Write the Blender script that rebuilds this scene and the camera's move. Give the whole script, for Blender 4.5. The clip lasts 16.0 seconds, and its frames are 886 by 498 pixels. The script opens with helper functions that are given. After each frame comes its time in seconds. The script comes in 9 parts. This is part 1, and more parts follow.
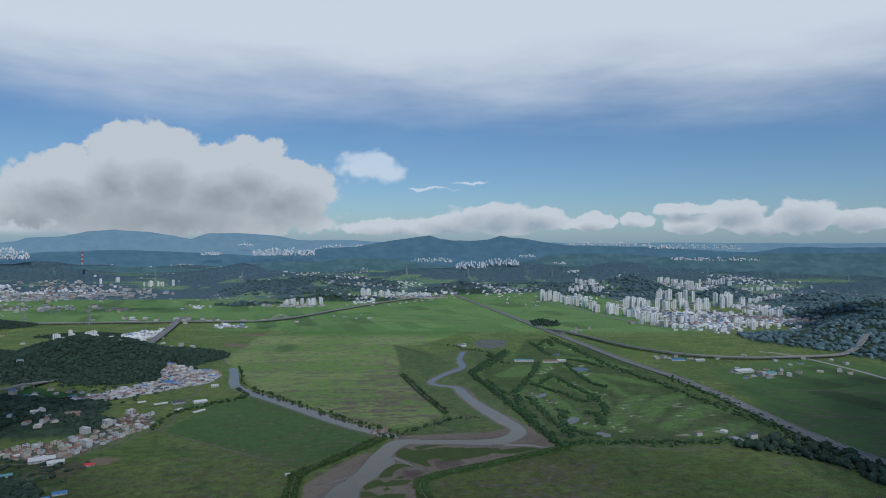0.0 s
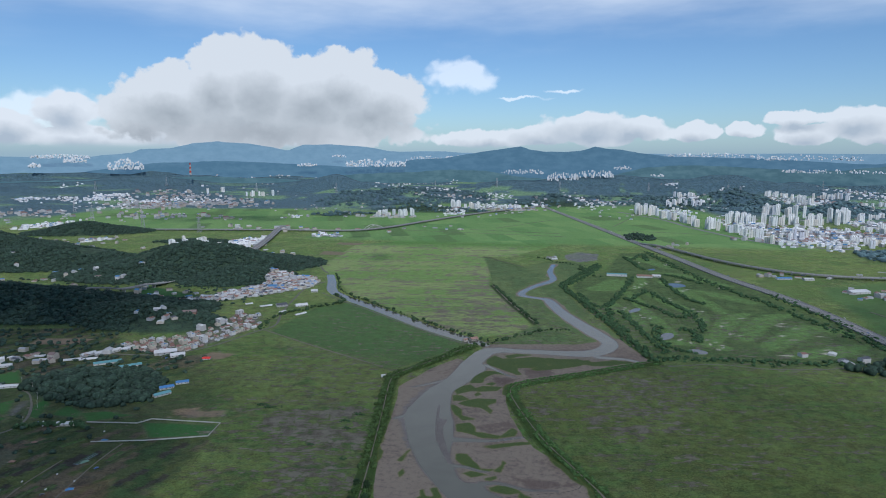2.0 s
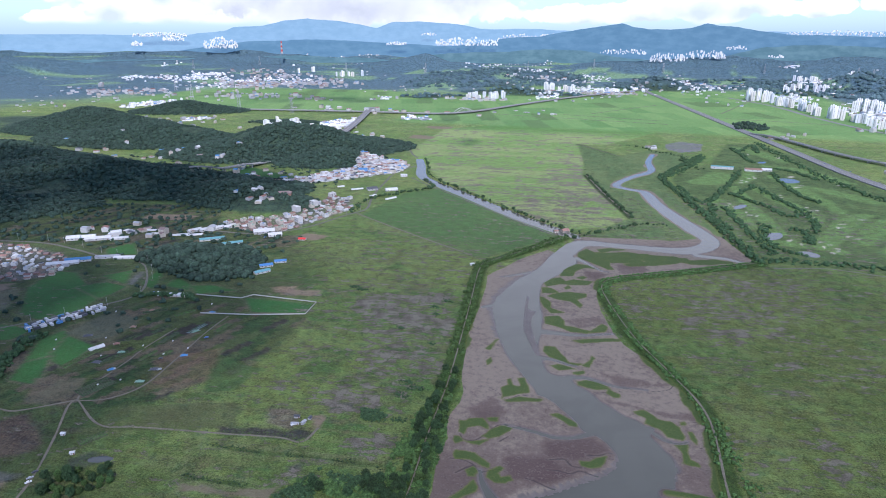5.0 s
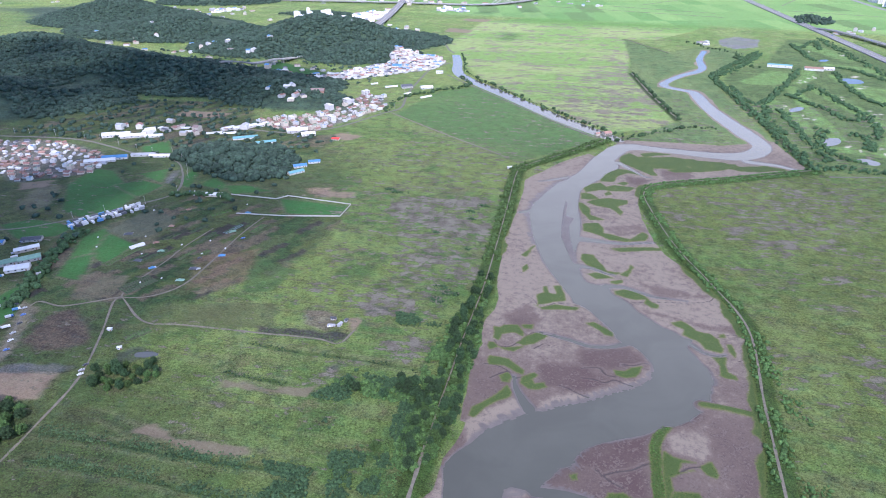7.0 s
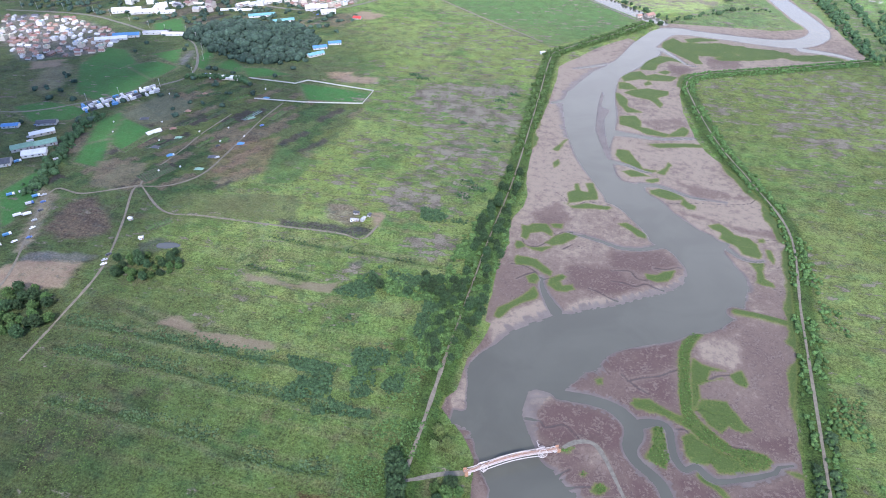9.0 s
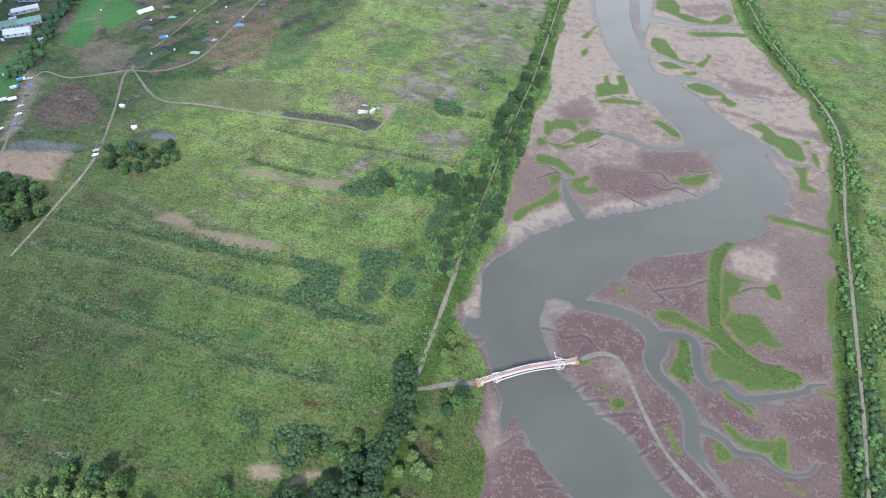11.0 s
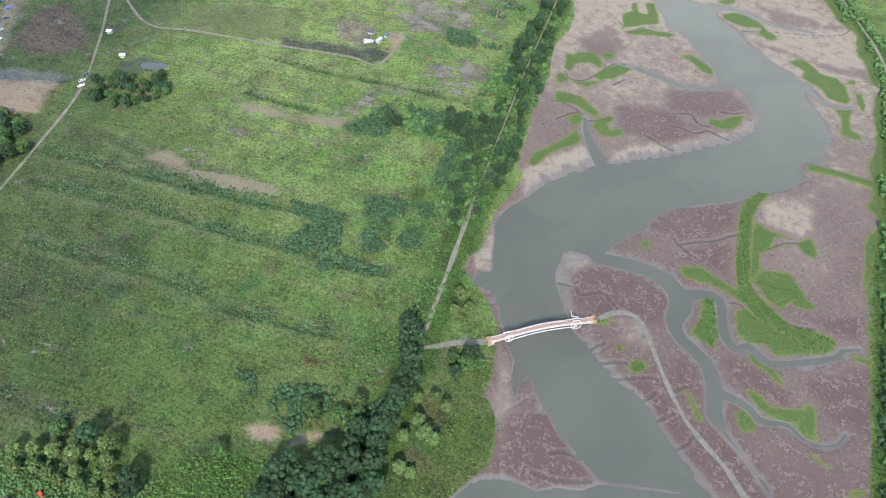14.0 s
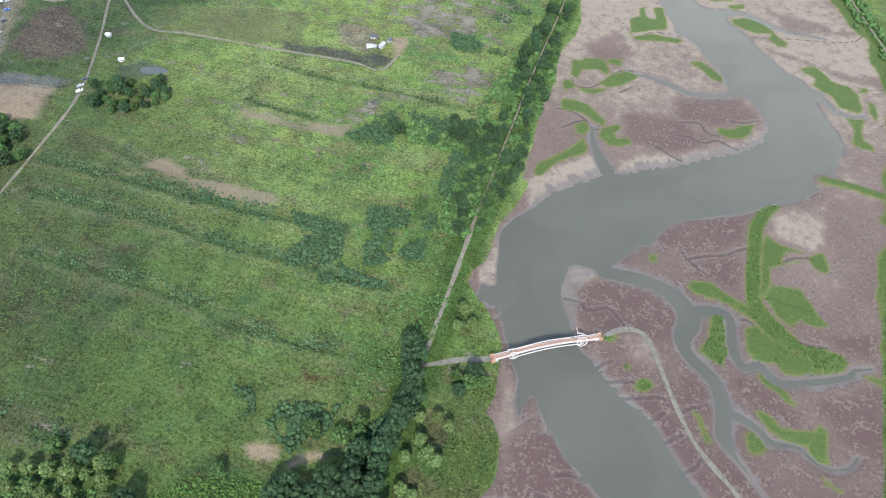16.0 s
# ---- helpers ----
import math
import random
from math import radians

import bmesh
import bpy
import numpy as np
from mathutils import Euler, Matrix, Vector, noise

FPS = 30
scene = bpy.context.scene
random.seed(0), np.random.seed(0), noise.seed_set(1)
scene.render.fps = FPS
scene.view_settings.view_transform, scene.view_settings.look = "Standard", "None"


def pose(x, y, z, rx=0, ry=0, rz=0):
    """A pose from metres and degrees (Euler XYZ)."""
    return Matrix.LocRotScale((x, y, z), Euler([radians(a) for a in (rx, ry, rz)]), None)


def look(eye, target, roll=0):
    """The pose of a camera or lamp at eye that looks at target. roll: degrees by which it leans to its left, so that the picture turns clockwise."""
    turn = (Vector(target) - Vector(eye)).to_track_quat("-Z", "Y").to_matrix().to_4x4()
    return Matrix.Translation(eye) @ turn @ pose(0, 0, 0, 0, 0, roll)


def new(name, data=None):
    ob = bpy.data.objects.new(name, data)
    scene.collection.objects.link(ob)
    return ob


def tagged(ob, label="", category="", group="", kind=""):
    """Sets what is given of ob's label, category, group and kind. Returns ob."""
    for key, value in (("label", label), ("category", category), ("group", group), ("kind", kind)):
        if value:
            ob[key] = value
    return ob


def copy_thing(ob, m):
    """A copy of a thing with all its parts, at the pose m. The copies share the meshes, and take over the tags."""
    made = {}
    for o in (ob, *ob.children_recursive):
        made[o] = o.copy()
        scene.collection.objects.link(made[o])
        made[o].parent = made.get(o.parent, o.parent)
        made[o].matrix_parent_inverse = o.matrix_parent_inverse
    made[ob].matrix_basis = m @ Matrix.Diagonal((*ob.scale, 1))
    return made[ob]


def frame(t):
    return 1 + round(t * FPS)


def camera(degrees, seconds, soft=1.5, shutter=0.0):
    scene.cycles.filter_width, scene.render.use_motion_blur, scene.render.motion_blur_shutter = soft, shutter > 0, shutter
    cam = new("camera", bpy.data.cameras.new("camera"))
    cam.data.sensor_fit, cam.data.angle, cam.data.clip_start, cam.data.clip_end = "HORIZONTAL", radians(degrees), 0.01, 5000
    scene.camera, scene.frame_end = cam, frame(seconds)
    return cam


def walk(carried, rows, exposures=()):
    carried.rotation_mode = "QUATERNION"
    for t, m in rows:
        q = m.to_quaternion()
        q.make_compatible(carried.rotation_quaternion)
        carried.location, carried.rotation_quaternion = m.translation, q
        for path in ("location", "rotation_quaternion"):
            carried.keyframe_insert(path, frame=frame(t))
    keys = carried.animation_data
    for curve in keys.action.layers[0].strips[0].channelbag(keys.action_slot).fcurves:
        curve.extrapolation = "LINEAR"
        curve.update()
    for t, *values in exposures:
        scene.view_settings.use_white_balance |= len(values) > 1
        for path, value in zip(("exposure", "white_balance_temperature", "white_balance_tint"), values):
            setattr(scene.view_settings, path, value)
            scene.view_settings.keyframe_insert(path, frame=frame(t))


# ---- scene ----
cam = camera(70.2, 16.0, soft=1.0)


def aim(x, y, z, yaw, down, roll):
    """A camera pose: turned left by yaw and tilted down, in degrees."""
    return pose(x, y, z, 90 - down, 0, yaw) @ pose(0, 0, 0, 0, 0, roll)


PATH = [
    (0.0, (0.0, 0.0, 300.0), (0.01, 0.55, 0.22)),
    (0.5, (-1.1, 2.1, 298.9), (1.91, 2.97, 0.27)),
    (1.0, (-2.2, 4.5, 298.2), (4.06, 5.27, 0.31)),
    (1.5, (-3.7, 7.1, 297.9), (6.22, 7.04, 0.25)),
    (2.0, (-5.3, 10.1, 297.7), (8.08, 8.55, 0.20)),
    (2.5, (-7.1, 13.5, 297.8), (9.79, 10.04, 0.15)),
    (3.0, (-9.3, 16.9, 298.1), (11.31, 11.70, 0.10)),
    (3.5, (-11.5, 20.3, 298.5), (12.67, 13.35, 0.10)),
    (4.0, (-13.4, 23.1, 298.5), (13.87, 15.04, 0.08)),
    (6.3, (-21.4, 35.9, 298.1), (18.24, 24.95, -0.01)),
    (6.5, (-22.2, 37.2, 297.9), (18.52, 25.87, -0.12)),
    (7.0, (-24.5, 41.6, 296.9), (19.26, 28.08, -0.13)),
    (7.5, (-28.0, 48.3, 295.1), (19.96, 30.53, -0.18)),
    (8.0, (-31.3, 53.9, 293.4), (20.54, 32.93, -0.17)),
    (8.5, (-33.8, 57.2, 292.5), (21.09, 35.68, -0.15)),
    (9.0, (-35.5, 59.7, 291.9), (21.59, 38.31, -0.15)),
    (9.5, (-37.1, 62.2, 290.4), (22.03, 40.86, -0.07)),
    (9.7, (-38.0, 63.8, 288.9), (22.32, 41.86, -0.12)),
    (11.8, (-49.3, 89.5, 264.0), (23.58, 50.27, 0.01)),
    (12.0, (-50.1, 91.1, 262.7), (23.81, 50.86, -0.03)),
    (12.5, (-51.5, 93.5, 261.8), (23.91, 52.18, -0.04)),
    (13.0, (-52.7, 95.6, 261.8), (24.02, 53.43, -0.05)),
    (13.5, (-54.0, 98.0, 261.8), (24.12, 53.93, -0.03)),
    (14.0, (-55.3, 100.5, 261.7), (24.23, 53.94, -0.03)),
    (14.5, (-56.6, 103.0, 261.8), (24.32, 53.92, -0.02)),
    (15.0, (-57.7, 105.3, 261.8), (24.42, 53.87, -0.03)),
    (15.5, (-58.9, 107.7, 261.7), (24.53, 53.90, -0.01)),
    (16.0, (-60.2, 110.1, 261.6), (24.59, 54.33, -0.01)),
]
EXPOSURES = [(0.0, -1.36, 5850, 10), (1.5, -1.06, 5850, 11), (3.5, -0.66, 5750, 15), (6.5, 0.44, 5740, 26), (9.0, 0.86, 5950, 23), (12.0, 0.97, 6220, 13), (16.0, 0.99, 6450, 11)]
walk(cam, [(t, aim(*eye, *turn)) for t, eye, turn in PATH], EXPOSURES)

# ---------------------------------------------------------------- light
SUN_AZ, SUN_EL = 158.0, 47.0  # degrees, clockwise from +y
sun = new("sun", bpy.data.lights.new("sun", "SUN"))
sun.data.energy, sun.data.angle, sun.data.color = 4.7, radians(0.6), (1.0, 0.96, 0.9)
sa, se = radians(SUN_AZ), radians(SUN_EL)
SUN_DIR = Vector((math.sin(sa) * math.cos(se), math.cos(sa) * math.cos(se), math.sin(se)))
sun.matrix_world = look(SUN_DIR * 1000, (0, 0, 0))


class Nodes:
    """Short hand for building a node tree."""

    def __init__(self, tree):
        self.t = tree

    def add(self, node, **sets):
        n = self.t.nodes.new(node)
        for key, value in sets.items():
            if key == "op":
                n.operation = value
            elif key == "blend":
                n.blend_type = value
            elif key == "kind":
                n.data_type = value
        return n

    def put(self, socket, value):
        if isinstance(value, bpy.types.NodeSocket):
            self.t.links.new(value, socket)
        else:
            socket.default_value = value

    def math(self, op, a, b=0.0, c=0.0, clamp=False):
        n = self.add("ShaderNodeMath", op=op)
        n.use_clamp = clamp
        for s, v in zip(n.inputs, (a, b, c)):
            self.put(s, v)
        return n.outputs[0]

    def vec(self, op, a, b=(0, 0, 0), out=0):
        n = self.add("ShaderNodeVectorMath", op=op)
        self.put(n.inputs[0], a)
        self.put(n.inputs[1], b)
        return n.outputs[out]

    def noise(self, scale, detail=4.0, rough=0.55, vector=None, out=0, distort=0.0):
        n = self.add("ShaderNodeTexNoise")
        n.inputs["Scale"].default_value, n.inputs["Detail"].default_value, n.inputs["Roughness"].default_value = scale, detail, rough
        n.inputs["Distortion"].default_value = distort
        if vector is not None:
            self.put(n.inputs["Vector"], vector)
        return n.outputs[out]

    def ramp(self, value, *stops):
        n = self.add("ShaderNodeValToRGB")
        e = n.color_ramp.elements
        while len(e) < len(stops):
            e.new(0.5)
        for slot, (at, colour) in zip(e, stops):
            slot.position = at
            slot.color = (*colour, 1) if isinstance(colour, tuple) else (colour, colour, colour, 1)
        self.put(n.inputs[0], value)
        return n.outputs[0]

    def step(self, value, low, high):
        n = self.add("ShaderNodeMapRange")
        n.interpolation_type = "SMOOTHSTEP"
        for s, v in zip(n.inputs, (value, low, high, 0.0, 1.0)):
            self.put(s, v)
        return n.outputs[0]

    def mix(self, factor, a, b, blend="MIX"):
        n = self.add("ShaderNodeMix", kind="RGBA", blend=blend)
        self.put(n.inputs[0], factor)
        for s, v in ((n.inputs[6], a), (n.inputs[7], b)):
            self.put(s, (*v, 1) if isinstance(v, tuple) and len(v) == 3 else v)
        return n.outputs[2]


# Cumulus banks over the hills: azimuth, elevation, half width, half height in degrees.
CLOUDS = [
    (-23.7, 6.3, 3.8, 3.6), (-27.0, 6.1, 2.9, 3.3), (-19.0, 5.7, 5.2, 2.9), (-16.6, 6.6, 3.3, 2.6), (-14.0, 4.9, 4.6, 2.7),
    (-30.4, 4.8, 4.6, 2.5), (-33.0, 3.3, 3.6, 1.9), (-23.5, 3.7, 11.6, 2.5), (-22.2, 1.9, 13.5, 1.5),
]
LOW_CLOUDS = [
    (-27.0, 1.2, 12.0, 1.3),
    (4.9, 2.2, 4.8, 1.5), (0.8, 1.7, 3.9, 1.0), (-4.3, 1.4, 5.2, 0.8), (8.4, 2.1, 3.2, 1.3), (13.4, 1.9, 1.9, 0.9), (17.0, 2.0, 1.6, 0.7),
    (20.9, 2.9, 2.5, 0.6), (24.8, 2.6, 2.6, 1.2), (21.5, 1.7, 2.5, 0.9), (29.8, 2.2, 2.6, 1.4), (26.9, 1.5, 3.6, 0.8), (33.7, 2.0, 2.8, 1.0),
    (-42.2, 1.7, 2.4, 1.4), (-45.6, 0.9, 2.9, 0.7), (-38.5, 3.2, 2.2, 1.4), (-37.1, 1.1, 5.6, 1.0),
]


def build_world():
    world = bpy.data.worlds.new("sky")
    scene.world = world
    world.use_nodes = True
    t = world.node_tree
    t.nodes.clear()
    n = Nodes(t)
    sky = n.add("ShaderNodeTexSky")
    sky.sky_type, sky.sun_disc = "NISHITA", False
    sky.sun_elevation, sky.sun_rotation = se, sa
    sky.altitude, sky.air_density, sky.dust_density, sky.ozone_density = 300, 1.0, 0.6, 1.6
    co = n.add("ShaderNodeTexCoord").outputs["Generated"]
    xyz = n.add("ShaderNodeSeparateXYZ")
    n.put(xyz.inputs[0], co)
    az = n.math("MULTIPLY", n.math("ARCTAN2", xyz.outputs[0], xyz.outputs[1]), 57.2958)
    el = n.math("MULTIPLY", n.math("ARCSINE", xyz.outputs[2]), 57.2958)
    comb = n.add("ShaderNodeCombineXYZ")
    n.put(comb.inputs[0], az)
    n.put(comb.inputs[1], el)
    flat = comb.outputs[0]
    billow = n.noise(0.5, 6.0, 0.55, flat, out=1)
    billow_fine = n.noise(1.7, 5.0, 0.6, flat, out=1)
    cells = []
    for scale in (0.62, 1.5):
        puff = n.add("ShaderNodeTexVoronoi")
        puff.feature = "SMOOTH_F1"
        puff.inputs["Scale"].default_value, puff.inputs["Smoothness"].default_value = scale, 0.35
        n.put(puff.inputs["Vector"], n.vec("ADD", n.vec("MULTIPLY", flat, (0.8, 1.1, 1)), n.vec("MULTIPLY", n.vec("SUBTRACT", billow, (0.5, 0.5, 0.5)), (1.2, 1.2, 0))))
        cells.append(puff.outputs["Distance"])
    puffs = n.math("ADD", n.math("MULTIPLY", n.math("SUBTRACT", cells[0], 0.42), 0.5), n.math("MULTIPLY", n.math("SUBTRACT", cells[1], 0.42), 0.28))
    wisp = n.noise(0.75, 5.0, 0.55, n.vec("MULTIPLY", flat, (0.8, 1.2, 1)))

    def field(point, blobs):
        best = None
        for a, e, w, h in blobs:
            d = n.vec("LENGTH", n.vec("MULTIPLY", n.vec("SUBTRACT", point, (a, e, 0)), (1 / w, 1 / h, 0)), out=1)
            best = d if best is None else n.math("SMOOTH_MIN", best, d, 0.18)
        return best

    def warped(amount_x, amount_y):
        off = n.vec("MULTIPLY", n.vec("SUBTRACT", billow, (0.5, 0.5, 0.5)), (amount_x, amount_y, 0))
        fine = n.vec("MULTIPLY", n.vec("SUBTRACT", billow_fine, (0.5, 0.5, 0.5)), (amount_x * 0.3, amount_y * 0.3, 0))
        return n.vec("ADD", flat, n.vec("ADD", off, fine))

    def bank(blobs, ax, ay, up, base, soft, floor, rounds=0.75, head=None):
        at = warped(ax, ay)
        d = field(at, blobs)
        d_up = field(n.vec("ADD", at, (0.25 * up, up, 0)), blobs)
        grain = n.math("ADD", n.math("MULTIPLY", n.math("SUBTRACT", wisp, 0.5), 0.3), n.math("MULTIPLY", puffs, rounds))
        cover = n.step(n.math("ADD", d, grain), 1.0 + soft, 1.0 - soft)
        cover = n.math("MULTIPLY", cover, n.step(el, base, floor))
        lit = n.math("ADD", n.math("MULTIPLY", d_up, 0.85), n.math("MULTIPLY", n.math("SUBTRACT", wisp, 0.5), 0.22))
        lit = n.math("SUBTRACT", lit, n.math("MULTIPLY", puffs, rounds * 0.4))
        if head:
            lit = n.math("ADD", lit, n.math("MULTIPLY", n.step(el, head[0], head[1]), 0.42))
        return cover, lit

    c1, lit1 = bank(CLOUDS, 2.4, 2.2, 1.9, -0.3, 0.08, 0.6, 0.5, (2.5, 9.0))
    c2, lit2 = bank(LOW_CLOUDS, 1.5, 1.1, 0.75, 0.35, 0.09, 0.95, 0.9)
    shade1 = n.ramp(lit1, (0.0, (0.6, 0.63, 0.645)), (0.36, (0.76, 0.785, 0.79)), (0.68, (0.94, 0.955, 0.95)), (0.95, (1.1, 1.11, 1.1)))
    shade2 = n.ramp(lit2, (0.1, (0.62, 0.69, 0.75)), (0.5, (0.88, 0.91, 0.92)), (0.85, (1.08, 1.1, 1.09)))
    # high veil overhead, thinning towards the horizon
    veil_at = n.vec("MULTIPLY", flat, (0.05, 0.22, 1))
    veil = n.math("MULTIPLY", n.step(n.math("ADD", el, n.math("MULTIPLY", n.math("SUBTRACT", n.noise(1.0, 5.0, 0.55, veil_at), 0.5), 9.0)), 8.5, 18.0), 0.94)
    # a bank of high cloud ahead; the sky clears overhead and behind, where the sun stands
    veil = n.math("MULTIPLY", veil, n.math("MULTIPLY", n.step(el, 55.0, 28.0), n.step(n.math("ABSOLUTE", az), 130.0, 65.0)))
    haze = n.math("POWER", n.step(el, 4.5, -1.0), 1.8)
    wisps, lit3 = bank([(-6.8, 6.9, 2.9, 1.3), (-5.0, 6.3, 2.0, 0.9), (2.8, 5.5, 1.6, 0.16), (-1.5, 4.9, 2.2, 0.13), (-41.0, 3.0, 5.0, 1.6)], 1.8, 1.2, 0.5, 0.35, 0.4, 0.95, 1.8)
    base = n.mix(1.0, sky.outputs[0], (0.132, 0.162, 0.188), "MULTIPLY")
    base = n.mix(n.math("MULTIPLY", haze, 0.45), base, (0.44, 0.78, 1.14))
    base = n.mix(veil, base, (1.66, 1.74, 1.78))
    base = n.mix(n.math("MULTIPLY", wisps, 0.6), base, (1.9, 1.95, 1.95))
    base = n.mix(n.math("MULTIPLY", c2, 0.93), base, n.mix(1.0, shade2, (1.38, 1.4, 1.42), "MULTIPLY"))
    base = n.mix(n.math("MULTIPLY", c1, 0.97), base, n.mix(1.0, shade1, (1.27, 1.3, 1.31), "MULTIPLY"))
    bg = n.add("ShaderNodeBackground")
    n.put(bg.inputs[0], base)
    bg.inputs[1].default_value = 1.0
    out = n.add("ShaderNodeOutputWorld")
    t.links.new(bg.outputs[0], out.inputs[0])


build_world()


# ---------------------------------------------------------------- materials
def material(name, colour, rough=0.85, vary=0.25, scale=0.5, bump=0.0, metal=0.0, spec=0.3, objects=0.0, second=None):
    """A painted, earthen or leafy surface: two scales of variation, per-object variation, fine relief."""
    m = bpy.data.materials.new(name)
    m.use_nodes = True
    t = m.node_tree
    n = Nodes(t)
    b = t.nodes["Principled BSDF"]
    at = n.add("ShaderNodeTexCoord").outputs["Object"]
    wide = n.noise(scale, 5.0, 0.6, at)
    fine = n.noise(scale * 7.3, 3.0, 0.6, at)
    lo = tuple(c * (1 - vary) for c in colour)
    hi = tuple(min(1, c * (1 + vary)) for c in (second or colour))
    c = n.mix(n.step(wide, 0.3, 0.7), lo, hi)
    c = n.mix(n.math("MULTIPLY", fine, 0.5), c, tuple(x * 0.72 for x in colour))
    if objects:
        info = n.add("ShaderNodeObjectInfo").outputs["Random"]
        hsv = n.add("ShaderNodeHueSaturation")
        n.put(hsv.inputs["Value"], n.math("ADD", 1 - objects, n.math("MULTIPLY", info, 2 * objects)))
        n.put(hsv.inputs["Hue"], n.math("ADD", 0.5 - objects * 0.05, n.math("MULTIPLY", info, objects * 0.1)))
        n.put(hsv.inputs["Color"], c)
        c = hsv.outputs[0]
    n.put(b.inputs["Base Color"], c)
    b.inputs["Roughness"].default_value, b.inputs["Metallic"].default_value = rough, metal
    b.inputs["Specular IOR Level"].default_value = spec
    if bump:
        bp = n.add("ShaderNodeBump")
        bp.inputs["Strength"].default_value, bp.inputs["Distance"].default_value = 0.7, bump
        n.put(bp.inputs["Height"], fine)
        n.put(b.inputs["Normal"], bp.outputs[0])
    return m


def leaf_material(name, colour, second, vary=0.3, scale=0.35, gaps=0.5):
    """Foliage: clumps differ by island and by tree, with mottled leaves and shade painted into the gaps."""
    m = material(name, colour, 0.8, vary, scale, 0.5, spec=0.12, objects=0.22, second=second)
    t = m.node_tree
    n = Nodes(t)
    b = t.nodes["Principled BSDF"]
    src = b.inputs["Base Color"].links[0].from_socket
    isle = n.add("ShaderNodeNewGeometry").outputs["Random Per Island"]
    hsv = n.add("ShaderNodeHueSaturation")
    n.put(hsv.inputs["Value"], n.math("ADD", 0.72, n.math("MULTIPLY", isle, 0.56)))
    n.put(hsv.inputs["Color"], src)
    pos = n.add("ShaderNodeTexCoord").outputs["Object"]
    # dark spots for the shade between leaves, put into the colour
    gap_shade = n.step(n.noise(gaps, 7.0, 0.72, pos), 0.53, 0.43)
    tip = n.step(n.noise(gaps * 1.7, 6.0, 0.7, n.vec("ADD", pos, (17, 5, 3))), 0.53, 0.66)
    c = n.mix(n.math("MULTIPLY", gap_shade, 0.5), hsv.outputs[0], n.mix(1.0, hsv.outputs[0], (0.45, 0.5, 0.5), "MULTIPLY"))
    c = n.mix(n.math("MULTIPLY", tip, 0.6), c, n.mix(1.0, c, (1.5, 1.5, 1.3), "MULTIPLY"))
    n.put(b.inputs["Base Color"], c)
    return m


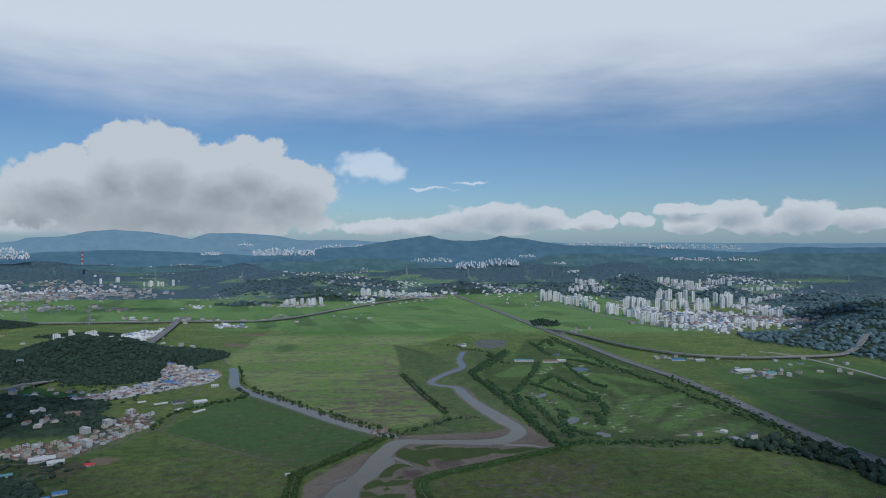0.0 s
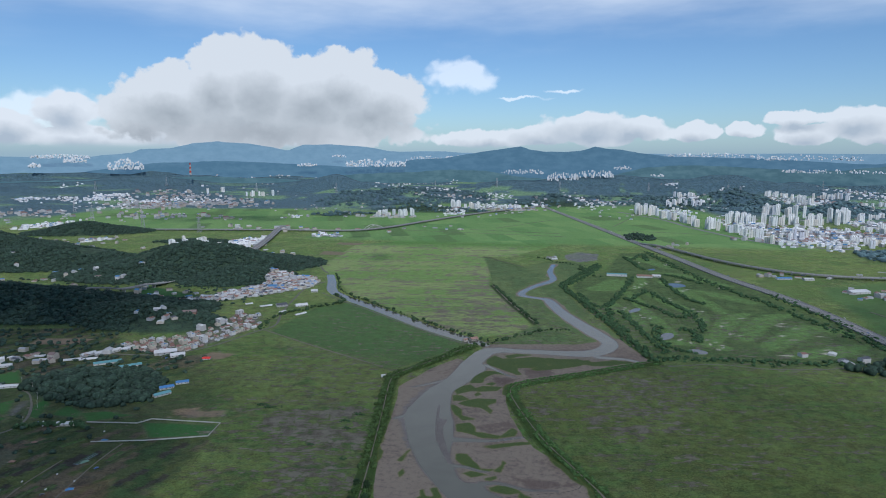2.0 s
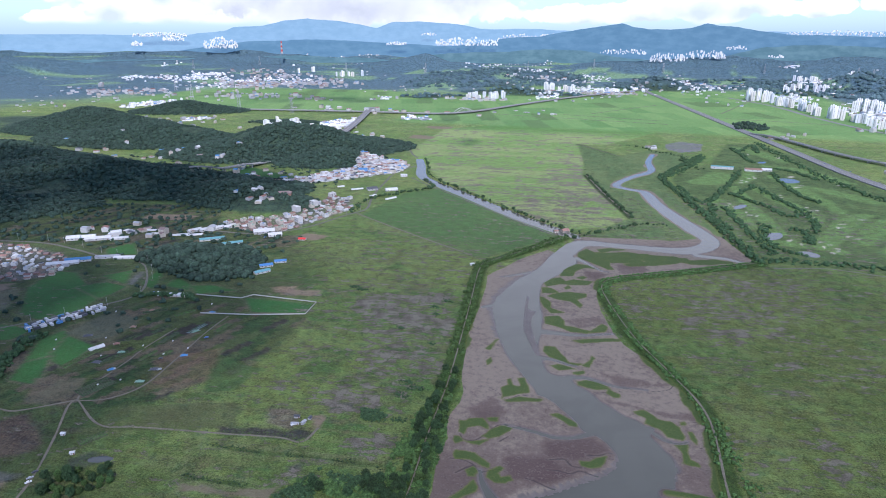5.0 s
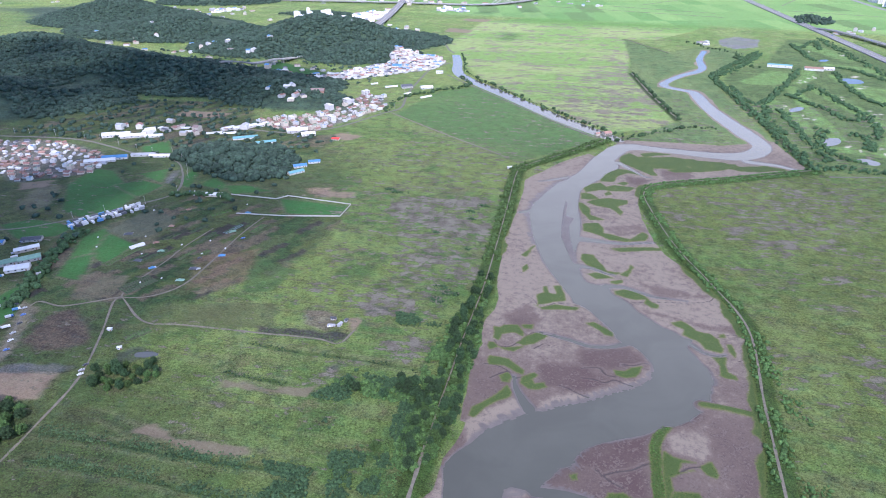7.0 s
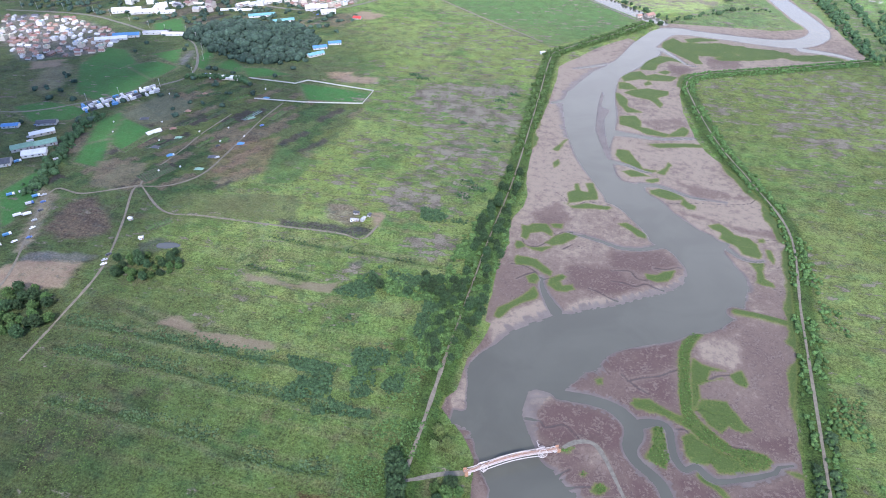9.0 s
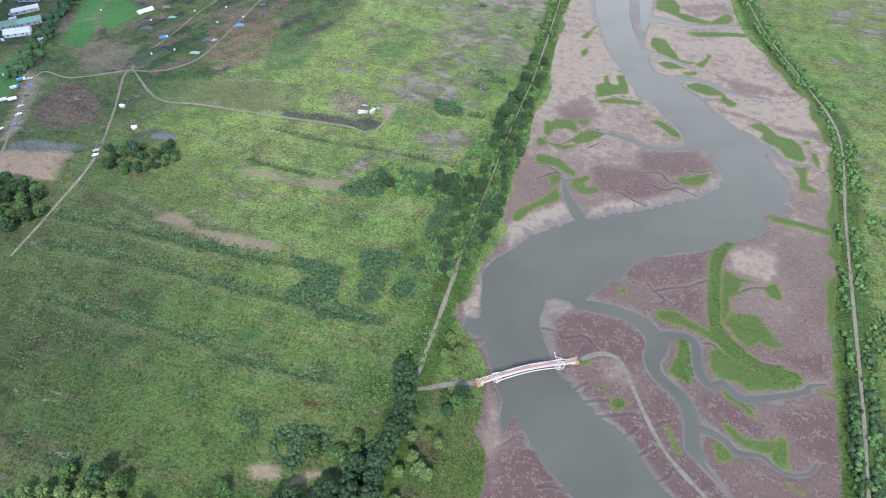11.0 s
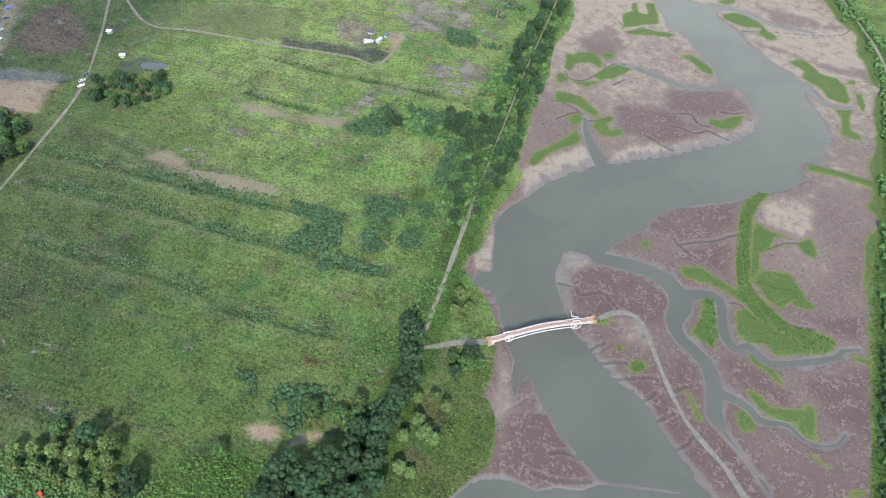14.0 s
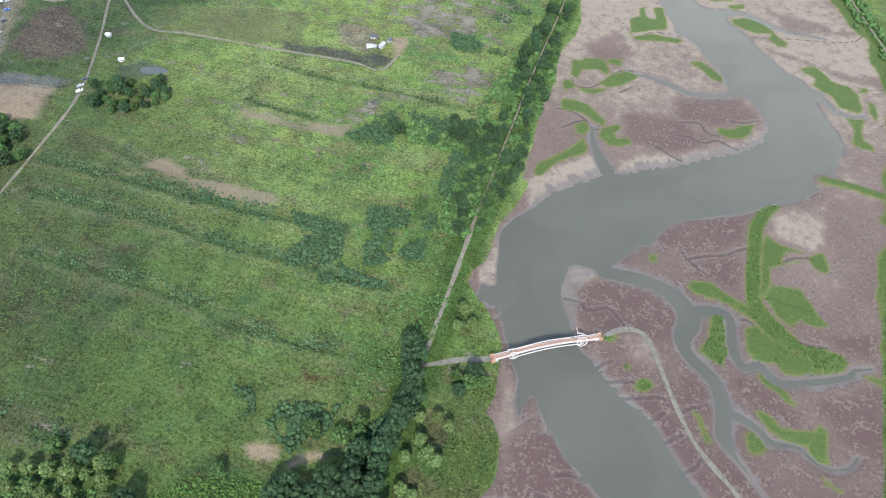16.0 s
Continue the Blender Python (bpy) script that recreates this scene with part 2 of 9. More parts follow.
def ground_material():
    """Soil and herb cover. The sheet carries the base colour of each field (cover), how tufted it is, and distances to the edges of mud, salt plants and worn patches."""
    m = bpy.data.materials.new("ground_cover")
    m.use_nodes = True
    t = m.node_tree
    n = Nodes(t)
    b = t.nodes["Principled BSDF"]

    def carried(name, out="Fac"):
        a = n.add("ShaderNodeAttribute")
        a.attribute_name = name
        return a.outputs[out]

    pos = n.add("ShaderNodeTexCoord").outputs["Object"]
    kind, tide, green, worn, run = carried("tuft"), carried("tide"), carried("green"), carried("worn"), carried("runnel")
    sep = n.add("ShaderNodeSeparateXYZ")
    n.put(sep.inputs[0], pos)
    level = sep.outputs[2]
    half = lambda v, k: n.math("MULTIPLY", n.math("SUBTRACT", v, 0.5), k)
    tuft = n.noise(0.62, 8.0, 0.72, pos)
    patch = n.noise(0.07, 6.0, 0.6, pos)
    speck = n.noise(1.3, 5.0, 0.75, pos)
    turn = n.add("ShaderNodeMapping")
    turn.inputs["Rotation"].default_value = (0, 0, radians(-9.6))
    turn.inputs["Scale"].default_value = (0.16, 1.0, 1.0)
    n.put(turn.inputs["Vector"], pos)
    rows = n.noise(0.75, 5.0, 0.65, turn.outputs[0])
    # old salt pans: long narrow parcels, each with a tone of its own
    bend = n.vec("MULTIPLY", n.vec("SUBTRACT", n.noise(0.09, 3.0, 0.5, pos, out=1), (0.5, 0.5, 0.5)), (9.0, 5.0, 0))
    square = n.add("ShaderNodeMapping")
    square.inputs["Rotation"].default_value = (0, 0, radians(-9.6))
    n.put(square.inputs["Vector"], n.vec("ADD", pos, bend))
    grid = n.add("ShaderNodeSeparateXYZ")
    n.put(grid.inputs[0], square.outputs[0])
    row = n.math("FLOOR", n.math("DIVIDE", grid.outputs[1], 8.5))
    lot = n.math("FLOOR", n.math("ADD", n.math("DIVIDE", grid.outputs[0], 38.0), n.math("MULTIPLY", row, 0.37)))
    lots = n.add("ShaderNodeCombineXYZ")
    n.put(lots.inputs[0], lot)
    n.put(lots.inputs[1], row)
    tone = n.add("ShaderNodeTexWhiteNoise")
    tone.noise_dimensions = "2D"
    n.put(tone.inputs["Vector"], lots.outputs[0])
    parcel = tone.outputs["Value"]
    ridge = n.math("ABSOLUTE", n.math("SUBTRACT", n.math("FRACT", n.math("DIVIDE", grid.outputs[1], 8.5)), 0.5))
    stretch = n.add("ShaderNodeMapping")
    stretch.inputs["Scale"].default_value = (0.46, 1.0, 1.0)
    n.put(stretch.inputs["Vector"], square.outputs[0])
    pans = n.noise(0.19, 6.0, 0.62, stretch.outputs[0])
    # herbs and grass
    value = n.math("ADD", n.math("ADD", half(tuft, 3.2), half(patch, 1.8)), n.math("ADD", half(speck, 4.2), half(rows, 1.3)))
    value = n.math("ADD", 1.0, n.math("MULTIPLY", value, n.math("ADD", 0.2, n.math("MULTIPLY", kind, 0.8))))
    hsv = n.add("ShaderNodeHueSaturation")
    n.put(hsv.inputs["Value"], n.math("MAXIMUM", value, 0.25))
    n.put(hsv.inputs["Hue"], n.math("ADD", 0.5, half(patch, 0.06)))
    n.put(hsv.inputs["Saturation"], n.math("ADD", 1.03, half(tuft, -0.5)))
    n.put(hsv.inputs["Color"], carried("cover", "Color"))
    c = hsv.outputs[0]
    sedge = n.math("ADD", n.noise(0.11, 7.0, 0.65, pos), half(rows, 0.25))
    c = n.mix(n.math("MULTIPLY", n.math("MULTIPLY", n.step(sedge, 0.52, 0.64), 0.75), kind), c, n.mix(1.0, c, (0.5, 0.66, 0.85), "MULTIPLY"))
    c = n.mix(n.math("MULTIPLY", n.math("MULTIPLY", n.step(sedge, 0.45, 0.34), 0.5), kind), c, n.mix(1.0, c, (1.42, 1.25, 1.05), "MULTIPLY"))
    # worn ground in the old pans
    bare = n.mix(n.step(n.math("ADD", speck, half(patch, 0.8)), 0.36, 0.62), (0.074, 0.062, 0.052), (0.168, 0.148, 0.12))
    c = n.mix(n.math("MULTIPLY", n.math("MULTIPLY", half(parcel, 0.9), kind), 0.5), c, n.mix(1.0, c, (1.3, 1.2, 1.1), "MULTIPLY"))
    c = n.mix(n.math("MULTIPLY", n.math("MULTIPLY", n.step(ridge, 0.43, 0.5), n.step(n.math("ADD", parcel, half(patch, 1.0)), 0.45, 0.6)), n.math("MULTIPLY", kind, 0.75)), c, n.mix(1.0, c, (0.42, 0.56, 0.5), "MULTIPLY"))
    thin = n.math("ADD", n.math("ADD", pans, worn), n.math("ADD", half(parcel, 0.15), n.math("ADD", half(tuft, 0.26), half(speck, 0.2))))
    dry = n.step(thin, 0.565, 0.64)
    c = n.mix(n.math("MULTIPLY", dry, 0.3), c, (0.14, 0.165, 0.065))
    c = n.mix(n.math("MULTIPLY", n.math("MULTIPLY", n.step(thin, 0.6, 0.625), n.step(thin, 0.668, 0.64)), 0.7), c, (0.05, 0.05, 0.04))
    c = n.mix(n.math("MULTIPLY", n.step(thin, 0.625, 0.672), 0.92), c, bare)
    # tidal mud: violet salt herbs over pinkish silt, wet and smooth near the water
    grain = n.noise(0.16, 9.0, 0.72, pos)
    fleck = n.noise(0.62, 6.0, 0.78, pos)
    herb = n.math("ADD", carried("herb"), n.math("ADD", half(grain, 3.6), half(fleck, 2.4)))
    mud = n.ramp(n.math("MULTIPLY_ADD", herb, 0.33, 0.5), (0.14, (0.188, 0.157, 0.122)), (0.4, (0.12, 0.093, 0.076)), (0.62, (0.088, 0.064, 0.055)), (0.9, (0.072, 0.047, 0.043)))
    mud = n.mix(n.math("MULTIPLY", n.step(n.math("ADD", fleck, half(grain, 0.9)), 0.53, 0.6), 0.6), mud, (0.145, 0.121, 0.1))
    mud = n.mix(n.math("MULTIPLY", n.step(n.math("ADD", fleck, half(grain, -0.6)), 0.45, 0.37), 0.5), mud, (0.055, 0.04, 0.039))
    wet = n.step(n.math("ADD", level, half(tuft, 0.22)), -0.32, -0.7)
    mud = n.mix(n.math("MULTIPLY", wet, 0.85), mud, n.mix(n.step(patch, 0.4, 0.6), (0.108, 0.096, 0.088), (0.085, 0.075, 0.069)))
    mud = n.mix(n.math("MULTIPLY", n.step(n.math("ADD", run, half(fleck, 0.8)), 0.8, 0.3), 0.8), mud, (0.05, 0.042, 0.04))
    mud = n.mix(n.math("MULTIPLY", n.math("MULTIPLY", n.step(run, 1.0, 1.5), n.step(run, 2.2, 1.5)), 0.2), mud, (0.165, 0.145, 0.128))
    is_mud = n.step(n.math("ADD", tide, n.math("ADD", half(tuft, 1.8), half(speck, 1.0))), -0.35, 0.35)
    c = n.mix(is_mud, c, mud)
    # bright salt plants
    plant = n.mix(n.step(speck, 0.3, 0.65), (0.03, 0.06, 0.013), (0.055, 0.09, 0.021))
    plant = n.mix(n.step(n.math("ADD", tuft, half(patch, 0.4)), 0.5, 0.66), plant, (0.078, 0.104, 0.024))
    is_green = n.math("MULTIPLY", n.step(n.math("ADD", green, n.math("ADD", half(tuft, 4.0), half(speck, 2.0))), -1.1, 1.1), n.step(level, -0.85, -0.6))
    rim = n.math("MULTIPLY", n.step(n.math("ADD", green, half(tuft, 5.0)), 1.6, 0.2), 0.75)
    plant = n.mix(rim, plant, n.mix(n.step(speck, 0.35, 0.65), (0.075, 0.098, 0.022), (0.125, 0.13, 0.036)))
    c = n.mix(n.math("MULTIPLY", is_green, 0.93), c, plant)
    n.put(b.inputs["Base Color"], c)
    b.inputs["Specular IOR Level"].default_value = 0.2
    gloss = n.math("MULTIPLY", is_mud, n.math("MULTIPLY", wet, 0.45))
    n.put(b.inputs["Roughness"], n.math("SUBTRACT", 0.92, gloss))
    bp = n.add("ShaderNodeBump")
    bp.inputs["Distance"].default_value = 1.7
    soft = n.math("MULTIPLY", is_mud, n.math("SUBTRACT", 1.0, is_green))
    n.put(bp.inputs["Strength"], n.math("MULTIPLY", n.math("ADD", 0.15, n.math("MULTIPLY", kind, 0.75)), n.math("SUBTRACT", 1.0, n.math("MULTIPLY", soft, 0.35))))
    n.put(bp.inputs["Height"], n.math("ADD", tuft, n.math("ADD", n.math("MULTIPLY", speck, 0.6), n.math("MULTIPLY", rows, 0.5))))
    n.put(b.inputs["Normal"], bp.outputs[0])
    return m


def water_material(name, colour, rough=0.12, ripple=0.035):
    """Silty tidal water: turbid body colour under a rippled gloss."""
    m = bpy.data.materials.new(name)
    m.use_nodes = True
    t = m.node_tree
    n = Nodes(t)
    b = t.nodes["Principled BSDF"]
    pos = n.add("ShaderNodeTexCoord").outputs["Object"]
    silt = n.noise(0.018, 5.0, 0.55, pos, distort=1.2)
    c = n.mix(n.step(silt, 0.35, 0.68), colour, tuple(x * 1.16 for x in colour))
    n.put(b.inputs["Base Color"], c)
    b.inputs["Roughness"].default_value, b.inputs["IOR"].default_value = rough, 1.33
    bp = n.add("ShaderNodeBump")
    bp.inputs["Strength"].default_value, bp.inputs["Distance"].default_value = 0.5, ripple
    n.put(bp.inputs["Height"], n.noise(1.1, 3.0, 0.6, n.vec("MULTIPLY", pos, (1.0, 0.6, 1.0))))
    n.put(b.inputs["Normal"], bp.outputs[0])
    return m


M_GROUND = ground_material()
M_WATER = water_material("river_water", (0.068, 0.07, 0.057))
M_POND = water_material("pond_water", (0.035, 0.045, 0.05), 0.08)
M_ASPHALT = material("road_asphalt", (0.2, 0.197, 0.19), 0.9, 0.2, 0.2, 0.01)
M_CONCRETE = material("concrete", (0.34, 0.33, 0.31), 0.85, 0.18, 0.3, 0.02)
M_DIRT = material("dirt_path", (0.14, 0.126, 0.095), 0.95, 0.22, 0.35, 0.05)
M_GRAVEL = material("gravel_road", (0.125, 0.12, 0.098), 0.95, 0.25, 0.5, 0.05)
M_TRUNK = material("bark", (0.12, 0.09, 0.065), 0.95, 0.3, 1.5, 0.05)
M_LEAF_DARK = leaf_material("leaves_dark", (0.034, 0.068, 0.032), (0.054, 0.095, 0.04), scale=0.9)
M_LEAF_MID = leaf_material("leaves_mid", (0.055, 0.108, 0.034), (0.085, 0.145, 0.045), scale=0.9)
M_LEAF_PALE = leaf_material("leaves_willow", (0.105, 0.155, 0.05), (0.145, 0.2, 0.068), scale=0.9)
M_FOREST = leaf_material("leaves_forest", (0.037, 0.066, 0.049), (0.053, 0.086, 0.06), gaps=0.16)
# forest leaves again for far woods, with distance haze put into the colour
M_FOREST_HAZED = leaf_material("leaves_far_forest", (0.088, 0.145, 0.152), (0.12, 0.186, 0.19), gaps=0.1)
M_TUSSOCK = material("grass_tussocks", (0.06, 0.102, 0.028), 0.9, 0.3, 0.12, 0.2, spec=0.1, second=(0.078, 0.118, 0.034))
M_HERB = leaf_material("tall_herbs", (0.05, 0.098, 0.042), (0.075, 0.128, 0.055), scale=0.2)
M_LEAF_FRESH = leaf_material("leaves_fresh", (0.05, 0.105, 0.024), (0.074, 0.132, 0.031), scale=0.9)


# ---------------------------------------------------------------- plan helpers
def spline(points, step=6.0):
    """A smooth line through plan points (Catmull-Rom), resampled; extra columns are carried along."""
    p = np.array(points, float)
    if len(p) < 3:
        k = max(2, int(np.hypot(*(p[1] - p[0])[:2]) / step) + 1)
        return p[0] + (p[1] - p[0]) * np.linspace(0, 1, k)[:, None]
    p = np.vstack([2 * p[0] - p[1], p, 2 * p[-1] - p[-2]])
    out = []
    for a, b, c, d in zip(p[:-3], p[1:-2], p[2:-1], p[3:]):
        k = max(2, int(np.hypot(*(c - b)[:2]) / step) + 1)
        u = np.linspace(0, 1, k, endpoint=False)[:, None]
        out.append(0.5 * (2 * b + (c - a) * u + (2 * a - 5 * b + 4 * c - d) * u**2 + (3 * b - a - 3 * c + d) * u**3))
    return np.vstack([*out, p[-2:-1]])


def near_line(x, y, line, reach=60.0):
    """Distance of plan points to a line, less its half width where the line has a third column."""
    out = np.full(x.shape, 1e4)
    wide = line.shape[1] > 2
    pad = reach + (line[:, 2].max() if wide else 0)
    box = (x > line[:, 0].min() - pad) & (x < line[:, 0].max() + pad) & (y > line[:, 1].min() - pad) & (y < line[:, 1].max() + pad)
    px, py = x[box], y[box]
    if not len(px):
        return out
    best = np.full(px.shape, 1e4)
    for a, b in zip(line[:-1], line[1:]):
        lo, hi = np.minimum(a, b), np.maximum(a, b)
        m = (px > lo[0] - pad) & (px < hi[0] + pad) & (py > lo[1] - pad) & (py < hi[1] + pad)
        if not m.any():
            continue
        dx, dy = b[0] - a[0], b[1] - a[1]
        u = np.clip(((px[m] - a[0]) * dx + (py[m] - a[1]) * dy) / (dx * dx + dy * dy + 1e-9), 0, 1)
        d = np.hypot(px[m] - a[0] - u * dx, py[m] - a[1] - u * dy)
        if wide:
            d = d - (a[2] + u * (b[2] - a[2]))
        best[m] = np.minimum(best[m], d)
    out[box] = best
    return out


def inside(x, y, poly, reach=60.0):
    """Signed distance to the edge of an area: negative within."""
    p = np.array(poly, float)
    ring = np.vstack([p, p[:1]])
    d = near_line(x, y, ring, reach)
    odd = np.zeros(x.shape, bool)
    box = (x > p[:, 0].min()) & (x < p[:, 0].max()) & (y > p[:, 1].min()) & (y < p[:, 1].max())
    bx, by = x[box], y[box]
    o = np.zeros(bx.shape, bool)
    for a, b in zip(ring[:-1], ring[1:]):
        if a[1] != b[1]:
            o ^= ((a[1] > by) != (b[1] > by)) & (bx < (b[0] - a[0]) * (by - a[1]) / (b[1] - a[1]) + a[0])
    odd[box] = o
    return np.where(odd, -d, d)


def lattice(ix, iy, seed):
    h = (ix.astype(np.int64) * 374761393 + iy.astype(np.int64) * 668265263 + seed * 974711) & 0x7FFFFFFF
    h = ((h ^ (h >> 13)) * 1274126177) & 0x7FFFFFFF
    return ((h ^ (h >> 16)) & 0xFFFF) / 65535.0


def fbm(x, y, size, octaves=4, seed=0, gain=0.5):
    """Value noise in 0..1, about 0.5, with the largest cells of that size."""
    total, weight, amp = np.zeros(x.shape), 0.0, 1.0
    for k in range(octaves):
        fx, fy = x / size, y / size
        ix, iy = np.floor(fx), np.floor(fy)
        u, v = fx - ix, fy - iy
        u, v = u * u * (3 - 2 * u), v * v * (3 - 2 * v)
        a, b = lattice(ix, iy, seed + k), lattice(ix + 1, iy, seed + k)
        c, d = lattice(ix, iy + 1, seed + k), lattice(ix + 1, iy + 1, seed + k)
        total += amp * ((a + (b - a) * u) * (1 - v) + (c + (d - c) * u) * v)
        weight, amp, size = weight + amp, amp * gain, size / 2.03
    return total / weight


def smooth(v, low, high):
    u = np.clip((v - low) / (high - low), 0, 1)
    return u * u * (3 - 2 * u)


# ---------------------------------------------------------------- the plan
# river: x, y, half width, going upstream
RIVER = spline([
    (75, 165, 26), (30, 188, 24), (-12, 204, 21), (-28, 217, 21), (-52, 234, 18), (-71, 248, 17), (-88, 276, 16), (-97, 300, 18), (-88, 318, 22),
    (-56, 358, 19), (-21, 378, 19), (6, 402, 18), (17, 430, 20), (10, 458, 24), (-3, 474, 25), (-25, 498, 24), (-52, 527, 18), (-72, 552, 15),
    (-99, 593, 14.5), (-120, 652, 15), (-128, 740, 18), (-104, 820, 16), (-86, 884, 13), (-64, 946, 14), (-6, 950, 10), (86, 955, 14),
    (122, 1008, 13), (101, 1075, 16), (59, 1190, 13), (30, 1310, 10)], 8.0)
RIVER_TOP = spline([(30, 1310, 10), (-24, 1348, 8), (2, 1436, 8), (47, 1521, 8.5), (43, 1629, 7), (56, 1740, 6)], 8.0)
# the water's edge, going upstream, on either side
BANK_WEST_A = [(-28, 195), (-34, 198), (-41, 202), (-49, 206), (-54, 211), (-61, 217), (-65, 221), (-70, 226), (-72, 220), (-72, 214), (-74, 217), (-77, 225), (-78, 230), (-82, 235), (-86, 239), (-89, 245), (-92, 248), (-95, 254), (-100, 260), (-107, 261), (-112, 262), (-118, 266), (-113, 270), (-106, 272), (-109, 281), (-111, 289), (-115, 300), (-115, 308), (-112, 316), (-105, 328), (-101, 337), (-94, 347), (-87, 354), (-79, 362), (-74, 368), (-68, 370), (-61, 375), (-52, 382), (-37, 392), (-24, 404)]
BANK_WEST_B = [(-12, 413), (-4, 422), (0, 430), (1, 440), (-1, 447), (-7, 456), (-14, 463), (-21, 466), (-28, 470), (-32, 478), (-39, 487), (-46, 494), (-55, 504), (-64, 510), (-69, 511), (-75, 523), (-105, 570), (-115, 593), (-122, 608), (-128, 624), (-135, 647), (-142, 671), (-146, 695), (-141, 733), (-136, 756), (-128, 781), (-117, 807), (-109, 838), (-102, 880), (-93, 915)]
BANK_WEST = BANK_WEST_A + BANK_WEST_B
BANK_EAST_A = [(16, 207), (7, 211), (2, 216), (-6, 224), (-16, 233), (-25, 238), (-35, 241), (-41, 245), (-48, 250), (-55, 255), (-60, 259), (-64, 264), (-68, 269), (-72, 276), (-75, 283), (-76, 291), (-76, 298), (-72, 301), (-64, 301), (-60, 300), (-56, 309), (-51, 318), (-51, 323), (-44, 327), (-42, 332), (-38, 343), (-29, 352), (-16, 361), (-2, 370), (10, 382), (16, 384), (25, 392), (33, 404), (38, 412), (40, 429), (41, 439), (40, 450), (36, 457), (30, 467), (24, 478)]
BANK_EAST_B = [(28, 488), (20, 490), (14, 495), (5, 499), (-5, 507), (-16, 516), (-25, 527), (-31, 532), (-40, 539), (-45, 548), (-64, 551), (-74, 572), (-82, 594), (-83, 630), (-87, 672), (-94, 704), (-98, 732), (-100, 763), (-96, 780), (-82, 812), (-78, 831), (-65, 859), (-73, 891), (-67, 916)]
BANK_EAST = BANK_EAST_A + BANK_EAST_B
MUD_WEST_A = [(-76, 174), (-73, 178), (-71, 184), (-72, 190), (-75, 201), (-80, 207), (-85, 210), (-84, 218), (-86, 226), (-88, 235), (-91, 243), (-95, 248), (-102, 255), (-111, 262), (-119, 267), (-119, 274), (-115, 283), (-117, 298), (-118, 308), (-114, 323), (-114, 342), (-118, 342), (-120, 351), (-122, 368), (-125, 385), (-128, 404), (-129, 418), (-127, 428), (-134, 443), (-134, 463), (-131, 478), (-132, 496), (-141, 526), (-146, 557), (-154, 599), (-156, 636), (-161, 689), (-164, 734), (-171, 774), (-164, 795)]
MUD_WEST_B = [(-155, 811), (-144, 841), (-131, 865), (-109, 899)]
MUD_WEST = MUD_WEST_A + MUD_WEST_B
MUD_EAST_A = [(72, 232), (71, 257), (70, 279), (69, 293), (67, 321), (66, 342), (68, 365), (69, 382), (70, 417), (70, 451), (70, 478), (65, 511), (59, 533), (53, 547), (48, 559), (45, 575), (26, 593), (14, 611), (1, 627), (-7, 646), (-14, 668), (-24, 702), (-31, 742), (-33, 779), (-26, 807), (-8, 820), (27, 833)]
MUD_EAST = MUD_EAST_A
CREEK_LINES_A = [
    [(-59, 302, 3.5), (-48, 304, 3.7), (-36, 305, 3.7), (-26, 303, 4.2), (-18, 297, 5.0), (-15, 290, 5.2), (-16, 281, 3.8), (-12, 274, 2.9), (-5, 270, 2.9), (2, 265, 3.1), (6, 258, 3.3), (8, 251, 3.5), (10, 241, 3.4), (14, 234, 3.1), (19, 229, 3.3), (25, 223, 3.7), (32, 217, 4.1)],
    [(-12, 299, 3.3), (-4, 303, 2.2), (2, 301, 2.2), (5, 290, 2.1), (8, 282, 2.1), (13, 278, 1.8), (18, 282, 1.8), (23, 279, 2.1), (28, 277, 1.8), (37, 281, 1.5), (46, 286, 1.5), (56, 293, 1.3), (58, 297, 1.0), (65, 301, 0.8)],
]
CREEK_LINES_B = [
    [(10, 253, 2.2), (16, 253, 2.0), (23, 251, 1.7), (27, 248, 1.5), (31, 248, 1.2), (39, 250, 1.0), (45, 247, 0.7), (52, 246, 0.6), (59, 250, 0.5), (62, 256, 0.4)],
    [(-21, 467, 2.5), (-33, 458, 1.8), (-47, 454, 1.8), (-56, 455, 1.8), (-65, 457, 1.5), (-75, 458, 1.1), (-88, 459, 0.6)],
    [(-95, 400, 0.7), (-92, 390, 1.7), (-86, 380, 2.7), (-77, 369, 4.2)],
    [(-46, 549, 3.2), (-31, 552, 2.0), (-14, 547, 1.6), (-3, 544, 1.2), (8, 545, 0.8), (23, 546, 0.4)],
    [(27, 481, 2.1), (36, 474, 1.4), (46, 473, 1.0), (51, 476, 0.7)],
]
CREEK_LINES_C = [
    [(-66, 878, 4.1), (-45, 854, 2.0), (-31, 838, 1.3), (-21, 835, 0.7)],
    [(-85, 635, 5.4), (-68, 636, 3.8), (-42, 638, 2.1), (-17, 648, 1.6), (5, 657, 1.1)],
    [(-77, 578, 3.5), (-64, 578, 2.0), (-48, 572, 1.2), (-41, 572, 0.7)],
    [(-158, 678, 1.8), (-148, 685, 3.0), (-142, 693, 3.6)],
    [(-154, 778, 1.0), (-137, 790, 2.0), (-121, 805, 2.0)],
]
CREEK_LINES = CREEK_LINES_A + CREEK_LINES_B + CREEK_LINES_C
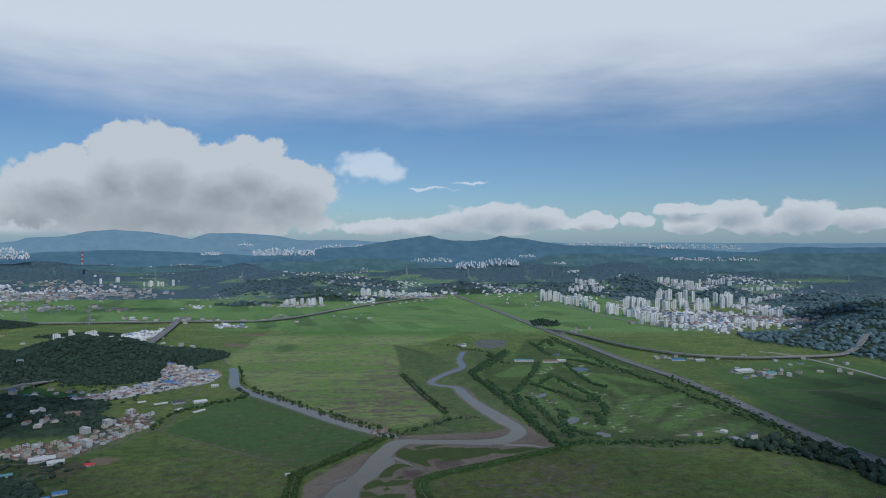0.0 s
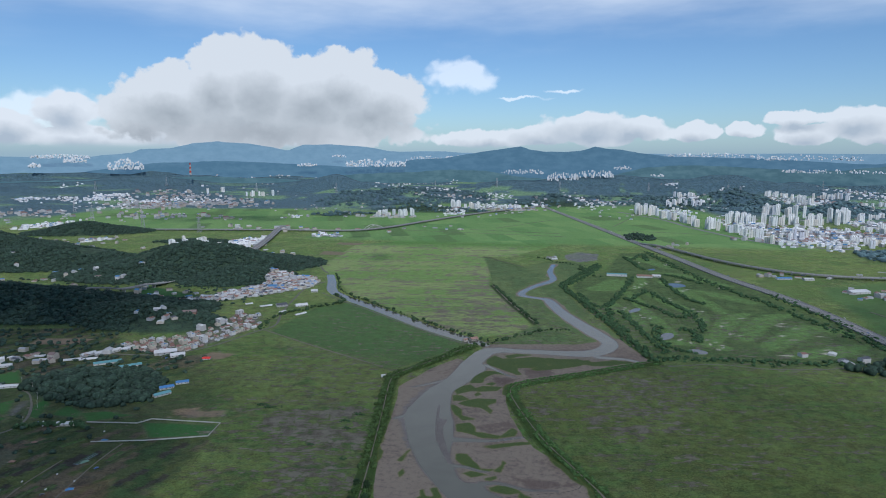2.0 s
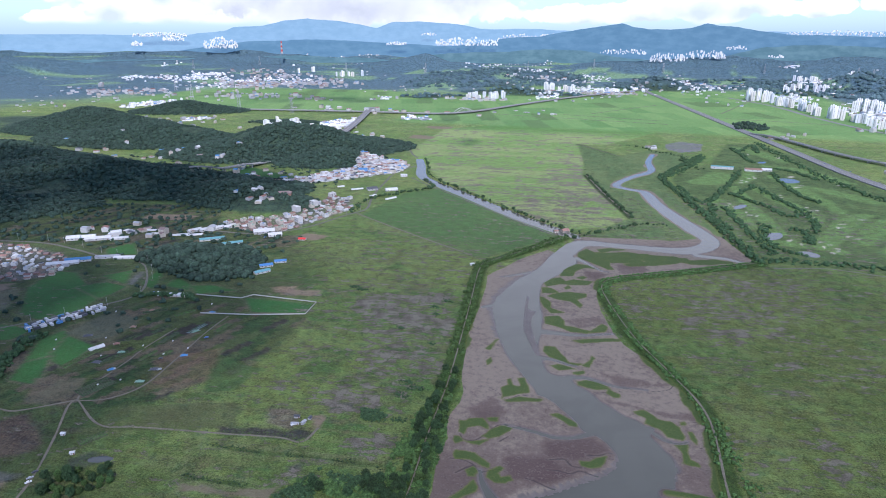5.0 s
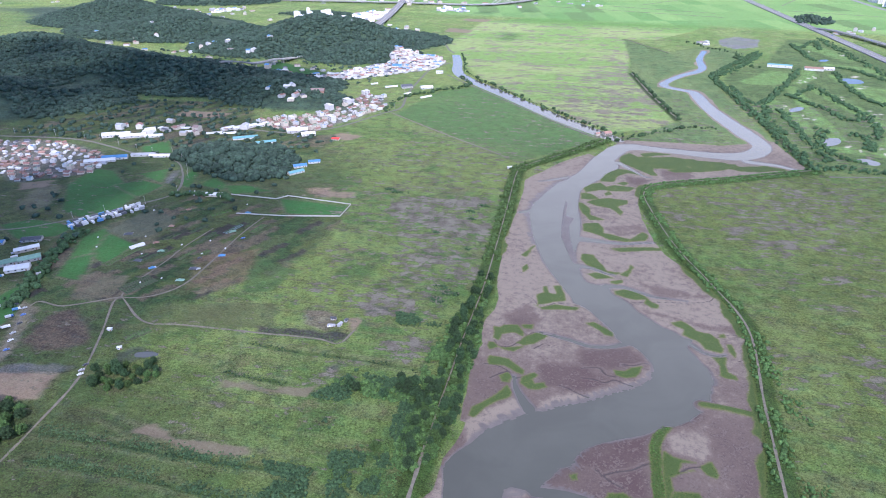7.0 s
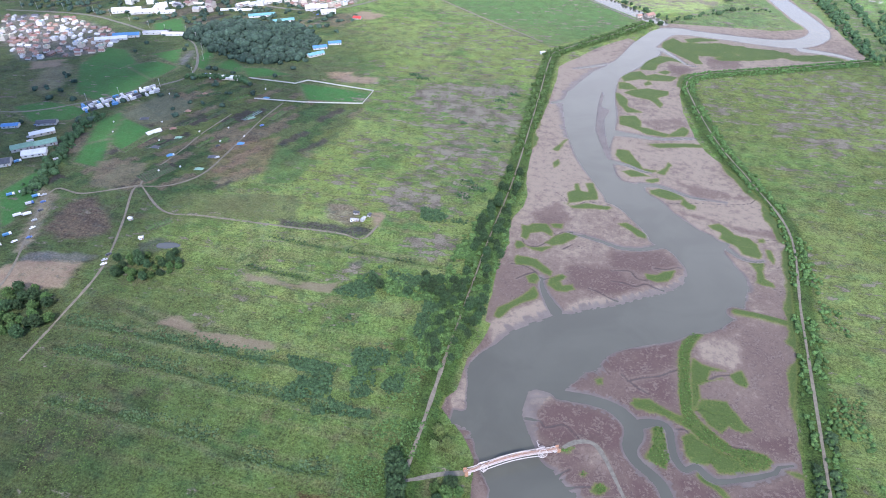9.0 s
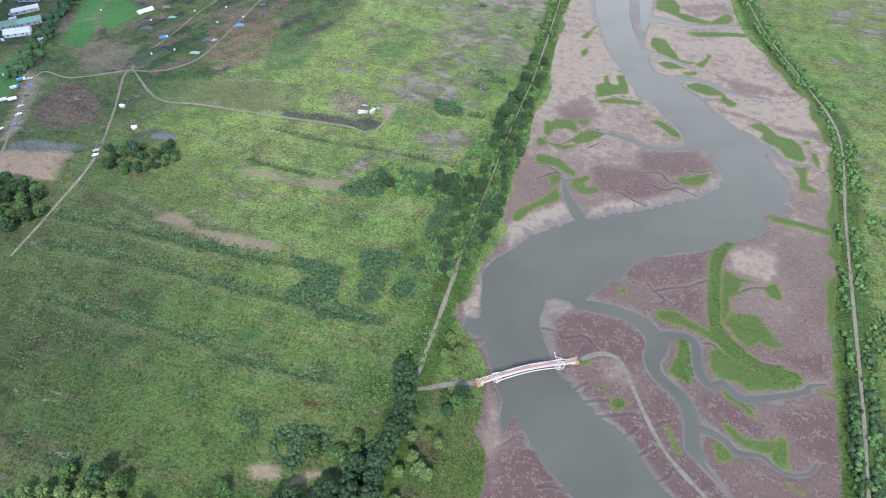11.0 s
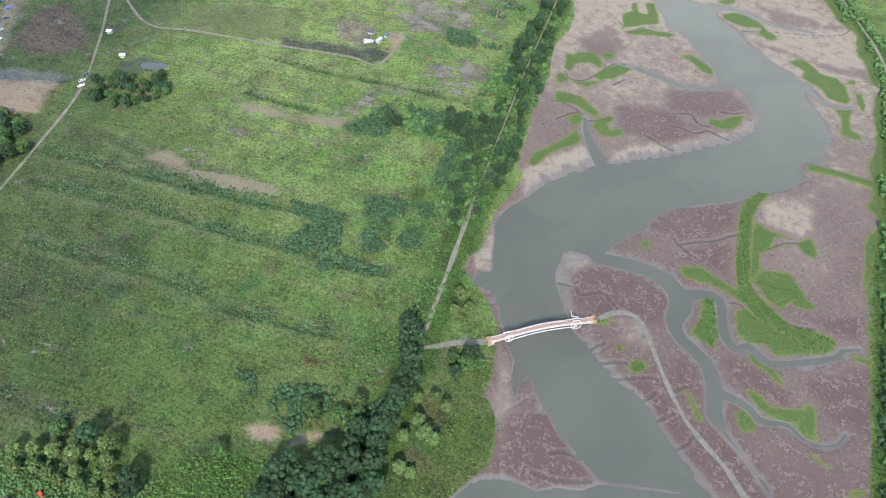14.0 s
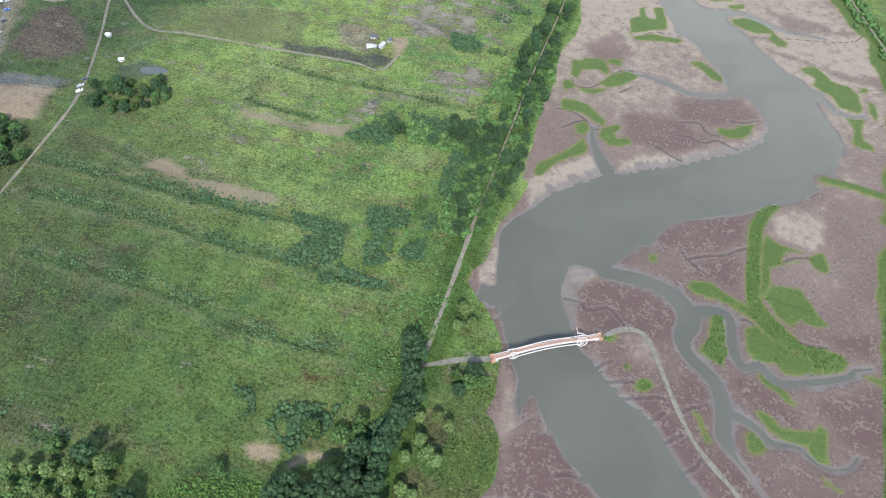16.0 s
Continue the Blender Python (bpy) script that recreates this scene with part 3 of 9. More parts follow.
# mud runnels on the flats, a foot deep
RUNNEL_LINES_A = [
    [(-119, 406), (-111, 407), (-102, 404), (-95, 398)],
    [(-111, 391), (-106, 398), (-100, 403)],
    [(-93, 398), (-87, 401), (-85, 404), (-81, 403)],
    [(-120, 437), (-115, 431), (-107, 432), (-101, 441), (-96, 452), (-91, 458), (-81, 461), (-73, 458)],
    [(-103, 457), (-97, 451)],
    [(-112, 511), (-103, 505), (-97, 497), (-91, 498), (-83, 506), (-75, 506), (-67, 504)],
    [(-88, 436), (-84, 442), (-81, 445), (-75, 442)],
    [(-61, 399), (-55, 398), (-47, 395), (-41, 394)],
    [(-50, 424), (-43, 427), (-37, 428), (-32, 422), (-25, 422)],
    [(-22, 438), (-13, 440), (-7, 445), (-3, 446)],
]
RUNNEL_LINES_B = [
    [(-48, 413), (-39, 414), (-32, 413), (-26, 418), (-19, 417), (-13, 416)],
    [(-24, 326), (-16, 332), (-7, 337), (-2, 342), (3, 346)],
    [(-28, 330), (-19, 324), (-11, 321)],
    [(13, 316), (19, 310), (25, 305), (35, 301), (45, 303)],
    [(14, 318), (18, 321), (25, 320), (32, 322), (36, 321)],
    [(33, 353), (26, 350), (21, 345)],
    [(6, 302), (11, 303), (15, 299), (21, 298), (27, 296), (34, 293), (41, 291)],
    [(55, 470), (60, 470), (68, 476)],
    [(47, 448), (57, 446), (65, 442)],
    [(44, 495), (54, 503), (64, 506)],
    [(-23, 527), (2, 536), (27, 544), (41, 551), (47, 561)],
]
RUNNEL_LINES_C = [
    [(-73, 279), (-65, 280), (-61, 277), (-53, 282), (-49, 281), (-43, 276)],
    [(-44, 244), (-37, 248), (-31, 250)],
    [(-36, 239), (-29, 243), (-20, 247), (-17, 247)],
    [(-49, 248), (-46, 253), (-43, 256)],
    [(-9, 244), (-6, 248), (-2, 251)],
    [(-55, 186), (-46, 187), (-39, 189), (-31, 193)],
    [(-50, 197), (-44, 200), (-38, 200)],
    [(-22, 233), (-18, 238), (-16, 241)],
    [(-13, 228), (-9, 232), (-7, 235)],
    [(-2, 220), (1, 223), (3, 228)],
]
RUNNEL_LINES = RUNNEL_LINES_A + RUNNEL_LINES_B + RUNNEL_LINES_C
# salt-plant patches on the flats
SALT_PLANTS_A = [
    [(-98, 498), (-102, 513), (-97, 519), (-100, 529), (-96, 531), (-92, 520), (-86, 520), (-91, 533), (-84, 536), (-78, 520), (-76, 511), (-85, 507), (-93, 500)],
    [(-101, 497), (-94, 495), (-84, 503), (-67, 505), (-64, 504), (-66, 500), (-79, 496), (-93, 492)],
    [(-121, 440), (-125, 454), (-120, 455), (-117, 459), (-107, 463), (-101, 455), (-100, 449), (-107, 451), (-116, 447), (-117, 438)],
    [(-105, 464), (-95, 468), (-95, 461), (-101, 460)],
    [(-102, 439), (-96, 451), (-90, 458), (-82, 458), (-83, 451), (-89, 441), (-97, 437)],
    [(-123, 428), (-123, 433), (-119, 433), (-115, 429), (-120, 424)],
]
SALT_PLANTS_B = [
    [(-114, 429), (-104, 432), (-97, 435), (-102, 427), (-109, 427)],
    [(-118, 411), (-118, 416), (-110, 417), (-103, 417), (-96, 412), (-89, 407), (-89, 402), (-95, 404), (-105, 408), (-116, 406)],
    [(-106, 396), (-100, 402), (-95, 398), (-97, 391), (-101, 390)],
    [(-89, 393), (-89, 400), (-82, 407), (-79, 405), (-82, 399), (-79, 395), (-73, 399), (-70, 394), (-75, 390), (-82, 388)],
    [(-114, 349), (-115, 358), (-109, 365), (-101, 377), (-97, 387), (-92, 381), (-92, 376), (-99, 370), (-106, 360), (-110, 349)],
    [(-55, 483), (-49, 487), (-40, 482), (-32, 477), (-33, 472), (-38, 472), (-44, 477)],
]
SALT_PLANTS_C = [
    [(-27, 429), (-20, 431), (-16, 436), (-8, 440), (-9, 435), (-11, 426), (-19, 423), (-25, 424)],
    [(-38, 542), (-30, 548), (-21, 548), (-12, 542), (-8, 536), (0, 530), (0, 525), (-6, 524), (-12, 529), (-11, 536), (-19, 532), (-28, 534), (-37, 537)],
    [(10, 506), (19, 512), (24, 508), (30, 501), (41, 500), (47, 494), (48, 488), (50, 483), (49, 477), (44, 477), (37, 478), (33, 485), (26, 489), (20, 492), (21, 500), (14, 502)],
    [(41, 469), (51, 473), (52, 470), (50, 461), (52, 454), (57, 451), (58, 447), (52, 446), (46, 448), (47, 460)],
]
SALT_PLANTS_D = [
    [(53, 490), (56, 490), (59, 479), (58, 474), (54, 480)],
    [(47, 501), (51, 503), (52, 499), (48, 497)],
    [(-44, 558), (-33, 563), (-32, 559), (-37, 555), (-43, 555)],
    [(-42, 320), (-38, 324), (-37, 318), (-40, 317)],
    [(9, 382), (15, 382), (11, 374), (9, 365), (9, 355), (10, 343), (12, 328), (13, 318), (9, 311), (6, 322), (4, 332), (3, 348), (2, 360), (3, 372)],
]
SALT_PLANTS_E = [
    [(13, 318), (19, 311), (25, 307), (30, 304), (35, 301), (45, 302), (52, 302), (55, 299), (53, 294), (47, 290), (41, 291), (33, 295), (25, 297), (19, 299), (13, 304), (8, 306), (9, 311)],
    [(8, 306), (2, 307), (-6, 309), (-16, 308), (-20, 310), (-19, 315), (-11, 317), (-5, 315), (4, 312), (9, 311)],
    [(10, 359), (16, 356), (23, 355), (29, 355), (21, 352), (20, 344), (28, 349), (29, 348), (20, 342), (15, 338), (17, 329), (14, 318), (11, 336)],
]
SALT_PLANTS_F = [
    [(17, 328), (31, 331), (33, 327), (40, 319), (45, 316), (40, 312), (32, 314), (29, 307), (23, 311), (15, 319)],
    [(32, 352), (38, 358), (42, 349), (41, 346), (36, 347)],
    [(9, 298), (14, 302), (21, 297), (30, 296), (38, 295), (46, 290), (36, 284), (29, 282), (25, 286), (16, 283), (12, 286)],
    [(-6, 299), (-1, 301), (2, 292), (5, 282), (3, 274), (-4, 276), (-7, 278), (-5, 287)],
    [(18, 276), (21, 280), (25, 278), (29, 275), (32, 272), (35, 268), (31, 269), (26, 272), (21, 273)],
]
SALT_PLANTS_G = [
    [(20, 259), (24, 259), (28, 257), (31, 255), (44, 259), (43, 254), (38, 251), (32, 251), (26, 253)],
    [(17, 246), (20, 250), (24, 248), (27, 245), (26, 241), (22, 238), (19, 240)],
    [(43, 252), (44, 258), (46, 263), (49, 262), (49, 256), (49, 251), (51, 248), (46, 246), (44, 249)],
    [(48, 241), (51, 241), (58, 239), (56, 237), (50, 238)],
    [(61, 296), (67, 297), (72, 296), (74, 294), (70, 293), (64, 294)],
    [(63, 231), (68, 234), (71, 233), (69, 231), (64, 228)],
    [(-30, 248), (-29, 252), (-26, 254), (-23, 252), (-25, 248), (-28, 247)],
]
SALT_PLANTS_H = [
    [(-38, 255), (-36, 258), (-34, 257), (-35, 254)],
    [(-50, 264), (-46, 270), (-43, 269), (-46, 265)],
    [(-5, 248), (-1, 247), (2, 242), (6, 237), (3, 236), (-1, 242)],
    [(-131, 580), (-126, 599), (-122, 606), (-124, 594), (-126, 578)],
    [(-125, 555), (-122, 564), (-119, 556), (-122, 549)],
    [(-76, 591), (-75, 602), (-65, 603), (-56, 588), (-47, 576), (-35, 576), (-43, 570), (-56, 575), (-69, 583)],
    [(-66, 564), (-58, 570), (-48, 568), (-40, 564), (-56, 558)],
    [(-36, 572), (-30, 583), (-28, 594), (-25, 590), (-29, 571)],
]
SALT_PLANTS_I = [
    [(-53, 622), (-31, 631), (-11, 639), (4, 639), (19, 629), (4, 634), (-16, 629), (-40, 618)],
    [(-81, 654), (-84, 672), (-69, 678), (-62, 667), (-60, 655), (-49, 654), (-33, 650), (-22, 671), (-15, 665), (-18, 652), (-37, 643), (-53, 642), (-70, 651)],
    [(-95, 716), (-99, 729), (-91, 725), (-83, 714), (-80, 697), (-68, 691), (-62, 687), (-78, 683), (-88, 697)],
    [(-90, 730), (-81, 741), (-65, 751), (-44, 751), (-43, 740), (-54, 729), (-45, 715), (-48, 706), (-61, 722), (-76, 724)],
    [(-96, 738), (-99, 756), (-87, 758), (-76, 746), (-87, 739)],
]
SALT_PLANTS_J = [
    [(-99, 774), (-92, 789), (-80, 797), (-72, 785), (-64, 794), (-39, 793), (-44, 779), (-59, 774), (-77, 773), (-93, 760)],
    [(-81, 801), (-83, 815), (-76, 835), (-65, 853), (-45, 851), (-28, 840), (-38, 840), (-51, 840), (-62, 827), (-65, 804)],
    [(-65, 882), (-66, 902), (-56, 920), (-44, 910), (-36, 888), (-17, 901), (18, 919), (25, 908), (-19, 885), (-21, 861), (-13, 843), (-22, 842), (-36, 855), (-54, 871)],
    [(-42, 922), (-23, 934), (4, 934), (-22, 920), (-34, 910)],
    [(-10, 888), (19, 896), (26, 880), (1, 879)],
    [(-62, 800), (-53, 809), (-47, 806), (-52, 796)],
]
SALT_PLANTS_K = [
    [(-72, 763), (-68, 773), (-63, 764), (-69, 757)],
]
SALT_PLANTS = SALT_PLANTS_A + SALT_PLANTS_B + SALT_PLANTS_C + SALT_PLANTS_D + SALT_PLANTS_E + SALT_PLANTS_F + SALT_PLANTS_G + SALT_PLANTS_H + SALT_PLANTS_I + SALT_PLANTS_J + SALT_PLANTS_K
# violet herb carpets, and pale bare silt
VIOLET_A = [
    [(-43, 332), (-38, 341), (-16, 360), (1, 370), (4, 348), (-11, 336), (-24, 327), (-30, 331)],
    [(-23, 324), (-1, 340), (6, 315), (-5, 317), (-18, 317)],
    [(-69, 285), (-60, 294), (-37, 297), (-23, 294), (-16, 283), (-27, 275), (-40, 275), (-53, 270), (-62, 273)],
    [(-30, 245), (-17, 245), (-1, 230), (15, 216), (6, 215), (-11, 228)],
    [(-76, 196), (-58, 210), (-42, 201), (-35, 194), (-50, 186), (-68, 182)],
    [(36, 314), (44, 310), (65, 320), (64, 306), (54, 305), (44, 307)],
    [(-10, 260), (-4, 260), (1, 250), (-7, 247)],
    [(47, 274), (67, 289), (69, 261), (57, 262)],
]
VIOLET_B = [
    [(11, 270), (26, 268), (34, 262), (22, 260)],
    [(-120, 473), (-106, 493), (-94, 481), (-96, 457), (-113, 463)],
    [(-54, 445), (-20, 461), (-6, 447), (-28, 429), (-51, 427)],
    [(-78, 417), (-51, 427), (-25, 411), (-44, 395), (-73, 398)],
    [(-14, 517), (26, 512), (47, 509), (63, 522), (66, 505), (40, 506), (11, 515)],
    [(-17, 563), (22, 558), (40, 559), (1, 545)],
    [(-62, 667), (-26, 688), (-17, 673), (-44, 656)],
    [(-53, 830), (-21, 825), (-34, 795), (-50, 805)],
    [(-11, 865), (26, 880), (27, 845), (-3, 833)],
]
VIOLET = VIOLET_A + VIOLET_B
SILT_A = [
    [(12, 373), (31, 391), (39, 399), (39, 368), (34, 358), (23, 359), (12, 361)],
    [(34, 549), (48, 552), (63, 529), (60, 521), (39, 518)],
    [(-160, 720), (-147, 775), (-120, 840), (-113, 883), (-145, 830), (-169, 784)],
    [(-66, 589), (-11, 628), (20, 613), (-13, 600), (-57, 598)],
    [(-87, 235), (-82, 228), (-78, 218), (-73, 203), (-68, 192), (-69, 189), (-75, 202), (-81, 210), (-82, 222)],
    [(-37, 268), (-31, 272), (-28, 268), (-25, 263), (-32, 263), (-35, 263)],
    [(-115, 279), (-118, 298), (-117, 305), (-110, 285), (-112, 274)],
]
SILT = SILT_A
SOUTH_BAY = [(-86, 156), (-80, 164), (-73, 175), (-64, 179), (-57, 180), (-50, 180), (-43, 185), (-33, 188), (-28, 193), (16, 207), (51, 186), (-85, 125)]
SHOALS = [[(-76, 281), (-77, 298), (-64, 301), (-68, 285), (-64, 267), (-69, 270)], [(-79, 361), (-64, 385), (-11, 422), (1, 441), (1, 426), (-23, 402)], [(-105, 325), (-116, 342), (-87, 377), (-76, 362)], [(-49, 249), (-39, 247), (-2, 222), (14, 209), (21, 209), (11, 204), (-21, 232)], [(-57, 253), (-51, 258), (-44, 248), (-48, 244)]]
SHOALS_NORTH = [[(-102, 633), (-109, 682), (-113, 731), (-108, 723), (-105, 690), (-95, 685), (-97, 660), (-86, 615), (-74, 575), (-82, 583)], [(-127, 610), (-147, 681), (-140, 744), (-115, 814), (-137, 793), (-156, 706), (-149, 652)]]
WATER_RING = np.vstack([spline(BANK_WEST, 3.0), spline(BANK_EAST, 3.0)[::-1]])
RIVER_UP = RIVER[RIVER[:, 1] > 882]
CREEKS = [spline(c, 2.5) for c in CREEK_LINES] + [spline([(98, 938, 6.3), (120, 936, 5.4), (137, 934, 4.5), (172, 914, 2.7)], 6.0)]
RUNNELS = [spline(c, 2.5) for c in RUNNEL_LINES]
# the tidal flats between the dikes
FLATS = [(80, 90), (-120, 90)] + MUD_WEST + [(-93, 890), (-72, 975), (-10, 985), (70, 995), (140, 1040), (168, 930), (120, 898), (78, 872)] + MUD_EAST[::-1]
NORTH_MARSH = [(-72, 975), (150, 1010), (95, 1240), (66, 1420), (95, 1530), (150, 1740), (60, 1800), (-30, 1680), (-142, 1831), (-110, 1600), (-91, 1423), (-30, 1230), (7, 1102), (-30, 1040)]
# upstream patches: x, y, half length, half width, turn in degrees
MARSH = [(-5, 905, 38, 12, 10), (45, 905, 34, 11, 5), (110, 910, 28, 8, 20), (-20, 880, 24, 7, 15), (30, 880, 22, 7, 20)]
DIKE_WEST = spline([(-112, 130), (-116, 170), (-120, 216), (-125, 262), (-130, 303), (-137, 371), (-143, 431), (-150, 519), (-169, 667), (-185, 788), (-180, 820), (-139, 883), (-92, 962)], 6.0)
DIKE_EAST = spline([(84, 130), (82, 215), (80, 287), (77, 346), (73, 422), (69, 513), (42, 579), (12, 641), (-17, 727), (-27, 777), (-8, 809), (82, 862), (177, 922)], 6.0)
GOLF_DIKE = spline([(177, 922), (121, 1193), (71, 1433), (90, 1521), (173, 1742)], 8.0)
INNER_DIKES = [spline([(-91, 1423), (-45, 1260), (7, 1102)], 8.0), spline([(-142, 1831), (-27, 1674)], 8.0)]
SPIT_ROAD = spline([(-51, 264), (-44, 272), (-35, 275), (-27, 268), (-12, 246), (0, 232), (17, 220), (29, 209), (50, 195)], 3.0)
CANAL = spline([(-500, 1500, 8), (-470, 1420, 9), (-440, 1330, 10), (-396, 1270, 11), (-298, 1176, 12), (-179, 1059, 12), (-99, 993, 11), (-78, 975, 9)], 8.0)
DAM = spline([(34, 411), (50, 412), (70, 411)], 3.0)
TRACKS = [
    spline([(-371, 206), (-379, 245), (-391, 292), (-417, 339), (-444, 380), (-444, 390)], 4.0),
    spline([(-444, 390), (-399, 366), (-365, 372), (-299, 383), (-253, 391), (-233, 391), (-229, 411)], 4.0),
    spline([(-444, 388), (-421, 399), (-407, 423), (-409, 461), (-418, 529), (-419, 572)], 5.0), spline([(-444, 388), (-450, 406), (-452, 455), (-455, 484), (-454, 530)], 5.0),
    spline([(-444, 390), (-479, 362), (-507, 353), (-450, 267), (-440, 240)], 5.0),
]
DITCHES_NEAR = [
    spline([(-375, 242), (-327, 249), (-277, 255), (-256, 257), (-217, 264), (-190, 266)], 4.0),
    spline([(-359, 222), (-328, 227), (-286, 233), (-241, 236), (-209, 241), (-177, 243), (-151, 248)], 4.0),
    spline([(-331, 190), (-304, 194), (-258, 199), (-232, 201), (-208, 199), (-156, 207)], 4.0),
    spline([(-278, 122), (-260, 123), (-247, 123), (-239, 124)], 4.0),
    spline([(-297, 333), (-269, 334), (-246, 336)], 4.0),
    spline([(-300, 369), (-266, 370), (-213, 377), (-161, 382)], 4.0),
    spline([(-345, 268), (-308, 264), (-277, 271)], 4.0),
]
DITCHES = DITCHES_NEAR + [spline([(-450, 997), (-337, 923), (-208, 843), (-185, 830)], 8.0), spline([(-330, 390), (-300, 352), (-285, 320)], 5.0)]
PADDIES_NEAR = [
    [(-700, 572), (-716, 628), (-687, 631), (-592, 572), (-590, 530), (-602, 503), (-644, 512)],
    [(-644, 591), (-628, 616), (-588, 610), (-592, 572)],
    [(-719, 717), (-702, 755), (-660, 712), (-698, 699)],
    [(-645, 631), (-621, 660), (-597, 617)],
    [(-577, 623), (-590, 671), (-570, 652), (-552, 613)],
    [(-677, 462), (-655, 484), (-608, 486), (-596, 497), (-597, 461), (-630, 443)],
]
PADDIES_MID = [
    [(-567, 465), (-565, 493), (-549, 484), (-531, 444), (-544, 426)],
    [(-529, 439), (-549, 484), (-505, 473), (-501, 431)],
    [(-529, 399), (-544, 426), (-530, 443), (-498, 399)],
    [(-545, 625), (-546, 654), (-512, 636), (-510, 623)],
    [(-515, 635), (-489, 644), (-452, 638), (-492, 615)],
    [(-547, 336), (-546, 378), (-510, 342), (-499, 300)],
]
PADDIES_FAR = [[(-430, 622), (-345, 628), (-340, 604), (-400, 588)], [(-860, 1300), (-690, 1220), (-720, 1165), (-860, 1220)]]
PADDIES = PADDIES_NEAR + PADDIES_MID + PADDIES_FAR
# fallow plots of dry grass: area, colour, strength
FALLOW_A = [
    ([(-570, 502), (-545, 544), (-502, 537), (-495, 481), (-550, 484)], (0.15, 0.15, 0.085), 0.8),
    ([(-512, 409), (-465, 420), (-449, 389), (-483, 369)], (0.18, 0.155, 0.1), 0.8),
    ([(-736, 566), (-706, 572), (-673, 505), (-698, 495)], (0.18, 0.16, 0.1), 0.8),
    ([(-430, 470), (-379, 510), (-360, 451), (-398, 420)], (0.25, 0.17, 0.105), 0.5),
    ([(-457, 288), (-405, 303), (-407, 293), (-452, 276)], (0.16, 0.16, 0.15), 0.95),
    ([(-465, 280), (-520, 356), (-498, 354), (-459, 290)], (0.3, 0.25, 0.19), 0.8),
    ([(-372, 497), (-324, 480), (-326, 441), (-348, 427), (-358, 447)], (0.07, 0.14, 0.045), 0.75),
]
FALLOW_B = [
    ([(91, 1897), (136, 1966), (195, 1933), (180, 1820), (126, 1779), (95, 1815)], (0.27, 0.25, 0.29), 0.85),
    ([(100, 1384), (177, 1569), (220, 1566), (204, 1453), (129, 1304)], (0.15, 0.2, 0.12), 0.8),
    ([(-369, 407), (-308, 425), (-292, 393), (-368, 370)], (0.115, 0.135, 0.06), 0.8),
    ([(-387, 326), (-377, 337), (-362, 338), (-363, 326), (-381, 302)], (0.06, 0.075, 0.06), 0.8),
    ([(-592, 615), (-611, 656), (-601, 657), (-583, 616)], (0.2, 0.2, 0.19), 0.9),
    ([(-238, 447), (-216, 455), (-209, 440), (-232, 434)], (0.1, 0.092, 0.1), 0.75),
    ([(-230, 362), (-222, 370), (-215, 362), (-221, 347)], (0.13, 0.11, 0.105), 0.8),
]
FALLOW_C = [
    ([(-706, 507), (-732, 551), (-707, 569), (-669, 519), (-674, 493)], (0.2, 0.2, 0.12), 0.8),
    ([(-559, 487), (-555, 554), (-500, 532), (-502, 491), (-532, 485)], (0.14, 0.16, 0.1), 0.8),
    ([(-482, 372), (-489, 409), (-467, 423), (-451, 399), (-463, 375)], (0.17, 0.165, 0.1), 0.8),
    ([(-402, 360), (-403, 394), (-332, 414), (-306, 390), (-345, 370), (-379, 365)], (0.13, 0.155, 0.06), 0.8),
    ([(-418, 659), (-388, 675), (-380, 653), (-403, 646)], (0.34, 0.25, 0.17), 0.9),
]
FALLOW = FALLOW_A + FALLOW_B + FALLOW_C
BARE_A = [
    [(-452, 276), (-407, 293), (-403, 267), (-439, 250), (-470, 250)],
    [(-760, 640), (-735, 620), (-720, 650), (-745, 665)],
    [(-241, 425), (-232, 429), (-228, 425), (-227, 410), (-232, 406), (-237, 414)],
    [(-170, 154), (-163, 160), (-158, 161), (-156, 156), (-158, 153), (-166, 152)],
    [(-150, 155), (-149, 161), (-143, 165), (-140, 164), (-143, 158)],
    [(-288, 324), (-277, 328), (-265, 328), (-253, 329), (-237, 334), (-224, 342), (-223, 333), (-225, 327), (-240, 326), (-253, 322), (-265, 321), (-277, 321), (-287, 318)],
    [(-313, 263), (-306, 272), (-292, 269), (-282, 266), (-272, 269), (-251, 271), (-237, 274), (-232, 272), (-237, 267), (-249, 264), (-259, 262), (-279, 263), (-299, 263)],
    [(-395, 640), (-350, 650), (-352, 668), (-392, 660)],
    [(-760, 560), (-730, 580), (-720, 560), (-745, 540)],
]
BARE_B = [
    [(-480, 845), (-450, 840), (-440, 865), (-480, 870)],
    [(-640, 1860), (-560, 1850), (-560, 1790), (-630, 1800)],
    [(-650, 2060), (-560, 2050), (-570, 2000), (-650, 2010)],
    [(-790, 895), (-700, 905), (-710, 875), (-780, 865)],
]
BARE = BARE_A + BARE_B
PLOUGHED = [(-463, 305), (-475, 327), (-479, 352), (-466, 361), (-446, 355), (-428, 342), (-420, 325), (-431, 313), (-448, 306)]
PIT = [(-281, 423), (-265, 429), (-255, 426), (-248, 409), (-251, 402), (-265, 405), (-271, 405)]
WORN_A = [
    [(-300, 672), (-200, 704), (-166, 607), (-161, 520), (-163, 481), (-162, 448), (-223, 423), (-246, 448), (-238, 500), (-248, 550), (-276, 601)],
    [(-210, 419), (-182, 435), (-165, 402), (-181, 385), (-202, 397)],
    [(-208, 262), (-205, 259), (-195, 269), (-195, 274)],
    [(-226, 368), (-209, 370), (-205, 355), (-228, 347)],
]
WORN = WORN_A
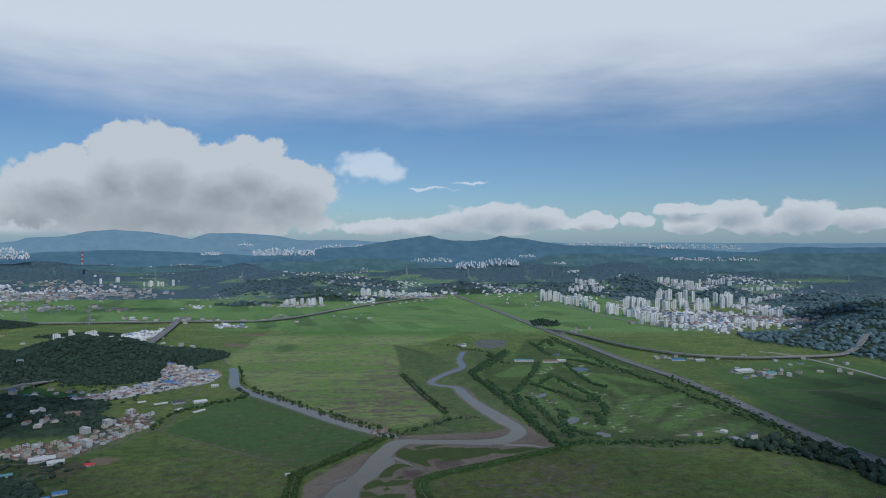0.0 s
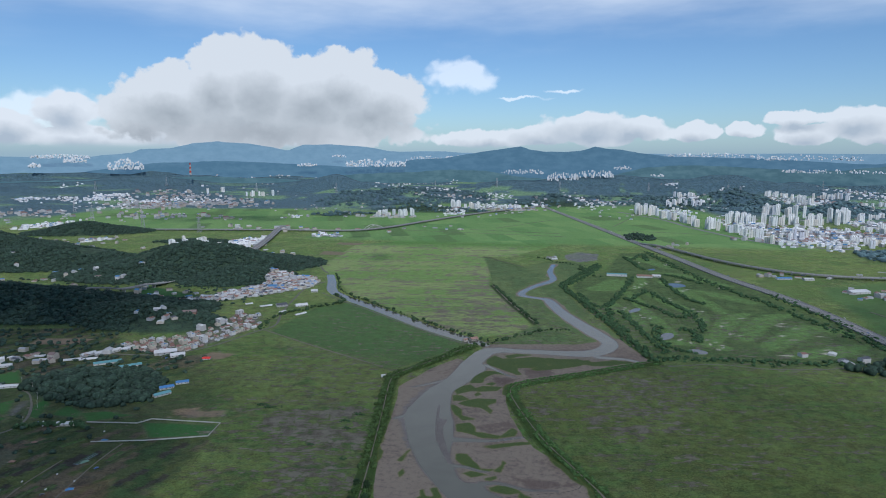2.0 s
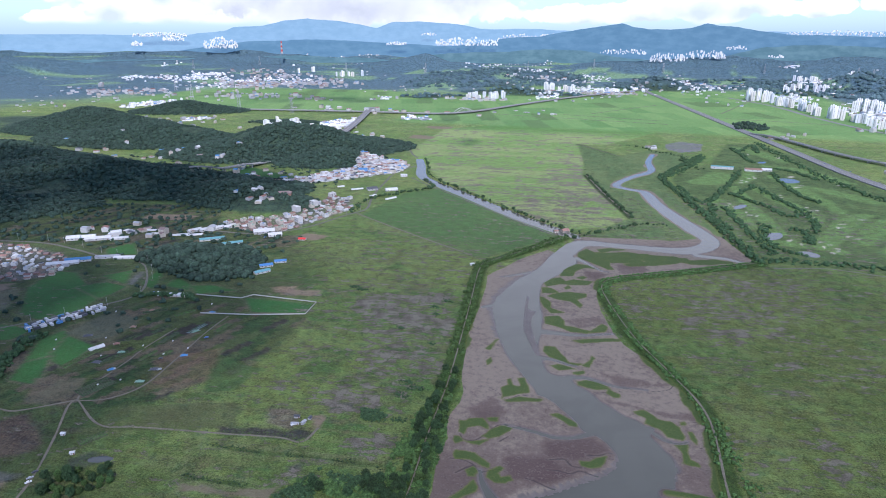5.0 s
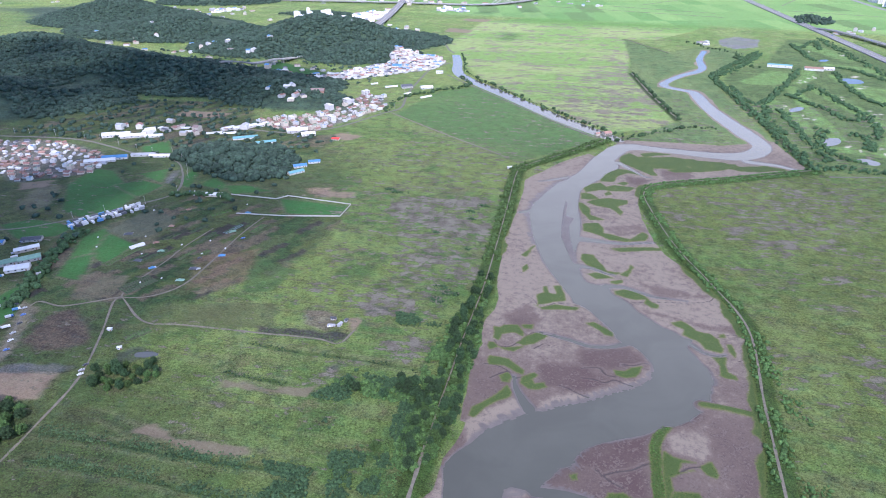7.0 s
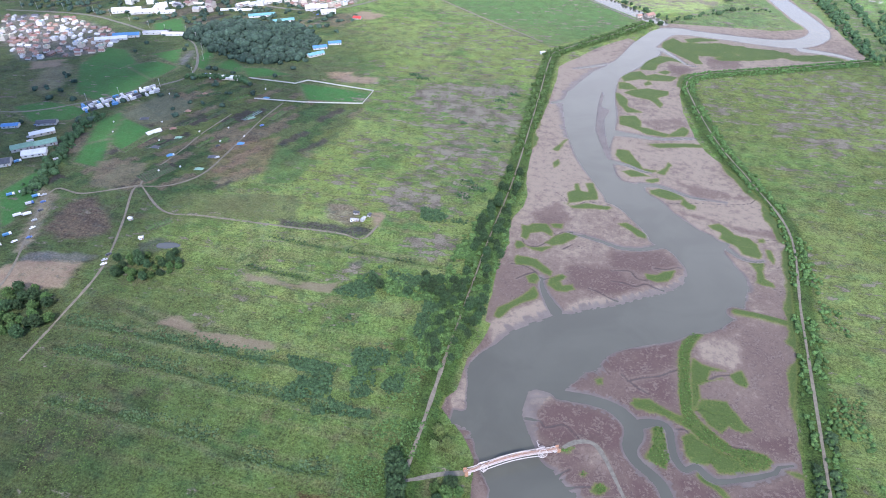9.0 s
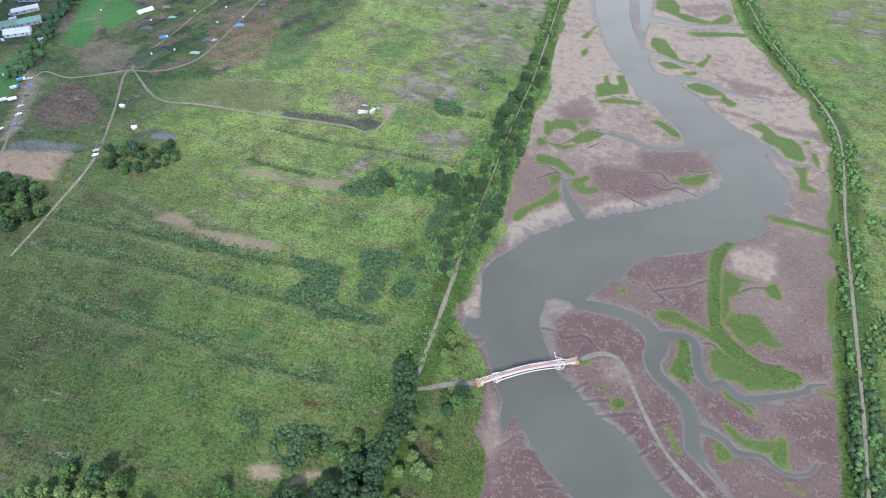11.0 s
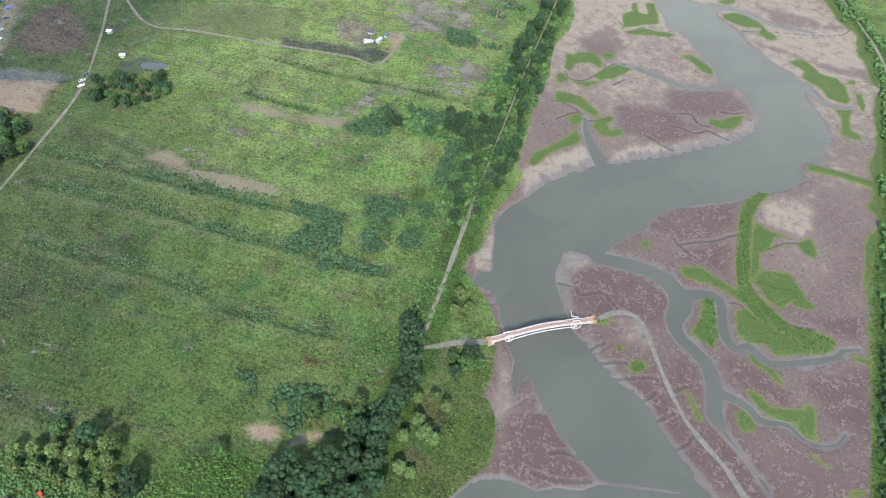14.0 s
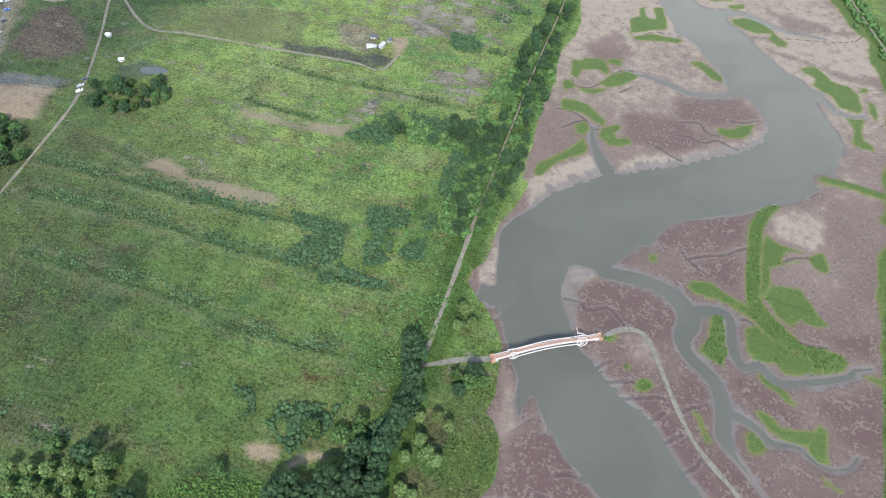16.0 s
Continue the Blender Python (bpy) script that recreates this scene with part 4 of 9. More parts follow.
WORN_MILD = [(-404, 607), (-291, 652), (-215, 461), (-263, 442), (-289, 450), (-330, 483)]
THICKETS_A = [
    [(-222, 270), (-212, 271), (-188, 272), (-188, 266), (-182, 253), (-187, 247), (-197, 244), (-206, 238), (-211, 244), (-206, 252), (-206, 260), (-217, 264)],
    [(-188, 240), (-181, 250), (-167, 248), (-154, 251), (-153, 247), (-164, 243), (-175, 240), (-184, 236)],
    [(-185, 282), (-184, 290), (-171, 295), (-163, 294), (-161, 287), (-167, 281), (-179, 277)],
    [(-176, 268), (-164, 275), (-159, 263), (-162, 258), (-170, 254)],
    [(-177, 276), (-170, 279), (-164, 277), (-173, 271)],
    [(-159, 294), (-151, 299), (-144, 290), (-152, 287)],
    [(-155, 279), (-148, 282), (-144, 270), (-151, 265), (-158, 268)],
]
THICKETS_B = [
    [(-208, 368), (-191, 364), (-170, 368), (-161, 374), (-149, 372), (-137, 359), (-138, 319), (-140, 301), (-146, 307), (-157, 315), (-161, 333), (-163, 352), (-178, 353), (-199, 357)],
    [(-219, 330), (-226, 332), (-217, 341), (-209, 361), (-198, 352), (-196, 337), (-204, 331)],
    [(-203, 309), (-203, 314), (-196, 315), (-195, 306)],
    [(-171, 173), (-164, 179), (-144, 185), (-142, 177), (-146, 165), (-153, 159), (-162, 163), (-168, 166)],
    [(-137, 174), (-129, 184), (-122, 192), (-113, 180), (-117, 167), (-127, 165)],
    [(-190, 174), (-183, 177), (-175, 168), (-181, 164)],
    [(-208, 446), (-192, 448), (-181, 442), (-189, 432), (-201, 431)],
]
THICKETS = THICKETS_A + THICKETS_B
LOW_THICKETS_A = [
    [(-149, 245), (-140, 252), (-126, 255), (-124, 264), (-121, 250), (-119, 234), (-124, 225), (-137, 226), (-147, 235)],
    [(-155, 316), (-146, 355), (-132, 346), (-122, 313), (-127, 294), (-136, 292), (-147, 302)],
    [(-153, 222), (-136, 225), (-123, 222), (-125, 203), (-134, 193), (-144, 185), (-146, 199)],
    [(-176, 298), (-156, 307), (-141, 296), (-132, 260), (-150, 252), (-154, 274)],
]
LOW_THICKETS = LOW_THICKETS_A
WORN_EAST = [
    [(138, 629), (163, 639), (167, 623), (149, 609), (137, 609)],
    [(110, 614), (132, 618), (128, 606), (111, 604)],
    [(111, 578), (132, 576), (161, 582), (157, 571), (129, 566), (111, 565)],
    [(134, 501), (164, 506), (162, 495), (144, 492)],
    [(85, 689), (128, 697), (122, 669), (88, 664)],
    [(144, 475), (157, 473), (153, 456), (146, 460)],
    [(62, 716), (78, 714), (79, 680), (63, 681)],
    [(112, 583), (127, 588), (124, 575), (114, 574)],
    [(100, 661), (119, 669), (113, 656)],
]
FIELD_SOUTH = [(-440, 990), (-420, 1160), (-360, 1215), (-105, 985), (-100, 965), (-190, 835)]
FIELD_NORTH = [(-440, 1390), (-560, 1590), (-580, 2010), (-350, 2230), (-78, 2290), (72, 2110), (-60, 1850), (-140, 1830), (-110, 1600), (-100, 1423), (0, 1102), (-30, 1040), (-95, 1000), (-380, 1290)]
GOLF = [(349, 1990), (420, 1760), (482, 1464), (523, 1247), (560, 1085), (520, 960), (349, 925), (185, 930), (140, 1150), (85, 1430), (110, 1530), (180, 1620), (260, 1960)]
FAIRWAYS_A = [
    spline([(158, 1282, 16), (180, 1180, 18), (195, 1105, 12)]),
    spline([(205, 1400, 10), (212, 1320, 14), (214, 1228, 14), (224, 1152, 14), (230, 1080, 12)]),
    spline([(245, 1400, 12), (283, 1276, 16), (305, 1208, 14), (300, 1150, 10)]),
    spline([(300, 1530, 12), (328, 1420, 18), (350, 1310, 14), (360, 1240, 10)]),
    spline([(305, 1650, 12), (378, 1618, 18), (440, 1500, 14)]),
    spline([(280, 1030, 14), (322, 1115, 20), (360, 1195, 18), (400, 1240, 10)]),
    spline([(340, 1060, 14), (392, 1156, 20), (440, 1220, 18), (478, 1240, 12)]),
]
FAIRWAYS_B = [
    spline([(366, 1020, 16), (420, 1086, 22), (480, 1150, 20), (520, 1120, 16)]),
    spline([(205, 1020, 10), (257, 1030, 16), (300, 1005, 12)]),
    spline([(222, 1440, 10), (248, 1500, 14), (262, 1600, 10)]),
    spline([(275, 1900, 16), (320, 1830, 26), (360, 1720, 16)]),
    spline([(135, 1420, 18), (170, 1450, 34), (195, 1520, 24)]),
    spline([(390, 985, 14), (450, 1010, 22), (510, 1050, 16)]),
    spline([(350, 1440, 10), (390, 1400, 22), (440, 1340, 16)]),
]
FAIRWAYS = FAIRWAYS_A + FAIRWAYS_B
BUNKERS = [(179, 1242), (177, 1142), (205, 1186), (278, 1343), (331, 1439), (299, 1189), (314, 1252), (335, 1153), (335, 1093), (243, 1041), (291, 1010), (283, 1036),
           (374, 1214), (434, 1165), (450, 1152), (416, 1081), (231, 1456), (256, 1504), (296, 1792), (354, 1763), (332, 1528), (414, 1481), (374, 977), (440, 1010), (480, 1090)]
PONDS = [(196, 1242, 8, 23, -30), (219, 1067, 12, 26, -30), (325, 1500, 22, 26, -30), (251, 987, 14, 13, -30), (309, 1703, 8, 19, -30), (-366, 332, 9, 4, 20)]
# wooded rises: x, y, half length, half width, turn, height
HILLS_A = [
    (-870, 1520, 280, 165, 28, 62),
    (-690, 1400, 130, 90, 30, 34),
    (-1060, 1060, 420, 120, 6, 52),
    (-700, 1020, 190, 75, -8, 34),
    (-1380, 1130, 300, 150, 0, 60),
    (-1330, 1540, 300, 150, 10, 50),
    (-570, 712, 85, 62, 10, 17),
    (-1650, 2150, 220, 110, 20, 42),
    (-1250, 800, 330, 150, 20, 42),
    (-1130, 1950, 150, 70, 10, 26),
    (375, 2345, 46, 70, 0, 14),
    (-1700, 1700, 260, 180, 0, 60),
    (1500, 2000, 430, 330, 0, 85),
    (1900, 2500, 480, 380, 0, 110),
    (1700, 3300, 420, 330, 0, 105),
]
HILLS_B = [
    (1180, 4000, 260, 420, -15, 85),
    (1250, 1680, 150, 120, 0, 35),
    (2300, 1700, 500, 500, 0, 100),
    (-820, 3000, 260, 90, 10, 30),
    (-520, 3280, 320, 110, 5, 40),
    (120, 3900, 240, 220, 0, 60),
    (-1000, 250, 260, 160, 0, 40),
    (-1000, 520, 110, 90, 0, 26),
    (-395, 200, 26, 30, 20, 1),
]
HILLS = HILLS_A + HILLS_B
# rows of tower blocks: from, to, how many, storeys' height in metres
TOWER_ROWS = [
    (504, 3345, 596, 3221, 6, 65), (590, 3160, 678, 2892, 8, 66), (657, 2750, 752, 2666, 7, 63), (903, 4359, 1054, 4258, 6, 59), (1124, 4428, 1427, 5037, 5, 44), (747, 3768, 952, 3777, 8, 48),
    (844, 2949, 945, 2877, 6, 71), (746, 2604, 795, 2419, 6, 47), (783, 2319, 809, 2304, 2, 52), (884, 2338, 968, 2390, 3, 50), (1134, 3406, 1300, 3250, 8, 79), (984, 2879, 1158, 2961, 7, 61),
]
TOWER_ROWS_BACK = [
    (1155, 2885, 1234, 2888, 4, 67), (1288, 2965, 1425, 3078, 5, 92), (1645, 4906, 1757, 4710, 5, 54), (1619, 4288, 1651, 4036, 5, 76), (1898, 4592, 2053, 4480, 7, 53), (1661, 3811, 1731, 3815, 3, 67),
    (1718, 3690, 1752, 3692, 2, 58), (1954, 4004, 2285, 4218, 9, 33), (1426, 3051, 1568, 3230, 3, 43), (1582, 3230, 1850, 3471, 7, 30), (1288, 2663, 1326, 2707, 2, 32), (1312, 2583, 1340, 2584, 2, 52),
]
TOWER_ROWS_SIDE = [
    (1323, 2507, 1351, 2508, 2, 51), (1077, 2312, 1152, 2267, 7, 36), (944, 2591, 1213, 2620, 10, 25), (-757, 2993, -725, 2995, 2, 47), (-707, 3023, -672, 3024, 2, 47), (-648, 3025, -578, 3056, 5, 47),
    (-475, 3513, -401, 3554, 4, 57), (-371, 3481, -290, 3521, 4, 50), (-151, 3454, -75, 3494, 4, 34), (-1914, 3997, -1704, 4008, 6, 51), (-2239, 4080, -2217, 4133, 1, 54), (-2173, 4136, -2152, 4137, 1, 58),
    (-1159, 1875, -965, 1858, 8, 34),
]
VILLAGES = [
    [(-937, 669), (-850, 700), (-810, 690), (-760, 680), (-717, 650), (-705, 610), (-740, 585), (-774, 557), (-866, 602)],
    [(-640, 880), (-575, 935), (-540, 985), (-545, 1090), (-500, 1085), (-470, 1020), (-492, 940), (-510, 890), (-530, 850), (-590, 855)],
    [(-695, 1150), (-660, 1260), (-610, 1340), (-630, 1450), (-540, 1465), (-495, 1400), (-495, 1335), (-550, 1265), (-620, 1190)],
]
SLOPE_U = Vector((math.cos(radians(9.6)), math.sin(radians(9.6))))


def ellipse(x, y, cx, cy, a, b, turn):
    c, s = math.cos(radians(turn)), math.sin(radians(turn))
    u, v = (x - cx) * c + (y - cy) * s, -(x - cx) * s + (y - cy) * c
    return np.hypot(u / a, v / b)


def bank_run(x, y, line, reach=45.0):
    """How far along a line the nearest place on it lies."""
    out, best = np.zeros(x.shape), np.full(x.shape, reach)
    run = np.r_[0, np.cumsum(np.hypot(*np.diff(line[:, :2], axis=0).T))]
    for k in range(len(line) - 1):
        a, b = line[k], line[k + 1]
        m = (np.abs(x - (a[0] + b[0]) / 2) < reach + 8) & (np.abs(y - (a[1] + b[1]) / 2) < reach + 8)
        if m.any():
            dx, dy = b[0] - a[0], b[1] - a[1]
            u = np.clip(((x[m] - a[0]) * dx + (y[m] - a[1]) * dy) / (dx * dx + dy * dy + 1e-9), 0, 1)
            d = np.hypot(x[m] - a[0] - u * dx, y[m] - a[1] - u * dy)
            new_best = d < best[m]
            i = np.flatnonzero(m)[new_best]
            best[i], out[i] = d[new_best], run[k] + u[new_best] * (run[k + 1] - run[k])
    return out


def terrain(x, y):
    """Height of the ground, and the distances that the cover is told from."""
    r = np.hypot(x, y)
    wob = (fbm(x, y, 9, 3, 5) - 0.5) * 5.0 + (fbm(x, y, 40, 2, 6) - 0.5) * 6.0
    jag = (fbm(x, y, 3.2, 2, 7) - 0.5) * 1.3
    edge = inside(x, y, FLATS, 120)
    river = np.minimum(np.minimum(inside(x, y, WATER_RING, 80), inside(x, y, SOUTH_BAY, 60)) + wob * 0.05 + jag * 0.6,
                       np.minimum(near_line(x, y, RIVER_UP, 80), near_line(x, y, RIVER_TOP, 60)) + wob * 0.3)
    creek = np.full(x.shape, 1e4)
    for c in CREEKS:
        creek = np.minimum(creek, near_line(x, y, c, 30))
    creek = creek + jag * 0.5
    run = np.full(x.shape, 1e4)
    for c in RUNNELS:
        run = np.minimum(run, near_line(x, y, c, 12))
    run = np.abs(run + jag * 0.35)
    flats = edge + wob * 0.25
    z = 1.1 + (fbm(x, y, 60, 3, 9) - 0.5) * 0.6
    tidal = smooth(flats, 3.0, -3.0)
    north = inside(x, y, NORTH_MARSH, 60)
    mud = 0.05 + (fbm(x, y, 30, 4, 11) - 0.5) * 0.6 + (fbm(x, y, 5, 2, 12) - 0.5) * 0.22
    z = z * (1 - tidal) + mud * tidal
    z = np.where(north < 0, np.minimum(z, 0.55), z)
    shoal = np.full(x.shape, 1e4)
    for area in SHOALS + SHOALS_NORTH:
        shoal = np.minimum(shoal, inside(x, y, area, 20))
    shoal = smooth(shoal, 5.0, -3.0)
    # low scarps along the water, gentle fans on the shoals, and rills that drain the flats square to the bank
    comb = np.abs(fbm(bank_run(x, y, RIVER), river * 0.1, 5.0, 2, 21, 0.4) - 0.5) * 2
    rill = smooth(comb, 0.3, 0.0) * np.maximum(shoal, 0.8 * smooth(fbm(x, y, 45, 2, 23), 0.42, 0.56) * (1 - 0.75 * smooth(y, 380, 480)))
    out = np.maximum(river, 0)
    reach = 1.3 + 6.0 * shoal + 2.0 * smooth(fbm(x, y, 30, 2, 25), 0.5, 0.65)
    bank = -0.9 + 1.0 * (1 - np.exp(-out / reach)) + np.minimum(river, 0) * 0.16 - 0.75 * np.exp(-((out - 3.0) / 5.0) ** 2) * rill * (river > 0.2)
    bank = np.where(river > 1.0, np.maximum(bank, -0.86), bank)
    z = np.where(river < 24, np.minimum(z, bank + np.maximum(river - 14, 0) * 0.2), z)
    for area in SHOALS_NORTH[:1] + SHOALS[:1]:
        z = np.where(inside(x, y, area, 8) < 0, np.clip(z, -0.84, -0.55), z)
    cut = -0.9 + 0.95 * (1 - np.exp(-np.maximum(creek, 0) / 1.5)) + np.minimum(creek, 0) * 0.25 + np.maximum(creek - 5, 0) * 0.3
    for line in CREEKS[:3]:
        cut = cut - 0.8 * np.exp(-((np.maximum(creek, 0) - 1.6) / 2.0) ** 2) * smooth(np.abs(fbm(bank_run(x, y, line, 14), creek * 0.1, 2.6, 1, 24) - 0.5) * 2, 0.24, 0.0) * (creek > 0.5)
    cut = np.where(creek > 0.5, np.maximum(cut, -0.78), cut)
    z = np.where(creek < 9, np.minimum(z, cut), z)
    z = z + np.where(run < 5, 0.06 * np.exp(-(((run - 1.4) / 0.6) ** 2)) - 0.6 * np.exp(-((run / 0.6) ** 2)), 0.0) * tidal
    canal = near_line(x, y, CANAL, 40)
    z = np.where(canal < 8, np.minimum(z, -1.6 + np.maximum(canal, 0) * 0.5), z)
    for d in DITCHES:
        e = near_line(x, y, d, 8)
        z = z - 0.55 * np.exp(-((e / 1.3) ** 2))
    dike = np.minimum(near_line(x, y, DIKE_WEST, 30), near_line(x, y, DIKE_EAST, 30))
    z = np.maximum(z, 2.9 - np.maximum(dike - 2.2, 0) * 0.34 * (dike < 30) - 60 * (dike > 29))
    ridge = near_line(x, y, GOLF_DIKE, 30)
    for d in INNER_DIKES:
        ridge = np.minimum(ridge, near_line(x, y, d, 30))
    z = np.maximum(z, 2.2 - np.maximum(ridge - 2, 0) * 0.3 - 60 * (ridge > 29))
    z = np.maximum(z, 1.0 - np.maximum(near_line(x, y, DAM, 12) - 1.5, 0) * 0.4)
    spit = near_line(x, y, SPIT_ROAD, 20)
    z = np.maximum(z, 1.15 - np.maximum(spit - 1.6, 0) * 0.22 - 60 * (spit > 19))
    pond = np.full(x.shape, 9.0)
    for p in PONDS:
        box = (np.abs(x - p[0]) < 90) & (np.abs(y - p[1]) < 90)
        if box.any():
            pond[box] = np.minimum(pond[box], ellipse(x[box], y[box], *p) + wob[box] * 0.04)
    z = np.where(pond < 1.25, np.minimum(z, -0.35 + (pond - 1) * 6), z)
    hill = np.zeros(x.shape)
    for cx, cy, a, b, turn, h in HILLS:
        m = (np.abs(x - cx) < 2.2 * max(a, b)) & (np.abs(y - cy) < 2.2 * max(a, b))
        if m.any():
            e = ellipse(x[m], y[m], cx, cy, a, b, turn)
            top = h * np.exp(-1.6 * e * e) * (0.72 + 0.56 * fbm(x[m], y[m], 130, 3, 31))
            hill[m] = np.maximum(hill[m], top)
    hill = np.maximum(hill - 4.0, 0)
    town = np.full(x.shape, 1e4)
    for x0, y0, x1, y1, n, h in TOWER_ROWS + TOWER_ROWS_BACK + TOWER_ROWS_SIDE:
        town = np.minimum(town, near_line(x, y, np.array(((x0, y0 - 60.0), (x1, y1 - 60.0))), 260))
    hill = hill * smooth(town, 70, 230)
    wild = smooth(r, 3500, 5000) * np.maximum(fbm(x, y, 900, 4, 41) - 0.44, 0) * 260
    side = smooth(np.abs(x), 1500, 2600) * np.maximum(fbm(x, y, 700, 4, 43) - 0.47, 0) * 150
    hill = hill + np.maximum(wild, side)
    z = z + hill
    return z, dict(r=r, edge=flats, river=river, creek=creek, run=run, shoal=shoal, north=north, canal=canal, dike=dike, ridge=ridge, spit=spit, pond=pond, hill=hill)


def blend(base, colour, weight):
    return base + (np.array(colour) - base) * weight[:, None]


def cover(x, y, f):
    """Base colour of soil and herbs, with haze, sun and shade partly painted in, and how tufted it is."""
    u, v = x * SLOPE_U.x + y * SLOPE_U.y, -x * SLOPE_U.y + y * SLOPE_U.x
    big, mid, fine = fbm(x, y, 160, 4, 51), fbm(x, y, 35, 4, 52), fbm(x, y, 9, 3, 53)
    strip = fbm(u / 9.0, v, 7, 3, 54)
    c = np.tile(np.array((0.112, 0.176, 0.047)), (len(x), 1))
    tuft = np.full(len(x), 0.8)
    c = blend(c, (0.15, 0.205, 0.056), smooth(big, 0.4, 0.62))
    c = blend(c, (0.17, 0.225, 0.07), smooth(fbm(x, y, 55, 3, 72), 0.5, 0.68) * 0.6)
    c = blend(c, (0.075, 0.142, 0.038), smooth(mid, 0.54, 0.72) * 0.8)
    c = blend(c, (0.15, 0.17, 0.068), smooth(strip, 0.52, 0.72) * 0.55)
    c = blend(c, (0.15, 0.125, 0.07), smooth(fine * 0.6 + mid * 0.4, 0.6, 0.72) * 0.5)
    # worn strips of old salt pans, bare along their length
    d = np.full(len(x), 1e4)
    for area in WORN:
        d = np.minimum(d, inside(x, y, area, 40))
    worn = 0.16 * smooth(d + (mid - 0.5) * 30, 12, -12) + 0.055 * smooth(inside(x, y, WORN_MILD, 40) + (mid - 0.5) * 40, 15, -15) + (big - 0.5) * 0.06 - 0.03
    worn = worn + 0.06 * smooth(x, -420, -330) * smooth(y, 560, 640)
    field_east = [tuple(p) for p in DIKE_EAST[::4]] + [(420, 905), (520, 700), (420, 120)]
    east = smooth(inside(x, y, field_east, 60), 6, -6)
    d = np.full(len(x), 1e4)
    for area in WORN_EAST:
        d = np.minimum(d, inside(x, y, area, 30))
    worn = worn + east * (0.05 * smooth(big, 0.52, 0.64) - 0.012 + 0.15 * smooth(d + (mid - 0.5) * 14, 5, -5))
    f["worn"] = worn - 0.035 * smooth(y, 330, 270) * smooth(x, 40, 0)
    c = c + (blend(c, (0.13, 0.172, 0.045), smooth(mid + 0.4 * (big - 0.5), 0.4, 0.6) * 0.7) * 0.9 - c) * east[:, None]
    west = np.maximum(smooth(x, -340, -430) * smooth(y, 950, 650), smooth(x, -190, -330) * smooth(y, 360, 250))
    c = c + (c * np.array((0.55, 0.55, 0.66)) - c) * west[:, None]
    for k, line in enumerate(DITCHES):
        d = near_line(x, y, line, 14) + (fine - 0.5) * 3
        c = blend(c, (0.17, 0.18, 0.09), np.exp(-(((d - 4.5) / 2.0) ** 2)) * 0.4)
        c = blend(c, (0.045, 0.085, 0.028), np.exp(-((d / 1.9) ** 2)) * (0.6 if k < 3 else 0.5))
    # stronger daylight farther off, put into the base colour along y
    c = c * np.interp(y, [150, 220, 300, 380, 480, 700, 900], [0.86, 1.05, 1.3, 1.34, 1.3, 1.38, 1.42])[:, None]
    # farmland
    for k, area in enumerate((FIELD_SOUTH, FIELD_NORTH)):
        w = smooth(inside(x, y, area, 40), 6, -6)
        tone = blend(np.tile(np.array((0.105, 0.195, 0.06)), (len(x), 1)), (0.14, 0.22, 0.07), smooth(big, 0.35, 0.65)) if k == 0 else blend(
            np.tile(np.array((0.22, 0.35, 0.1)), (len(x), 1)), (0.3, 0.385, 0.14), smooth(fbm(u / 4, v, 40, 4, 57), 0.4, 0.62))
        if k:
            tone = blend(tone, (0.23, 0.185, 0.155), smooth(fbm(u / 3, v, 9, 4, 58, 0.6) + 0.16 * np.exp(-(((x + 90) / 90) ** 2 + ((y - 1330) / 240) ** 2)), 0.57, 0.67) * 0.85)
            tone = blend(tone, (0.1, 0.24, 0.05), smooth(y, 1950, 2100) * 0.8)
        c = c + (tone - c) * w[:, None]
        tuft = tuft * (1 - 0.55 * w)
    # farther fields brightened as if in fuller sun, in the base colour
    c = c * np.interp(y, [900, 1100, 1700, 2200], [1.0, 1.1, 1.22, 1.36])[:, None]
    plain = smooth(y, 2080, 2180) * smooth(3900 - y, 0, 200) * smooth(900 - np.abs(x - 50), 0, 100)
    plain = np.maximum(plain, smooth(inside(x, y, [(-2300, 2350), (-1300, 2300), (-700, 2450), (-800, 2900), (-1300, 3300), (-2200, 3100)], 80), 20, -20))
    plain = np.maximum(plain, smooth(inside(x, y, [(560, 960), (640, 1500), (900, 1640), (1500, 1350), (1500, 700), (700, 600)], 60), 20, -20))
    cx, cy = np.floor((x * 0.94 + y * 0.34) / 70.0), np.floor((-x * 0.34 + y * 0.94) / 190.0)
    tone = lattice(cx, cy, 77)
    rice = blend(np.tile(np.array((0.19, 0.39, 0.115)), (len(x), 1)), (0.32, 0.53, 0.17), tone)
    rice = blend(rice, (0.17, 0.3, 0.1), smooth(tone, 0.9, 0.91))
    c = c + (rice - c) * (plain * 0.92)[:, None]
    tuft = tuft * (1 - 0.7 * plain)
    # cloud shade over the eastern plain, painted as a darker base colour
    east_shade = smooth(inside(x, y, [(560, 960), (640, 1500), (900, 1640), (1500, 1350), (1500, 700), (700, 600)], 60), 20, -20)
    c = c * (1 - 0.42 * east_shade[:, None])
    farms2 = smooth(inside(x, y, [(-980, 705), (-800, 720), (-660, 700), (-470, 770), (-470, 850), (-640, 870), (-700, 980), (-980, 900)], 40) + (mid - 0.5) * 50, 6, -6)
    farms = smooth(inside(x, y, [(-520, 600), (-330, 600), (-330, 480), (-420, 380), (-530, 370), (-590, 450)], 40) + (mid - 0.5) * 40, 6, -6)
    pu, pv = x * 0.36 + y * 0.93, -x * 0.93 + y * 0.36
    strip_row = np.floor(pv / 9.0 + 0.3 * np.sin(pu / 40))
